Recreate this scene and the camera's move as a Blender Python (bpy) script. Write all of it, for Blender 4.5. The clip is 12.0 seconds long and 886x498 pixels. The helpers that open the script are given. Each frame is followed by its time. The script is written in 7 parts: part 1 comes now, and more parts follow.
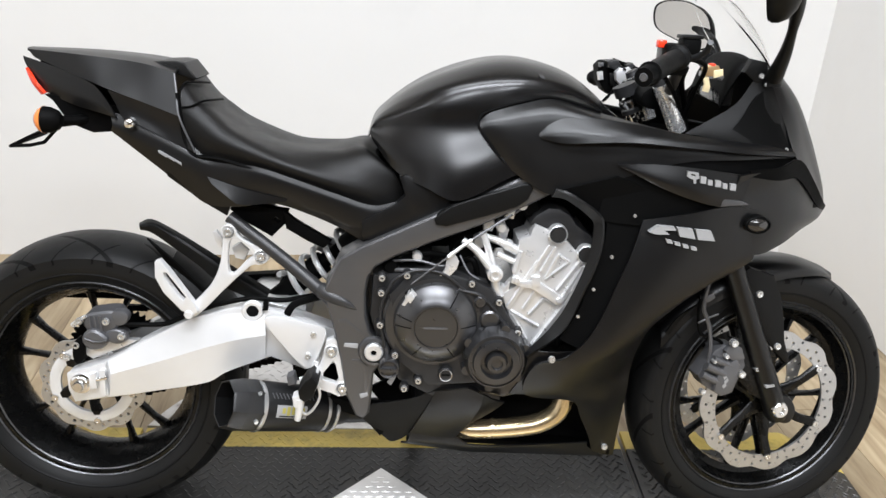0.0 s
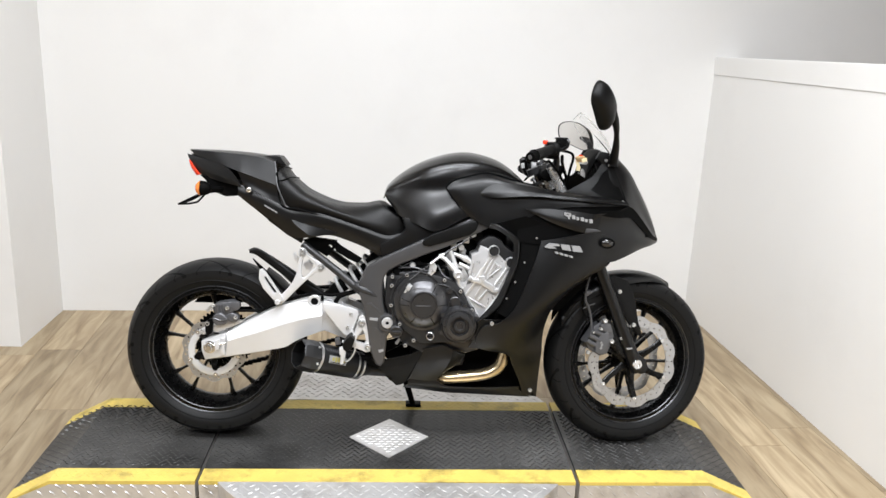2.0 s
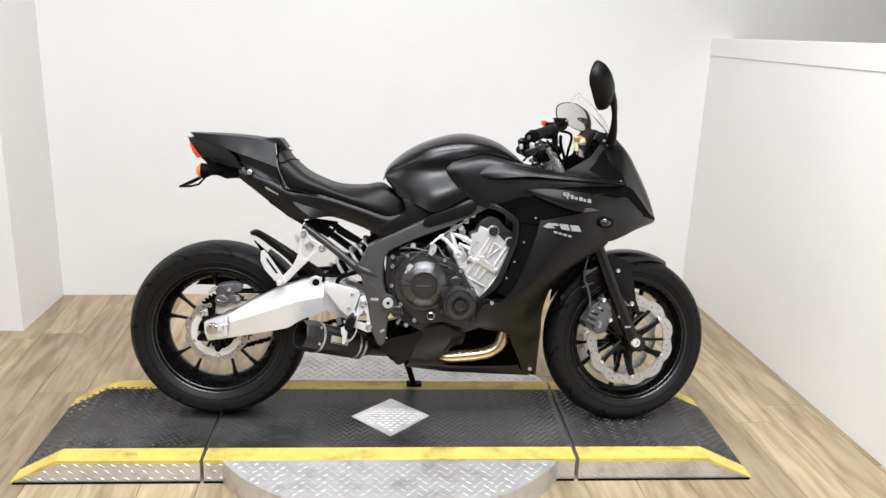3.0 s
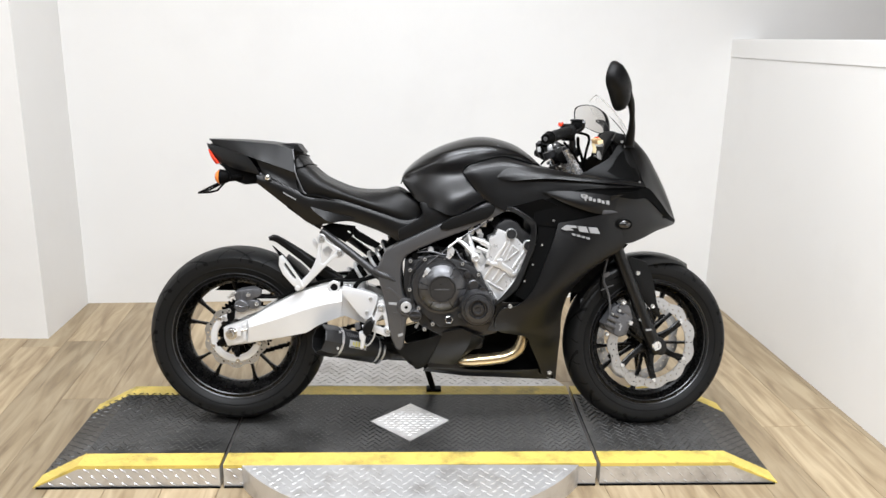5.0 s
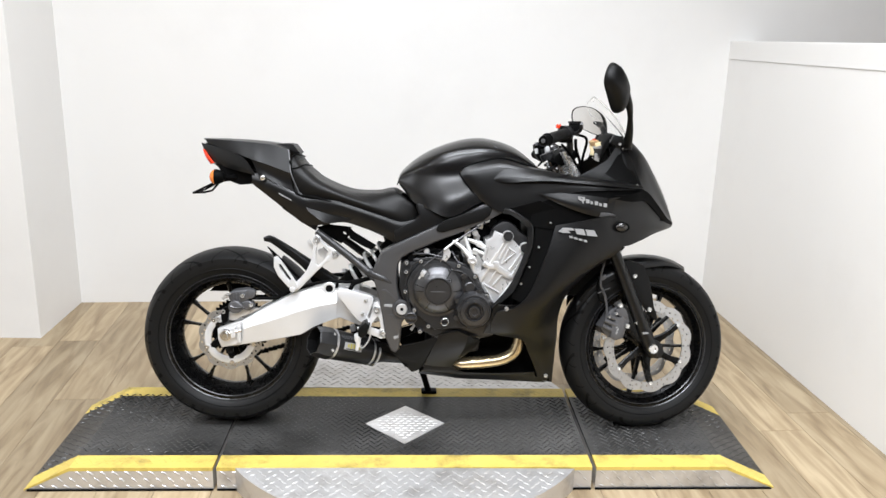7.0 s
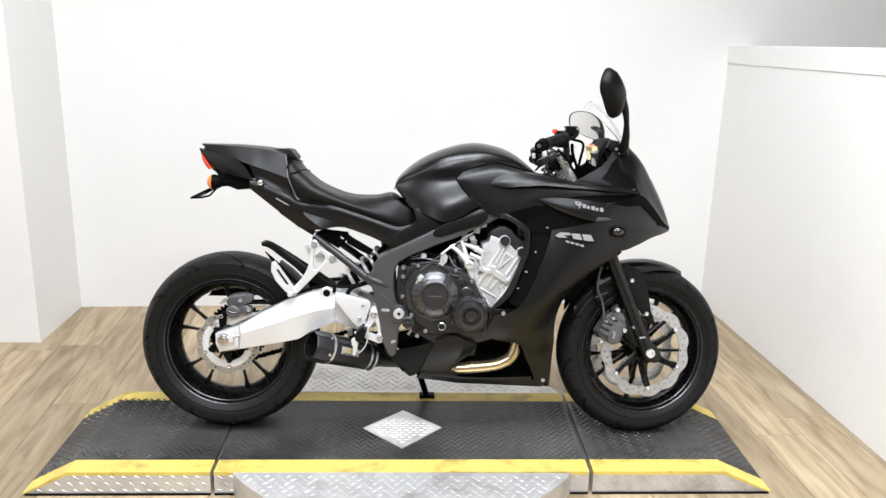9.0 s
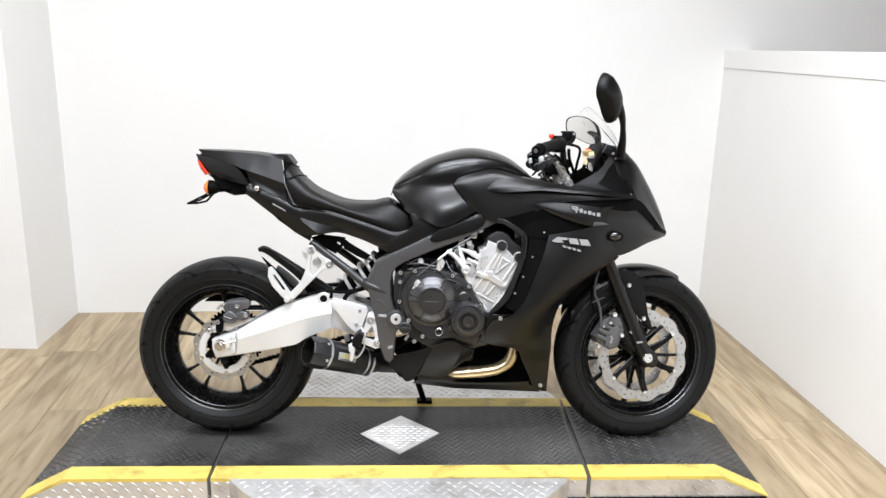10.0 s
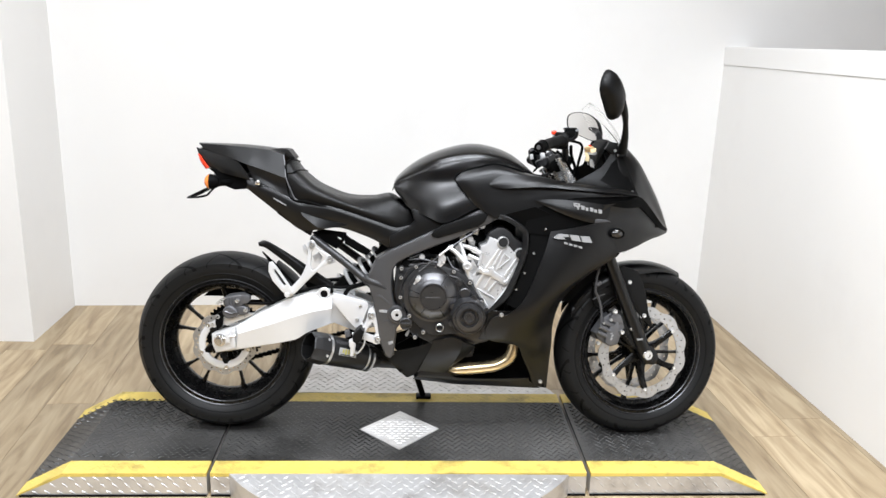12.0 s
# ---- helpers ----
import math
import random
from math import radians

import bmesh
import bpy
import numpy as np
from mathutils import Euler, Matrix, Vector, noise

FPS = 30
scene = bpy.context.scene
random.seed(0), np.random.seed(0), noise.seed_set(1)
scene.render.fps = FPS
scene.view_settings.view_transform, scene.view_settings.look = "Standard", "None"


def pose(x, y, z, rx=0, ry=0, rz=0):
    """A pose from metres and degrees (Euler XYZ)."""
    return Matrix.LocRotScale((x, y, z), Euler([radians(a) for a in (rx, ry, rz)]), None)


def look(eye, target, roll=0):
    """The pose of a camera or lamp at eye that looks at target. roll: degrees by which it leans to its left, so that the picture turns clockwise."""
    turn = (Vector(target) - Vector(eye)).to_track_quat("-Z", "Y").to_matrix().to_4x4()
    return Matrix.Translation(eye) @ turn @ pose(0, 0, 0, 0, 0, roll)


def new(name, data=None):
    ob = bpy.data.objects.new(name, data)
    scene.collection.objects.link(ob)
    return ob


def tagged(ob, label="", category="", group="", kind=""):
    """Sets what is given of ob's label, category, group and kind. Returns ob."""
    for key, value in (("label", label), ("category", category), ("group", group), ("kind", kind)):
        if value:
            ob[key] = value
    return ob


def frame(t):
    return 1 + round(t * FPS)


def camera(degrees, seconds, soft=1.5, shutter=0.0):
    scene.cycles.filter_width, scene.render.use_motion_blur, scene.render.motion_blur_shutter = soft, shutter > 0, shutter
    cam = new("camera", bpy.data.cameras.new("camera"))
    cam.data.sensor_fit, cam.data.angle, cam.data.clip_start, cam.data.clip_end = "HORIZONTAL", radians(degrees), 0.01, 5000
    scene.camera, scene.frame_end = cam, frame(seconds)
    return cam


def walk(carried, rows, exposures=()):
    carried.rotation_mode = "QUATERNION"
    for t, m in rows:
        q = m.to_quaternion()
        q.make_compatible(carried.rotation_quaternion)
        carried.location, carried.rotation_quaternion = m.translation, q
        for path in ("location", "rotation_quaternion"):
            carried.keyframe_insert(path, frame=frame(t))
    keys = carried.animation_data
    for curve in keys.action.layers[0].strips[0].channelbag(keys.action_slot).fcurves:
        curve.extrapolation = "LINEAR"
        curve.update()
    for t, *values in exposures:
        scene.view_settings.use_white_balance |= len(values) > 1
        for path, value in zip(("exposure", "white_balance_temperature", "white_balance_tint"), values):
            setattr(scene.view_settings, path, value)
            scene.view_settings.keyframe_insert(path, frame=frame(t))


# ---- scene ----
cam = camera(56.3, 12.0)
PATH = [
    (0, (-0.102, -1.504, 1.393), (0.012, 0.314, 0.567), 3.1),
    (0.5, (-0.066, -1.973, 1.417), (0.042, -0.108, 0.702), 2.9),
    (1, (-0.017, -2.317, 1.448), (0.032, -0.428, 0.792), 4.1),
    (1.5, (-0.068, -2.552, 1.497), (0.048, -0.634, 0.942), 2.7),
    (2, (-0.127, -2.673, 1.506), (-0.006, -0.749, 0.971), 2.5),
    (2.5, (-0.13, -2.698, 1.49), (-0.029, -0.776, 0.945), 2.0),
    (3, (-0.142, -2.7, 1.496), (-0.01, -0.787, 0.928), 2.2),
    (3.5, (-0.136, -2.689, 1.5), (-0.014, -0.776, 0.929), 2.5),
    (3.7, (-0.128, -2.702, 1.467), (-0.046, -0.781, 0.915), 1.3),
    (5.5, (-0.114, -2.694, 1.483), (-0.043, -0.772, 0.935), 1.2),
    (6, (-0.108, -2.683, 1.488), (-0.034, -0.761, 0.938), 1.1),
    (6.5, (-0.121, -2.679, 1.479), (-0.042, -0.761, 0.917), 1.3),
    (7, (-0.12, -2.679, 1.48), (-0.037, -0.758, 0.93), 1.6),
    (9, (-0.101, -2.684, 1.486), (-0.025, -0.761, 0.944), 1.5),
    (9.5, (-0.099, -2.685, 1.485), (-0.019, -0.759, 0.953), 1.4),
    (10, (-0.098, -2.682, 1.487), (-0.017, -0.756, 0.956), 1.4),
    (10.5, (-0.104, -2.682, 1.482), (-0.015, -0.759, 0.941), 1.9),
    (11, (-0.114, -2.678, 1.481), (-0.023, -0.755, 0.941), 2.0),
    (11.5, (-0.118, -2.674, 1.481), (-0.02, -0.749, 0.947), 1.9),
    (12, (-0.122, -2.674, 1.493), (-0.026, -0.753, 0.947), 1.9),
]
EXPOSURE = [(0.0, -0.22, 6540, 10), (0.5, -0.26, 6640, 10), (3.7, -0.25, 6640, 10), (5.5, -0.21, 6580, 10), (7.0, -0.19, 6560, 10), (9.0, -0.09, 6500, 10), (12.0, -0.09, 6500, 10)]
walk(cam, [(t, look(eye, target, roll)) for t, eye, target, roll in PATH], EXPOSURE)

# ---- world, light, exposure ----
world = bpy.data.worlds.new("world")
scene.world = world
world.use_nodes = True
world.node_tree.nodes["Background"].inputs[0].default_value = (0.9, 0.93, 1.0, 1)
world.node_tree.nodes["Background"].inputs[1].default_value = 0.05


def area_lamp(x, y, z, sx, sy, watts, colour=(0.925, 0.974, 1.050), aim=None):
    d = bpy.data.lights.new("ceiling_lamp", "AREA")
    d.shape, d.size, d.size_y, d.energy, d.color = "RECTANGLE", sx, sy, watts, colour
    o = new("ceiling_lamp", d)
    o.matrix_world = look((x, y, z), aim or (x, y + 0.001, 0))
    return o


area_lamp(-0.52, -0.45, 3.33, 1.40, 0.36, 32)
area_lamp(0.52, -0.45, 3.33, 1.40, 0.36, 32)
area_lamp(-0.6, -1.5, 3.33, 1.40, 0.36, 79)
area_lamp(0.6, -1.5, 3.33, 1.40, 0.36, 79)
area_lamp(-2.9, -1.6, 3.33, 1.40, 0.36, 26)
# the shop's ceiling lamps go on behind the camera
area_lamp(-1.0, -3.6, 3.33, 1.40, 0.60, 112)
area_lamp(1.0, -3.6, 3.33, 1.40, 0.60, 112)


# ---- materials ----
def material(name, base, rough=0.5, metal=0.0, var=0.15, scale=12.0, bump=0.0, bump_scale=200.0, coat=0.0, rough_var=0.08, trans=0.0, spec=0.5):
    m = bpy.data.materials.new(name)
    m.use_nodes = True
    nt = m.node_tree
    b = nt.nodes["Principled BSDF"]
    b.inputs["Base Color"].default_value = (*base, 1)
    b.inputs["Roughness"].default_value = rough
    b.inputs["Metallic"].default_value = metal
    b.inputs["Coat Weight"].default_value = coat
    b.inputs["Transmission Weight"].default_value = trans
    b.inputs["Specular IOR Level"].default_value = spec
    tc = nt.nodes.new("ShaderNodeTexCoord")
    if var > 0:
        n1 = nt.nodes.new("ShaderNodeTexNoise")
        n1.inputs["Scale"].default_value, n1.inputs["Detail"].default_value = scale, 6
        nt.links.new(tc.outputs["Object"], n1.inputs["Vector"])
        mix = nt.nodes.new("ShaderNodeMix")
        mix.data_type = "RGBA"
        mix.inputs[6].default_value = (*[c * (1 - var) for c in base], 1)
        mix.inputs[7].default_value = (*[min(1, c * (1 + var)) for c in base], 1)
        nt.links.new(n1.outputs["Fac"], mix.inputs[0])
        nt.links.new(mix.outputs[2], b.inputs["Base Color"])
        mr = nt.nodes.new("ShaderNodeMapRange")
        mr.inputs["To Min"].default_value, mr.inputs["To Max"].default_value = max(0, rough - rough_var), min(1, rough + rough_var)
        n2 = nt.nodes.new("ShaderNodeTexNoise")
        n2.inputs["Scale"].default_value, n2.inputs["Detail"].default_value = scale * 4, 4
        nt.links.new(tc.outputs["Object"], n2.inputs["Vector"])
        nt.links.new(n2.outputs["Fac"], mr.inputs["Value"])
        nt.links.new(mr.outputs["Result"], b.inputs["Roughness"])
    if bump > 0:
        n3 = nt.nodes.new("ShaderNodeTexNoise")
        n3.inputs["Scale"].default_value, n3.inputs["Detail"].default_value = bump_scale, 3
        nt.links.new(tc.outputs["Object"], n3.inputs["Vector"])
        bp = nt.nodes.new("ShaderNodeBump")
        bp.inputs["Strength"].default_value, bp.inputs["Distance"].default_value = bump, 0.002
        nt.links.new(n3.outputs["Fac"], bp.inputs["Height"])
        nt.links.new(bp.outputs["Normal"], b.inputs["Normal"])
    return m


def plank_material():
    m = material("wood_plank", (0.46, 0.36, 0.23), 0.42, var=0)
    nt = m.node_tree
    b = nt.nodes["Principled BSDF"]
    tc = nt.nodes.new("ShaderNodeTexCoord")
    info = nt.nodes.new("ShaderNodeObjectInfo")
    off = nt.nodes.new("ShaderNodeVectorMath")
    off.operation = "MULTIPLY_ADD"
    off.inputs[1].default_value = (1, 1, 1)
    sh = nt.nodes.new("ShaderNodeVectorMath")
    sh.operation = "SCALE"
    sh.inputs[0].default_value = (7.3, 13.1, 3.7)
    nt.links.new(info.outputs["Random"], sh.inputs["Scale"])
    nt.links.new(tc.outputs["Object"], off.inputs[0])
    nt.links.new(sh.outputs[0], off.inputs[2])
    mp = nt.nodes.new("ShaderNodeMapping")
    mp.inputs["Scale"].default_value = (14, 1.6, 1)
    nt.links.new(off.outputs[0], mp.inputs["Vector"])
    grain = nt.nodes.new("ShaderNodeTexNoise")
    grain.inputs["Scale"].default_value, grain.inputs["Detail"].default_value, grain.inputs["Distortion"].default_value = 1.6, 8, 1.2
    nt.links.new(mp.outputs[0], grain.inputs["Vector"])
    ramp = nt.nodes.new("ShaderNodeValToRGB")
    ramp.color_ramp.elements[0].position, ramp.color_ramp.elements[0].color = 0.25, (0.190, 0.131, 0.071, 1)
    ramp.color_ramp.elements[1].position, ramp.color_ramp.elements[1].color = 0.68, (0.420, 0.332, 0.212, 1)
    e = ramp.color_ramp.elements.new(0.48)
    e.color = (0.322, 0.243, 0.146, 1)
    nt.links.new(grain.outputs["Fac"], ramp.inputs[0])
    hsv = nt.nodes.new("ShaderNodeHueSaturation")
    mr = nt.nodes.new("ShaderNodeMapRange")
    mr.inputs["To Min"].default_value, mr.inputs["To Max"].default_value = 0.72, 1.24
    nt.links.new(info.outputs["Random"], mr.inputs["Value"])
    nt.links.new(mr.outputs[0], hsv.inputs["Value"])
    nt.links.new(ramp.outputs[0], hsv.inputs["Color"])
    nt.links.new(hsv.outputs[0], b.inputs["Base Color"])
    bp = nt.nodes.new("ShaderNodeBump")
    bp.inputs["Strength"].default_value, bp.inputs["Distance"].default_value = 0.15, 0.001
    nt.links.new(grain.outputs["Fac"], bp.inputs["Height"])
    nt.links.new(bp.outputs[0], b.inputs["Normal"])
    return m


M_WALL = material("white_wall_paint", (0.77, 0.76, 0.74), 0.6, var=0.02, scale=2.5, bump=0.06, bump_scale=90)
# for walls out of view, made dark so the motorcycle reflects little light
M_SHOP = material("dark_unseen_wall_paint", (0.13, 0.086, 0.050), 0.7, var=0.1, scale=2)
M_CEIL = material("ceiling_paint", (0.52, 0.50, 0.47), 0.8, var=0.04, scale=3)
M_PLANK = plank_material()
M_JOINT = material("dark_joint", (0.10, 0.075, 0.05), 0.8, var=0.1)
M_DECK = material("worn_black_deck_paint", (0.0050, 0.0049, 0.0047), 0.40, var=0.7, scale=5, bump=0.3, bump_scale=60, rough_var=0.14, spec=0.40)
M_YELLOW = material("yellow_deck_paint", (0.66, 0.50, 0.115), 0.5, var=0.25, scale=9, bump=0.1, bump_scale=50)


def worn_lug_material():
    """Black paint that has gone from the tops of the lugs in patches."""
    m = material("worn_deck_lugs", (0.02, 0.02, 0.02), 0.34, var=0)
    nt = m.node_tree
    b = nt.nodes["Principled BSDF"]
    tc = nt.nodes.new("ShaderNodeTexCoord")
    n = nt.nodes.new("ShaderNodeTexNoise")
    n.inputs["Scale"].default_value, n.inputs["Detail"].default_value = 5.0, 9
    nt.links.new(tc.outputs["Object"], n.inputs["Vector"])
    ramp = nt.nodes.new("ShaderNodeValToRGB")
    ramp.color_ramp.elements[0].position, ramp.color_ramp.elements[0].color = 0.36, (0.012, 0.0118, 0.0115, 1)
    ramp.color_ramp.elements[1].position, ramp.color_ramp.elements[1].color = 0.66, (0.10, 0.098, 0.094, 1)
    nt.links.new(n.outputs["Fac"], ramp.inputs[0])
    nt.links.new(ramp.outputs[0], b.inputs["Base Color"])
    b.inputs["Metallic"].default_value = 0.35
    return m


M_LUG = worn_lug_material()
M_TREAD = material("steel_tread_plate", (0.66, 0.65, 0.64), 0.36, metal=0.6, var=0.15, scale=10, bump=0.1, bump_scale=80, rough_var=0.1)


def stained_or_shaded(m, colour, scale, lo, hi, amount, stretch=(1, 1, 1), fade=None):
    """Lay patches of dirt, wear or painted lug shade over a material's own colour; fade (y0, y1) thins them out from
    front to back.
    """
    nt = m.node_tree
    b = nt.nodes["Principled BSDF"]
    tc = nt.nodes.new("ShaderNodeTexCoord")
    mp = nt.nodes.new("ShaderNodeMapping")
    mp.inputs["Scale"].default_value = stretch
    n = nt.nodes.new("ShaderNodeTexNoise")
    n.inputs["Scale"].default_value, n.inputs["Detail"].default_value, n.inputs["Roughness"].default_value = scale, 10, 0.65
    r = nt.nodes.new("ShaderNodeMapRange")
    r.inputs["From Min"].default_value, r.inputs["From Max"].default_value, r.inputs["To Max"].default_value = lo, hi, amount
    mx = nt.nodes.new("ShaderNodeMix")
    mx.data_type = "RGBA"
    nt.links.new(tc.outputs["Object"], mp.inputs["Vector"])
    nt.links.new(mp.outputs[0], n.inputs["Vector"])
    nt.links.new(n.outputs["Fac"], r.inputs["Value"])
    if fade:
        sep = nt.nodes.new("ShaderNodeSeparateXYZ")
        along = nt.nodes.new("ShaderNodeMapRange")
        along.inputs["From Min"].default_value, along.inputs["From Max"].default_value = fade
        along.inputs["To Min"].default_value, along.inputs["To Max"].default_value = 1.0, 0.12
        both = nt.nodes.new("ShaderNodeMath")
        both.operation = "MULTIPLY"
        nt.links.new(tc.outputs["Object"], sep.inputs[0])
        nt.links.new(sep.outputs["Y"], along.inputs["Value"])
        nt.links.new(r.outputs[0], both.inputs[0])
        nt.links.new(along.outputs[0], both.inputs[1])
        nt.links.new(both.outputs[0], mx.inputs[0])
    else:
        nt.links.new(r.outputs[0], mx.inputs[0])
    base = b.inputs["Base Color"]
    if base.links:
        nt.links.new(base.links[0].from_socket, mx.inputs[6])
    else:
        mx.inputs[6].default_value = base.default_value
    mx.inputs[7].default_value = (*colour, 1)
    nt.links.new(mx.outputs[2], base)


stained_or_shaded(M_YELLOW, (0.10, 0.075, 0.03), 11, 0.50, 0.72, 0.75)
stained_or_shaded(M_TREAD, (0.20, 0.17, 0.14), 9, 0.48, 0.75, 0.6)
stained_or_shaded(M_DECK, (0.072, 0.070, 0.067), 3.2, 0.34, 0.62, 0.90, (1, 1.8, 1), (-0.15, 0.10))
# darker lugs where the deck is worn grey: the relief's shading as colour
stained_or_shaded(M_LUG, (0.024, 0.0235, 0.023), 3.2, 0.34, 0.62, 0.80, (1, 1.8, 1), (-0.15, 0.10))
stained_or_shaded(M_WALL, (0.66, 0.64, 0.62), 1.6, 0.52, 0.80, 0.35)
M_DARK = material("black_gap", (0.004, 0.004, 0.004), 0.9, var=0, spec=0.05)


# ---- builders ----
def part(name, bm, mat, parent=None, label="", at=(0, 0, 0), angle=35, kind="", smooth=True):
    bmesh.ops.recalc_face_normals(bm, faces=bm.faces[:])
    me = bpy.data.meshes.new(name)
    bm.to_mesh(me)
    bm.free()
    me.materials.append(mat)
    if smooth:
        me.shade_smooth()
        me.set_sharp_from_angle(angle=radians(angle))
    ob = new(name, me)
    ob.location = at
    if parent is not None:
        ob.parent = parent
    return tagged(ob, label=label, kind=kind)


def box_into(bm, x0, x1, y0, y1, z0, z1, bevel=0.0):
    vs = [bm.verts.new((x, y, z)) for x in (x0, x1) for y in (y0, y1) for z in (z0, z1)]
    fs = [bm.faces.new([vs[i] for i in q]) for q in ((0, 1, 3, 2), (4, 6, 7, 5), (0, 4, 5, 1), (2, 3, 7, 6), (0, 2, 6, 4), (1, 5, 7, 3))]
    if bevel > 0:
        es = list({e for f in fs for e in f.edges})
        bmesh.ops.bevel(bm, geom=es, offset=bevel, segments=2, profile=0.6, affect="EDGES")
    return bm


def box(x0, x1, y0, y1, z0, z1, bevel=0.0):
    return box_into(bmesh.new(), x0, x1, y0, y1, z0, z1, bevel)


def prism(points, z0, z1, bevel=0.0):
    """An upright prism over an outline in plan."""
    bm = bmesh.new()
    low = [bm.verts.new((x, y, z0)) for x, y in points]
    top = [bm.verts.new((x, y, z1)) for x, y in points]
    n = len(points)
    bm.faces.new(low[::-1])
    f = bm.faces.new(top)
    for i in range(n):
        bm.faces.new((low[i], low[(i + 1) % n], top[(i + 1) % n], top[i]))
    if bevel > 0:
        bmesh.ops.bevel(bm, geom=list(f.edges), offset=bevel, segments=2, profile=0.6, affect="EDGES")
    return bm


# ---- the alcove ----
H = 3.40
XL, YF, YB = -1.79, 0.905, 1.388


def wall(name, bm, label, mat=None):
    return tagged(part(name, bm, mat or M_WALL, None, smooth=False), label, "wall", kind="structure")


NS = 0.0615  # the back wall stands a little askew to the platform


def back_y(x):
    return YB + NS * (x - XL)


wall("wall_north", prism([(XL, YB), (3.6, back_y(3.6)), (3.6, back_y(3.6) + 0.14), (XL, YB + 0.14)], 0, H), "smooth white painted wall behind the motorcycle")
wall("wall_return", prism([(XL - 0.14, YF), (XL, YF), (XL, YB + 0.14), (XL - 0.14, YB + 0.14)], 0, H), "short white painted return wall of the alcove")
wall("wall_west_front", prism([(-4.2, YF), (XL - 0.14, YF), (XL - 0.14, YF + 0.14), (-4.2, YF + 0.14)], 0, H), "white painted wall beside the alcove")


def right_x(y):
    return 1.590 - 0.0587 * y


half = [(right_x(1.70), 1.70), (right_x(-2.55), -2.55), (right_x(-2.55) + 0.12, -2.55), (right_x(1.70) + 0.12, 1.70)]
bm = prism(half, 0, 1.288)
for v in bm.verts:
    v.co.z += 0.0236 * (1.60 - v.co.y) if v.co.z > 1.0 else 0.0
wall("wall_east_half", bm, "white painted half-height partition wall")
cap = [(x + (-0.004 if i < 2 else 0.004), y) for i, (x, y) in enumerate(half)]
bm = prism(cap, 1.289, 1.378, 0.004)
for v in bm.verts:
    # the cap board rises a little towards the shop
    v.co.z += (0.029 if v.co.z > 1.3 else 0.0236) * (1.60 - v.co.y)
tagged(part("trim_cap", bm, M_WALL, None, smooth=False), "white painted cap board on the half wall", "trim", kind="structure")
wall("wall_west", box(-4.34, -4.2, -9.2, YF + 0.14, 0, H), "plain off-white painted side wall of the shop")
# these two walls are added out of view to darken the motorcycle's reflections
wall("wall_south", box(-4.34, 3.74, -9.34, -9.2, 0, H), "unseen dark tan rear wall that keeps reflections dark", M_SHOP)
wall("wall_east", box(3.6, 3.74, -9.2, 1.90, 0, H), "unseen dark tan wall beyond the partition that keeps reflections dark", M_SHOP)
tagged(part("ceiling", box(-4.34, 3.74, -9.34, 1.90, H, H + 0.1), M_CEIL, None, smooth=False), "plain off-white ceiling", "ceiling", kind="structure")
floor = tagged(part("floor", box(-4.34, 3.74, -9.34, 1.90, -0.1, -0.004), M_JOINT, None, smooth=False), "wood-look plank floor in light oak", "floor", kind="structure")

# ---- the display platform ----
Z = 0.08


def deck_y(x, y):
    """The platform stands turned by a little under one degree."""
    return y + 0.013 * x


def lug(bm, x, y, z, turn, size, normal=None, rise=1.0):
    """One raised lug of tread plate; normal 'front' lays it on an upright face."""
    c, s = math.cos(turn), math.sin(turn)
    ring = []
    for a, b, h in ((-1, 0, 0), (0, -0.24, 0), (1, 0, 0), (0, 0.24, 0), (-0.45, 0, 0.16), (0.45, 0, 0.16)):
        px, py, ph = (a * c - b * s) * size, (a * s + b * c) * size, h * size * rise
        ring.append(bm.verts.new((x + px, y - ph, z + py) if normal else (x + px, y + py, z + ph)))
    for f in ((0, 1, 4), (1, 5, 4), (1, 2, 5), (2, 3, 5), (3, 4, 5), (3, 0, 4)):
        bm.faces.new([ring[i] for i in f])


def worn(x, y):
    """Lugs are flattened where wheels have run."""
    return max(0.45, min(1.8, 1.0 + 2.0 * noise.noise(Vector((x * 1.7, y * 4.2, 1.7)))))


def tread(inside, x0, x1, y0, y1, z, size=0.013, step=0.036, rise=None):
    bm = bmesh.new()
    j, y = 0, y0
    while y < y1:
        i, x = 0, x0 + (step / 2 if j % 2 else 0)
        while x < x1:
            if inside(x, y):
                lug(bm, x, y, z if not callable(z) else z(x), radians(38 if (i + j) % 2 else -38), size, None, rise(x, y) if rise else 1.0)
            x += step / 1.0
            i += 1
        y += step * 0.62
        j += 1
    return bm


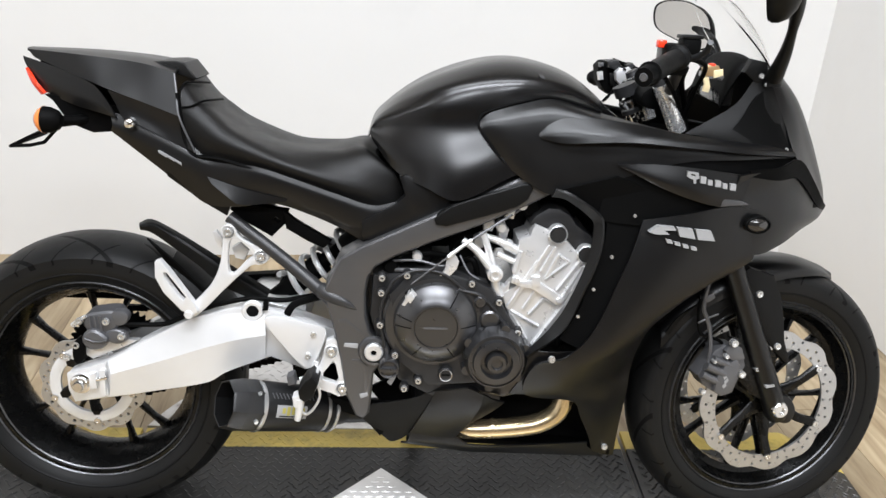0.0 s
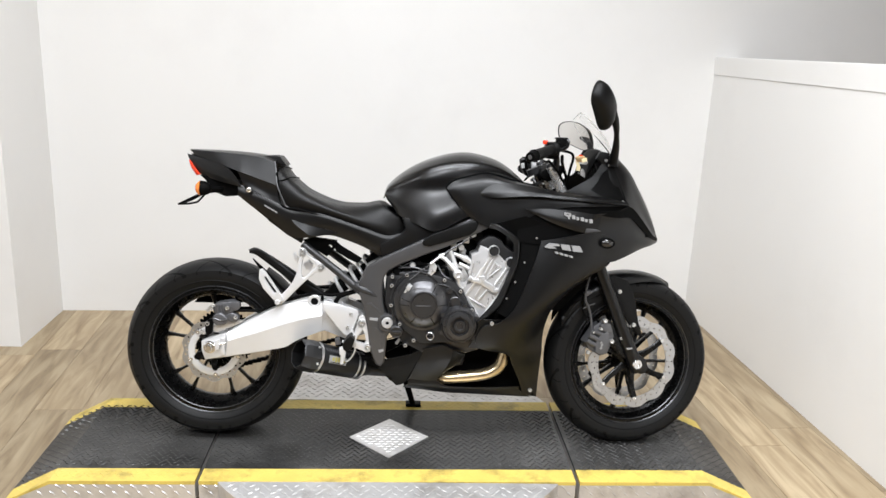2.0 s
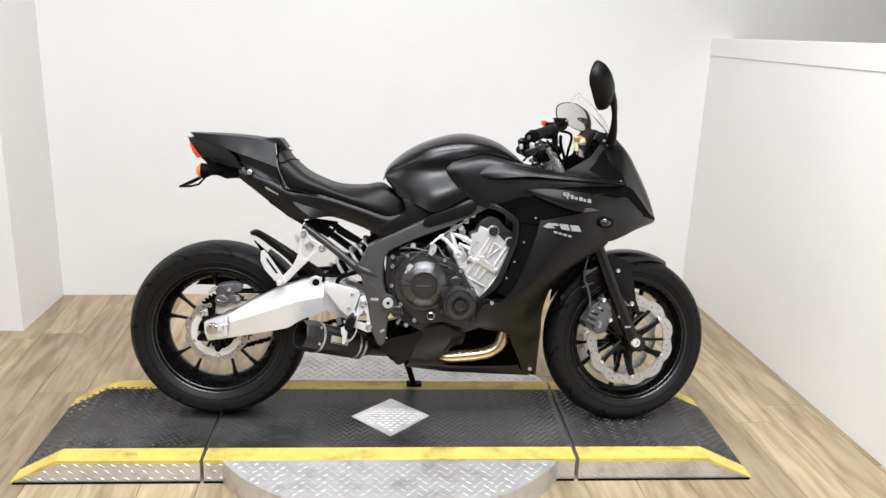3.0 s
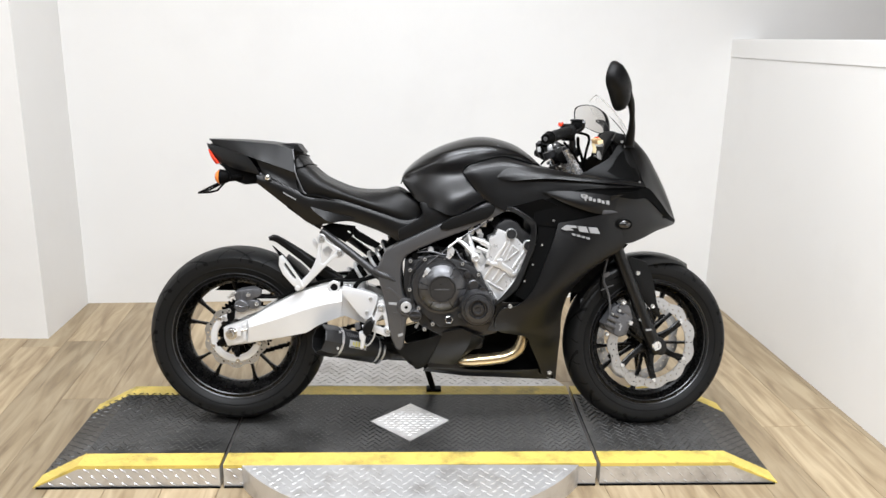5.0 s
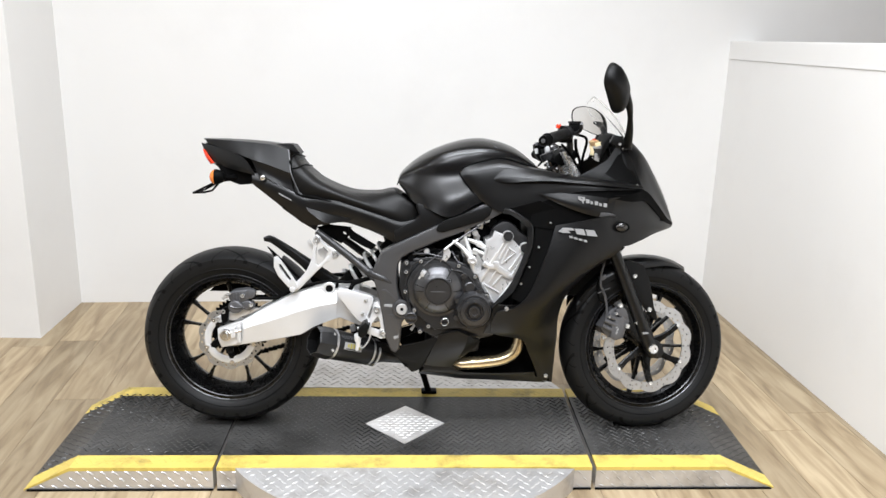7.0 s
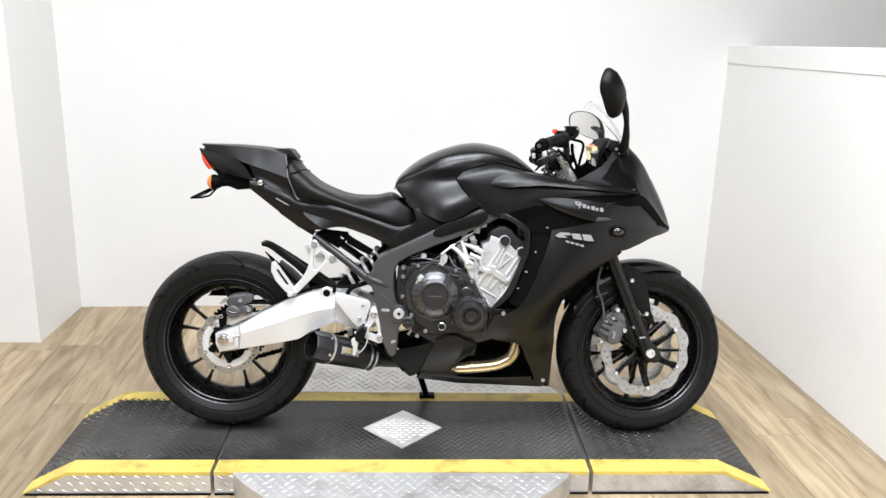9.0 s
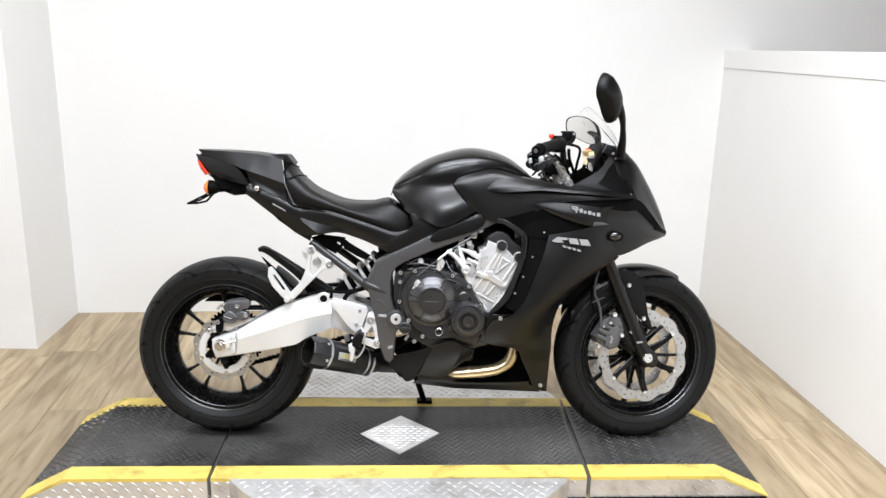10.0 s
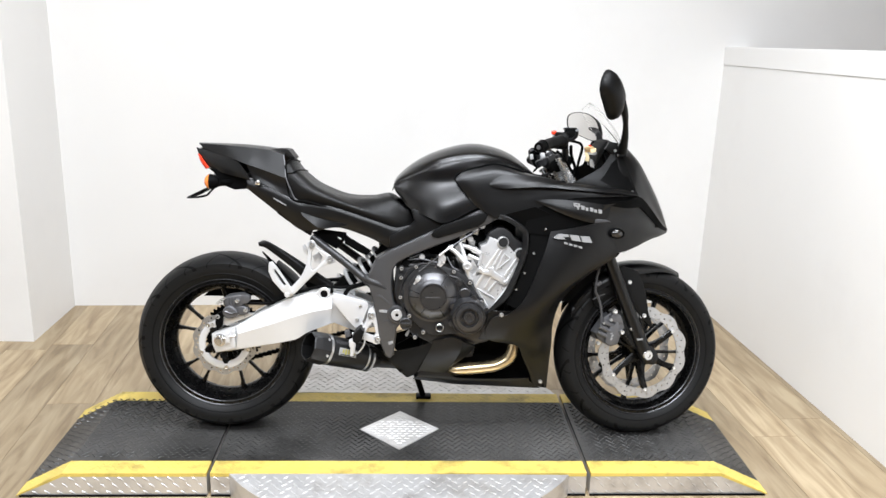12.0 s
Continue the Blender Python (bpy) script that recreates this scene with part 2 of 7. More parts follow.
def section_bits(x0, x1, ramp, owner):
    """Steel body, black deck, yellow edges and lugs of one section. ramp: -1 slopes to its left end, +1 to its right, 0 flat."""
    yf, yb = -0.326, 0.250
    xf0, xf1 = (x0 + 0.145, x1) if ramp < 0 else (x0, x1 - 0.165) if ramp > 0 else (x0, x1)

    def h(x):
        if ramp < 0 and x < xf0:
            return 0.004 + (Z - 0.004) * (x - x0) / (xf0 - x0)
        if ramp > 0 and x > xf1:
            return 0.004 + (Z - 0.004) * (x1 - x) / (x1 - xf1)
        return Z

    def strip(ya, yb2, lift, mat, name, label):
        bm = bmesh.new()
        xs = sorted({x0, xf0, xf1, x1})
        rows = []
        for x in xs:
            z = h(x) + lift
            rows.append([bm.verts.new((x, deck_y(x, ya), z)), bm.verts.new((x, deck_y(x, yb2), z)), bm.verts.new((x, deck_y(x, yb2), max(0.0004, z - 0.012))), bm.verts.new((x, deck_y(x, ya), max(0.0004, z - 0.012)))])
        for a, b in zip(rows, rows[1:]):
            for k in range(4):
                bm.faces.new((a[k], a[(k + 1) % 4], b[(k + 1) % 4], b[k]))
        bm.faces.new(rows[0])
        bm.faces.new(rows[-1][::-1])
        return part(name, bm, mat, owner, label, smooth=False)

    bm = bmesh.new()
    xs = sorted({x0, xf0, xf1, x1})
    rows = [[bm.verts.new((x, deck_y(x, y), z)) for y, z in ((yf, 0.0), (yf, max(0.001, h(x) - 0.010)), (yb, max(0.001, h(x) - 0.010)), (yb, 0.0))] for x in xs]
    for a, b in zip(rows, rows[1:]):
        for k in range(4):
            bm.faces.new((a[k], a[(k + 1) % 4], b[(k + 1) % 4], b[k]))
    bm.faces.new(rows[0])
    bm.faces.new(rows[-1][::-1])
    part("steel_body", bm, M_TREAD, owner, "bare steel tread-plate side", smooth=False)
    strip(yf + 0.075, yb - 0.072, 0.0, M_DECK, "black_deck", "worn black painted tread plate")
    strip(yf - 0.001, yf + 0.0745, 0.0005, M_YELLOW, "yellow_edge", "yellow painted edge stripe")
    strip(yb - 0.0715, yb + 0.001, 0.0005, M_YELLOW, "yellow_edge", "yellow painted edge stripe")
    # thin black strip stands for the shadow line where the section meets the floor
    bm = bmesh.new()
    box_into(bm, x0 + (0.01 if ramp < 0 else 0), x1 - (0.01 if ramp > 0 else 0), yf - 0.006, yf - 0.0005, 0.0, 0.005)
    for v in bm.verts:
        v.co.y += 0.013 * v.co.x
    part("base_shadow_strip", bm, M_DARK, owner, "black strip in place of the shadow line along the base", smooth=False)
    clear = (lambda x, y: abs(x + 0.122) / 0.145 + abs(y + 0.04) / 0.15 > 1) if ramp == 0 else (lambda x, y: True)
    part("tread_relief", tread(lambda x, y: clear(x, y), x0 + 0.02, x1 - 0.015, yf + 0.088, yb - 0.08, lambda x: h(x) + 0.0004, 0.0112, 0.0235, worn), M_LUG, owner, smooth=False, kind="stuff")
    part("yellow_relief", tread(lambda x, y: True, x0 + 0.02, x1 - 0.015, yf + 0.012, yf + 0.07, lambda x: h(x) + 0.0008, 0.009, 0.0235, lambda x, y: 0.5), M_YELLOW, owner, smooth=False, kind="stuff")
    part("yellow_relief", tread(lambda x, y: True, x0 + 0.02, x1 - 0.015, yb - 0.062, yb - 0.005, lambda x: h(x) + 0.0008, 0.009, 0.0235, lambda x, y: 0.5), M_YELLOW, owner, smooth=False, kind="stuff")
    bm = bmesh.new()
    for j in range(3):
        x = x0 + 0.02 + (0.019 if j % 2 else 0)
        while x < x1 - 0.01:
            z = 0.014 + j * 0.024
            if z < h(x) - 0.016:
                lug(bm, x, deck_y(x, yf) - 0.0012, z, radians(-40 if (j % 2) else -32), 0.012, "front")
            x += 0.038
    part("side_relief", bm, M_TREAD, owner, smooth=False, kind="stuff")


def platform_section(x0, x1, ramp, label):
    owner = tagged(new("platform_section"), label, "platform", "display platform sections")
    section_bits(x0, x1, ramp, owner)
    return owner


platform_section(-1.315, -0.727, -1, "black display platform end section with yellow edges and ramped end")
mid = platform_section(-0.715, 0.485, 0, "black display platform middle section with yellow edges and steel diamond plate")
platform_section(0.499, 1.095, 1, "black display platform end section with yellow edges and ramped end")

# diamond inlay
dia = [(-0.262, deck_y(-0.262, -0.04)), (-0.122, -0.182), (0.016, deck_y(0.016, -0.035)), (-0.122, 0.096)]
inlay = part("diamond_plate", prism(dia, Z - 0.006, Z + 0.003, 0.001), M_TREAD, mid, "bare steel diamond-shaped tread plate", smooth=False)
bm = bmesh.new()
for j in range(-8, 9):
    for i in range(-5, 6):
        x, y = -0.122 + i * 0.026 + (0.013 if j % 2 else 0), -0.04 + j * 0.017
        if abs(x + 0.122) / 0.138 + abs(y + 0.04) / 0.138 < 0.86:
            lug(bm, x, y, Z + 0.003, 0.0 if j % 2 else 0.12, 0.0105)
part("tread_relief", bm, M_TREAD, inlay, smooth=False, kind="stuff")

# round turntable plate below the middle section
turn = tagged(new("turntable"), "round bare steel tread-plate turntable under the platform", "turntable")
CX, CY, CR = -0.118, 0.02, 0.645
for sign, name in ((-1, "front_plate"), (1, "back_plate")):
    y_edge = -0.328 if sign < 0 else 0.253
    a0 = math.asin((y_edge - CY) / CR)
    pts = []
    for k in range(41):
        a = a0 + (math.pi - 2 * a0) * k / 40 if sign > 0 else a0 - (math.pi + 2 * a0) * k / 40
        pts.append((CX + CR * math.cos(a), CY + CR * math.sin(a)))
    pl = part(name, prism(pts[::sign], 0.0, Z - 0.001, 0.002), M_TREAD, turn, smooth=False)
    def inside(x, y, sign=sign, y_edge=y_edge):
        return (x - CX) ** 2 + (y - CY) ** 2 < (CR - 0.012) ** 2 and (y - y_edge) * sign > 0.014
    part("tread_relief", tread(inside, CX - CR, CX + CR, -0.63 if sign < 0 else 0.26, -0.33 if sign < 0 else 0.67, Z - 0.0008, 0.0115, 0.034), M_TREAD, pl, smooth=False, kind="stuff")

# ---- motorcycle materials ----
M_PAINT = material("satin_black_paint", (0.003, 0.003, 0.0032), 0.33, var=0.12, scale=6, rough_var=0.05, bump=0.02, bump_scale=900, spec=0.38)
M_TANK = material("satin_black_tank_paint", (0.003, 0.003, 0.0032), 0.25, var=0.10, scale=6, rough_var=0.04, spec=0.52)
M_PLASTIC = material("black_grained_plastic", (0.0030, 0.0030, 0.0030), 0.42, var=0.2, scale=30, bump=0.15, bump_scale=700, spec=0.18)
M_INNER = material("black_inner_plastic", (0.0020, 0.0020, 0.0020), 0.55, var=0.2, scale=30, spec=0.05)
M_SEAT = material("black_vinyl", (0.005, 0.0048, 0.0046), 0.40, var=0.15, scale=20, bump=0.3, bump_scale=500, spec=0.22)
M_RUBBER = material("tyre_rubber", (0.0045, 0.0045, 0.0045), 0.5, var=0.3, scale=14, bump=0.15, bump_scale=300, spec=0.10)
M_RIM = material("black_wheel_enamel", (0.002, 0.002, 0.002), 0.27, var=0.1, scale=12, spec=0.24)
M_FRAME = material("dark_grey_frame_paint", (0.118, 0.118, 0.122), 0.34, metal=0.72, var=0.12, scale=10, bump=0.05, bump_scale=500)
M_TUBE = material("satin_dark_grey_paint", (0.022, 0.022, 0.023), 0.38, metal=0.1, var=0.15, scale=14, bump=0.05, bump_scale=500)
M_BLOCK = material("black_engine_casting", (0.021, 0.021, 0.022), 0.42, metal=0.4, var=0.2, scale=18, bump=0.1, bump_scale=300)
M_ALU = material("cast_aluminium", (0.70, 0.70, 0.70), 0.34, metal=0.40, var=0.10, scale=9, bump=0.05, bump_scale=250)
M_ALU2 = material("silver_engine_paint", (0.72, 0.72, 0.72), 0.30, metal=0.62, var=0.12, scale=14, bump=0.08, bump_scale=300)
M_CASE = material("dark_engine_cover", (0.088, 0.088, 0.091), 0.30, metal=0.85, var=0.15, scale=16, bump=0.06, bump_scale=400, spec=0.5)
M_DISC = material("brake_disc_steel", (0.48, 0.48, 0.482), 0.30, metal=0.85, var=0.12, scale=30)
M_CHROME = material("bright_steel", (0.78, 0.78, 0.78), 0.16, metal=1.0, var=0.06, scale=40)
M_FORK = material("satin_fork_tube_steel", (0.80, 0.80, 0.80), 0.27, metal=0.75, var=0.05, scale=40)
M_BOLT = material("zinc_plated_bolt", (0.66, 0.66, 0.65), 0.28, metal=0.8, var=0.1, scale=60)
M_BRONZE = material("heat_tinted_steel", (0.74, 0.60, 0.38), 0.24, metal=0.9, var=0.18, scale=18)
M_CARBON = material("black_muffler_sleeve", (0.006, 0.006, 0.0065), 0.38, var=0.2, scale=40, spec=0.3)
M_CAP = material("grey_end_cap", (0.012, 0.012, 0.0125), 0.36, var=0.15, scale=20, spec=0.4)
M_GREYMET = material("grey_caliper_paint", (0.11, 0.11, 0.115), 0.42, metal=0.5, var=0.15, scale=25)
M_RED = material("red_lens", (0.75, 0.045, 0.015), 0.18, var=0.05, coat=0.5)
M_AMBER = material("amber_lens", (0.80, 0.22, 0.03), 0.2, var=0.05, coat=0.5)
M_SMOKE = material("smoked_lens", (0.016, 0.015, 0.014), 0.14, var=0.1, coat=0.6)
M_DECAL = material("silver_decal", (0.27, 0.27, 0.27), 0.45, var=0.06)
M_DECAL_Y = material("yellow_decal", (0.34, 0.30, 0.06), 0.4, var=0.1)
M_BRASS = material("brass_key_tag", (0.62, 0.42, 0.22), 0.3, metal=0.8, var=0.15)
M_TAG = material("cream_paper_tag", (0.70, 0.58, 0.34), 0.6, var=0.15)
M_MIRROR = material("mirror_glass", (0.85, 0.85, 0.85), 0.02, metal=1.0, var=0)
M_CLEAR = material("clear_screen", (1, 1, 1), 0.02, var=0, trans=1.0)
M_CLEAR.node_tree.nodes["Principled BSDF"].inputs["IOR"].default_value = 1.10


# ---- shape helpers, in the motorcycle's own frame: x forward, y to its left, z up ----
def spline(pts, n):
    """n points along a smooth curve through pts."""
    p = [Vector(q) for q in pts]
    if len(p) == 2:
        return [p[0].lerp(p[1], k / (n - 1)) for k in range(n)]
    d = [0.0]
    for a, b in zip(p, p[1:]):
        d.append(d[-1] + max(1e-6, (b - a).length) ** 0.7)
    out = []
    for k in range(n):
        t = d[-1] * k / (n - 1)
        i = max(j for j in range(len(d) - 1) if d[j] <= t + 1e-9)
        f = (t - d[i]) / (d[i + 1] - d[i])
        m0 = (p[i + 1] - p[i - 1]) / (d[i + 1] - d[i - 1]) if i > 0 else (p[1] - p[0]) / (d[1] - d[0])
        m1 = (p[i + 2] - p[i]) / (d[i + 2] - d[i]) if i + 2 < len(p) else (p[i + 1] - p[i]) / (d[i + 1] - d[i])
        h = d[i + 1] - d[i]
        out.append((2 * f**3 - 3 * f**2 + 1) * p[i] + (f**3 - 2 * f**2 + f) * h * m0 + (-2 * f**3 + 3 * f**2) * p[i + 1] + (f**3 - f**2) * h * m1)
    return out


def outline(pts, n):
    """A smooth closed outline."""
    q = spline([pts[-2], pts[-1], *pts, pts[0], pts[1]], 6 * n)
    a, b = Vector(pts[0]), Vector(pts[0])
    i0 = min(range(2 * n), key=lambda k: (q[k] - a).length)
    i1 = min(range(4 * n, 6 * n), key=lambda k: (q[k] - b).length)
    return [q[round(i0 + (i1 - i0) * k / n)] for k in range(n)]


def sheet(bm, curves, n, m, flip=1):
    """A smooth skin over curves of (x, half_width, z); flip -1 is the right-hand side, +1 the left."""
    lines = [spline(c, n) for c in curves]
    cols = [spline([l[k] for l in lines], m) if len(lines) > 1 else [lines[0][k]] for k in range(n)]
    g = [[bm.verts.new((v.x, flip * v.y, v.z)) for v in col] for col in cols]
    for a, b in zip(g, g[1:]):
        for k in range(m - 1):
            bm.faces.new((a[k], a[k + 1], b[k + 1], b[k]))
    return g


def shell(curves, n=24, m=12, thick=0.004, sides=(-1,)):
    bm = bmesh.new()
    for s in sides:
        sheet(bm, curves, n, m, s)
    bmesh.ops.remove_doubles(bm, verts=bm.verts[:], dist=0.0004)
    bmesh.ops.recalc_face_normals(bm, faces=bm.faces[:])
    if thick:
        bmesh.ops.solidify(bm, geom=bm.faces[:], thickness=thick)
    return bm


def over(curves, n=28, m=20, thick=0.004):
    """A skin that runs over the middle line from side to side; the last curve is the middle line."""
    full = [[(x, -s, z) for x, s, z in c] for c in curves] + [[(x, s, z) for x, s, z in c] for c in curves[-2::-1]]
    bm = bmesh.new()
    sheet(bm, full, n, 2 * m + 1, 1)
    bmesh.ops.remove_doubles(bm, verts=bm.verts[:], dist=0.0004)
    if thick:
        bmesh.ops.recalc_face_normals(bm, faces=bm.faces[:])
        bmesh.ops.solidify(bm, geom=bm.faces[:], thickness=thick)
    return bm


def plate(pts, w0, w1, bevel=0.004, holes=(), seg=2):
    """A flat piece cut to an outline (x, z) between two distances from the middle plane (right side negative)."""
    bm = bmesh.new()
    a = [bm.verts.new((x, w0, z)) for x, z in pts]
    edges = [bm.edges.new((a[i], a[(i + 1) % len(a)])) for i in range(len(a))]
    for hole in holes:
        b = [bm.verts.new((x, w0, z)) for x, z in hole]
        edges += [bm.edges.new((b[i], b[(i + 1) % len(b)])) for i in range(len(b))]
    if holes:
        bmesh.ops.triangle_fill(bm, edges=edges, use_beauty=True, use_dissolve=False)
        bmesh.ops.dissolve_limit(bm, angle_limit=0.01, verts=bm.verts[:], edges=[e for e in bm.edges if len(e.link_faces) == 2])
    else:
        bm.faces.new(a)
    r = bmesh.ops.extrude_face_region(bm, geom=bm.faces[:])
    vs = [v for v in r["geom"] if isinstance(v, bmesh.types.BMVert)]
    for v in vs:
        v.co.y = w1
    bmesh.ops.recalc_face_normals(bm, faces=bm.faces[:])
    if bevel > 0:
        es = [e for e in bm.edges if abs(e.verts[0].co.y - w1) < 1e-6 and abs(e.verts[1].co.y - w1) < 1e-6 and len(e.link_faces) == 2 and any(abs(f.normal.y) < 0.5 for f in e.link_faces)]
        bmesh.ops.bevel(bm, geom=es, offset=bevel, segments=seg, profile=0.6, affect="EDGES", clamp_overlap=True)
    return bm


def tube(bm, pts, radius, seg=10, n=0, cap=True):
    path = spline(pts, n) if n else [Vector(p) for p in pts]
    radii = radius if isinstance(radius, (list, tuple)) else [radius] * len(path)
    if len(radii) != len(path):
        radii = [v.x for v in spline([(r, 0, 0) for r in radii], len(path))]
    rings, side = [], None
    for i, p in enumerate(path):
        d = (path[min(i + 1, len(path) - 1)] - path[max(i - 1, 0)]).normalized()
        if side is None:
            side = d.cross(Vector((0.13, 0.21, 0.97))).normalized()
        side = (side - d * side.dot(d)).normalized()
        up = d.cross(side)
        rings.append([bm.verts.new(p + radii[i] * (math.cos(2 * math.pi * k / seg) * side + math.sin(2 * math.pi * k / seg) * up)) for k in range(seg)])
    for a, b in zip(rings, rings[1:]):
        for k in range(seg):
            bm.faces.new((a[k], a[(k + 1) % seg], b[(k + 1) % seg], b[k]))
    if cap:
        bm.faces.new(rings[0][::-1])
        bm.faces.new(rings[-1])
    return bm


def pipe(pts, radius, seg=12, n=0):
    return tube(bmesh.new(), pts, radius, seg, n)


def lathe(profile, centre=(0, 0, 0), seg=64, bm=None, axis="y", wave=None):
    """Turn a profile of (radius, along) about an axis. wave(angle) scales the radius."""
    bm = bm or bmesh.new()
    rings = []
    for k in range(seg):
        a = 2 * math.pi * k / seg
        f = wave(a) if wave else 1.0
        ring = []
        for r, y in profile:
            q = (r * f * math.cos(a), y, r * f * math.sin(a)) if axis == "y" else (y, r * f * math.cos(a), r * f * math.sin(a)) if axis == "x" else (r * f * math.cos(a), r * f * math.sin(a), y)
            ring.append(bm.verts.new(Vector(q) + Vector(centre)))
        rings.append(ring)
    for k in range(seg):
        a, b = rings[k], rings[(k + 1) % seg]
        for i in range(len(profile) - 1):
            bm.faces.new((a[i], a[i + 1], b[i + 1], b[i]))
    bmesh.ops.remove_doubles(bm, verts=bm.verts[:], dist=1e-6)
    return bm


def bolt(parent, x, w, z, r=0.007, proud=0.005, mat=None, name="bolt"):
    """A socket-head bolt on the right-hand side."""
    d = proud
    return part(name, lathe([(r * 0.38, -d * 0.35), (r * 0.45, -d), (r * 0.86, -d), (r, -d * 0.7), (r, 0), (0.0, 0)][::-1] + [(0.0, -d * 0.3)], (x, w, z), 14), mat or M_BOLT, parent)


# ---- the motorcycle ----
bike = tagged(new("motorcycle"), "satin black faired sport motorcycle leaning on its side stand", "motorcycle")
bike.location, bike.rotation_euler = (0, 0, Z), (radians(-8), 0, 0)


def tread_material():
    m = material("tyre_tread_rubber", (0.007, 0.007, 0.007), 0.45, var=0.35, scale=14, spec=0.16)
    nt = m.node_tree
    b = nt.nodes["Principled BSDF"]
    tc = nt.nodes.new("ShaderNodeTexCoord")
    sp = nt.nodes.new("ShaderNodeSeparateXYZ")
    nt.links.new(tc.outputs["Object"], sp.inputs[0])

    def op(kind, a, c=None):
        n = nt.nodes.new("ShaderNodeMath")
        n.operation = kind
        for i, v in enumerate((a, c)):
            if v is None:
                continue
            if isinstance(v, (int, float)):
                n.inputs[i].default_value = v
            else:
                nt.links.new(v, n.inputs[i])
        return n.outputs[0]

    ang = op("ARCTAN2", sp.outputs[2], sp.outputs[0])
    side = op("ABSOLUTE", sp.outputs[1])
    ph = op("ADD", op("MULTIPLY", ang, 11.0), op("MULTIPLY", side, 62.0))
    groove = op("GREATER_THAN", op("SINE", ph), 0.965)
    ph2 = op("ADD", op("MULTIPLY", ang, 22.0), op("MULTIPLY", side, -70.0))
    short = op("MULTIPLY", op("GREATER_THAN", op("SINE", ph2), 0.985), op("GREATER_THAN", side, 0.045))
    groove = op("MAXIMUM", op("MULTIPLY", groove, op("GREATER_THAN", side, 0.012)), short)
    rad = op("SQRT", op("ADD", op("MULTIPLY", sp.outputs[0], sp.outputs[0]), op("MULTIPLY", sp.outputs[2], sp.outputs[2])))
    groove = op("MULTIPLY", groove, op("GREATER_THAN", rad, 0.264))
    bp = nt.nodes.new("ShaderNodeBump")
    bp.invert = True
    bp.inputs["Strength"].default_value, bp.inputs["Distance"].default_value = 0.35, 0.004
    # the grooves' depth shade is painted: near-black colour and weaker gloss
    old = b.inputs["Base Color"].links[0].from_socket
    mx = nt.nodes.new("ShaderNodeMix")
    mx.data_type = "RGBA"
    mx.inputs[7].default_value = (0.004, 0.004, 0.004, 1)
    nt.links.new(groove, mx.inputs[0])
    nt.links.new(old, mx.inputs[6])
    nt.links.new(mx.outputs[2], b.inputs["Base Color"])
    nt.links.new(op("SUBTRACT", 0.17, op("MULTIPLY", groove, 0.12)), b.inputs["Specular IOR Level"])
    nt.links.new(groove, bp.inputs["Height"])
    nt.links.new(bp.outputs[0], b.inputs["Normal"])
    return m


M_TREADRUB = tread_material()


def wave_disc(r0, r1, w0, w1, petals, depth, count, r, rows):
    """A drilled brake disc with a wavy edge."""
    out, inn, holes = [], [], []
    for k in range(120):
        a = 2 * math.pi * k / 120
        rad = r1 - depth * (0.5 + 0.5 * math.cos(petals * a)) ** 1.5
        out.append((rad * math.cos(a), rad * math.sin(a)))
    for k in range(60):
        a = 2 * math.pi * k / 60
        inn.append((r0 * math.cos(a), r0 * math.sin(a)))
    for k in range(count):
        for j, f in enumerate(rows):
            a = 2 * math.pi * (k + 0.5 * j) / count
            rr = r0 + (r1 - r0 - depth) * f
            holes.append([(rr * math.cos(a) + r * math.cos(q * math.pi / 3), rr * math.sin(a) + r * math.sin(q * math.pi / 3)) for q in range(6)])
    bm = bmesh.new()
    edges = []
    for loop in (out, inn, *holes):
        v = [bm.verts.new((x, w0, z)) for x, z in loop]
        edges += [bm.edges.new((v[i], v[(i + 1) % len(v)])) for i in range(len(v))]
    bmesh.ops.triangle_fill(bm, edges=edges, use_beauty=True, use_dissolve=False)
    ex = bmesh.ops.extrude_face_region(bm, geom=bm.faces[:])
    for v in ex["geom"]:
        if isinstance(v, bmesh.types.BMVert):
            v.co.y = w1
    return bm


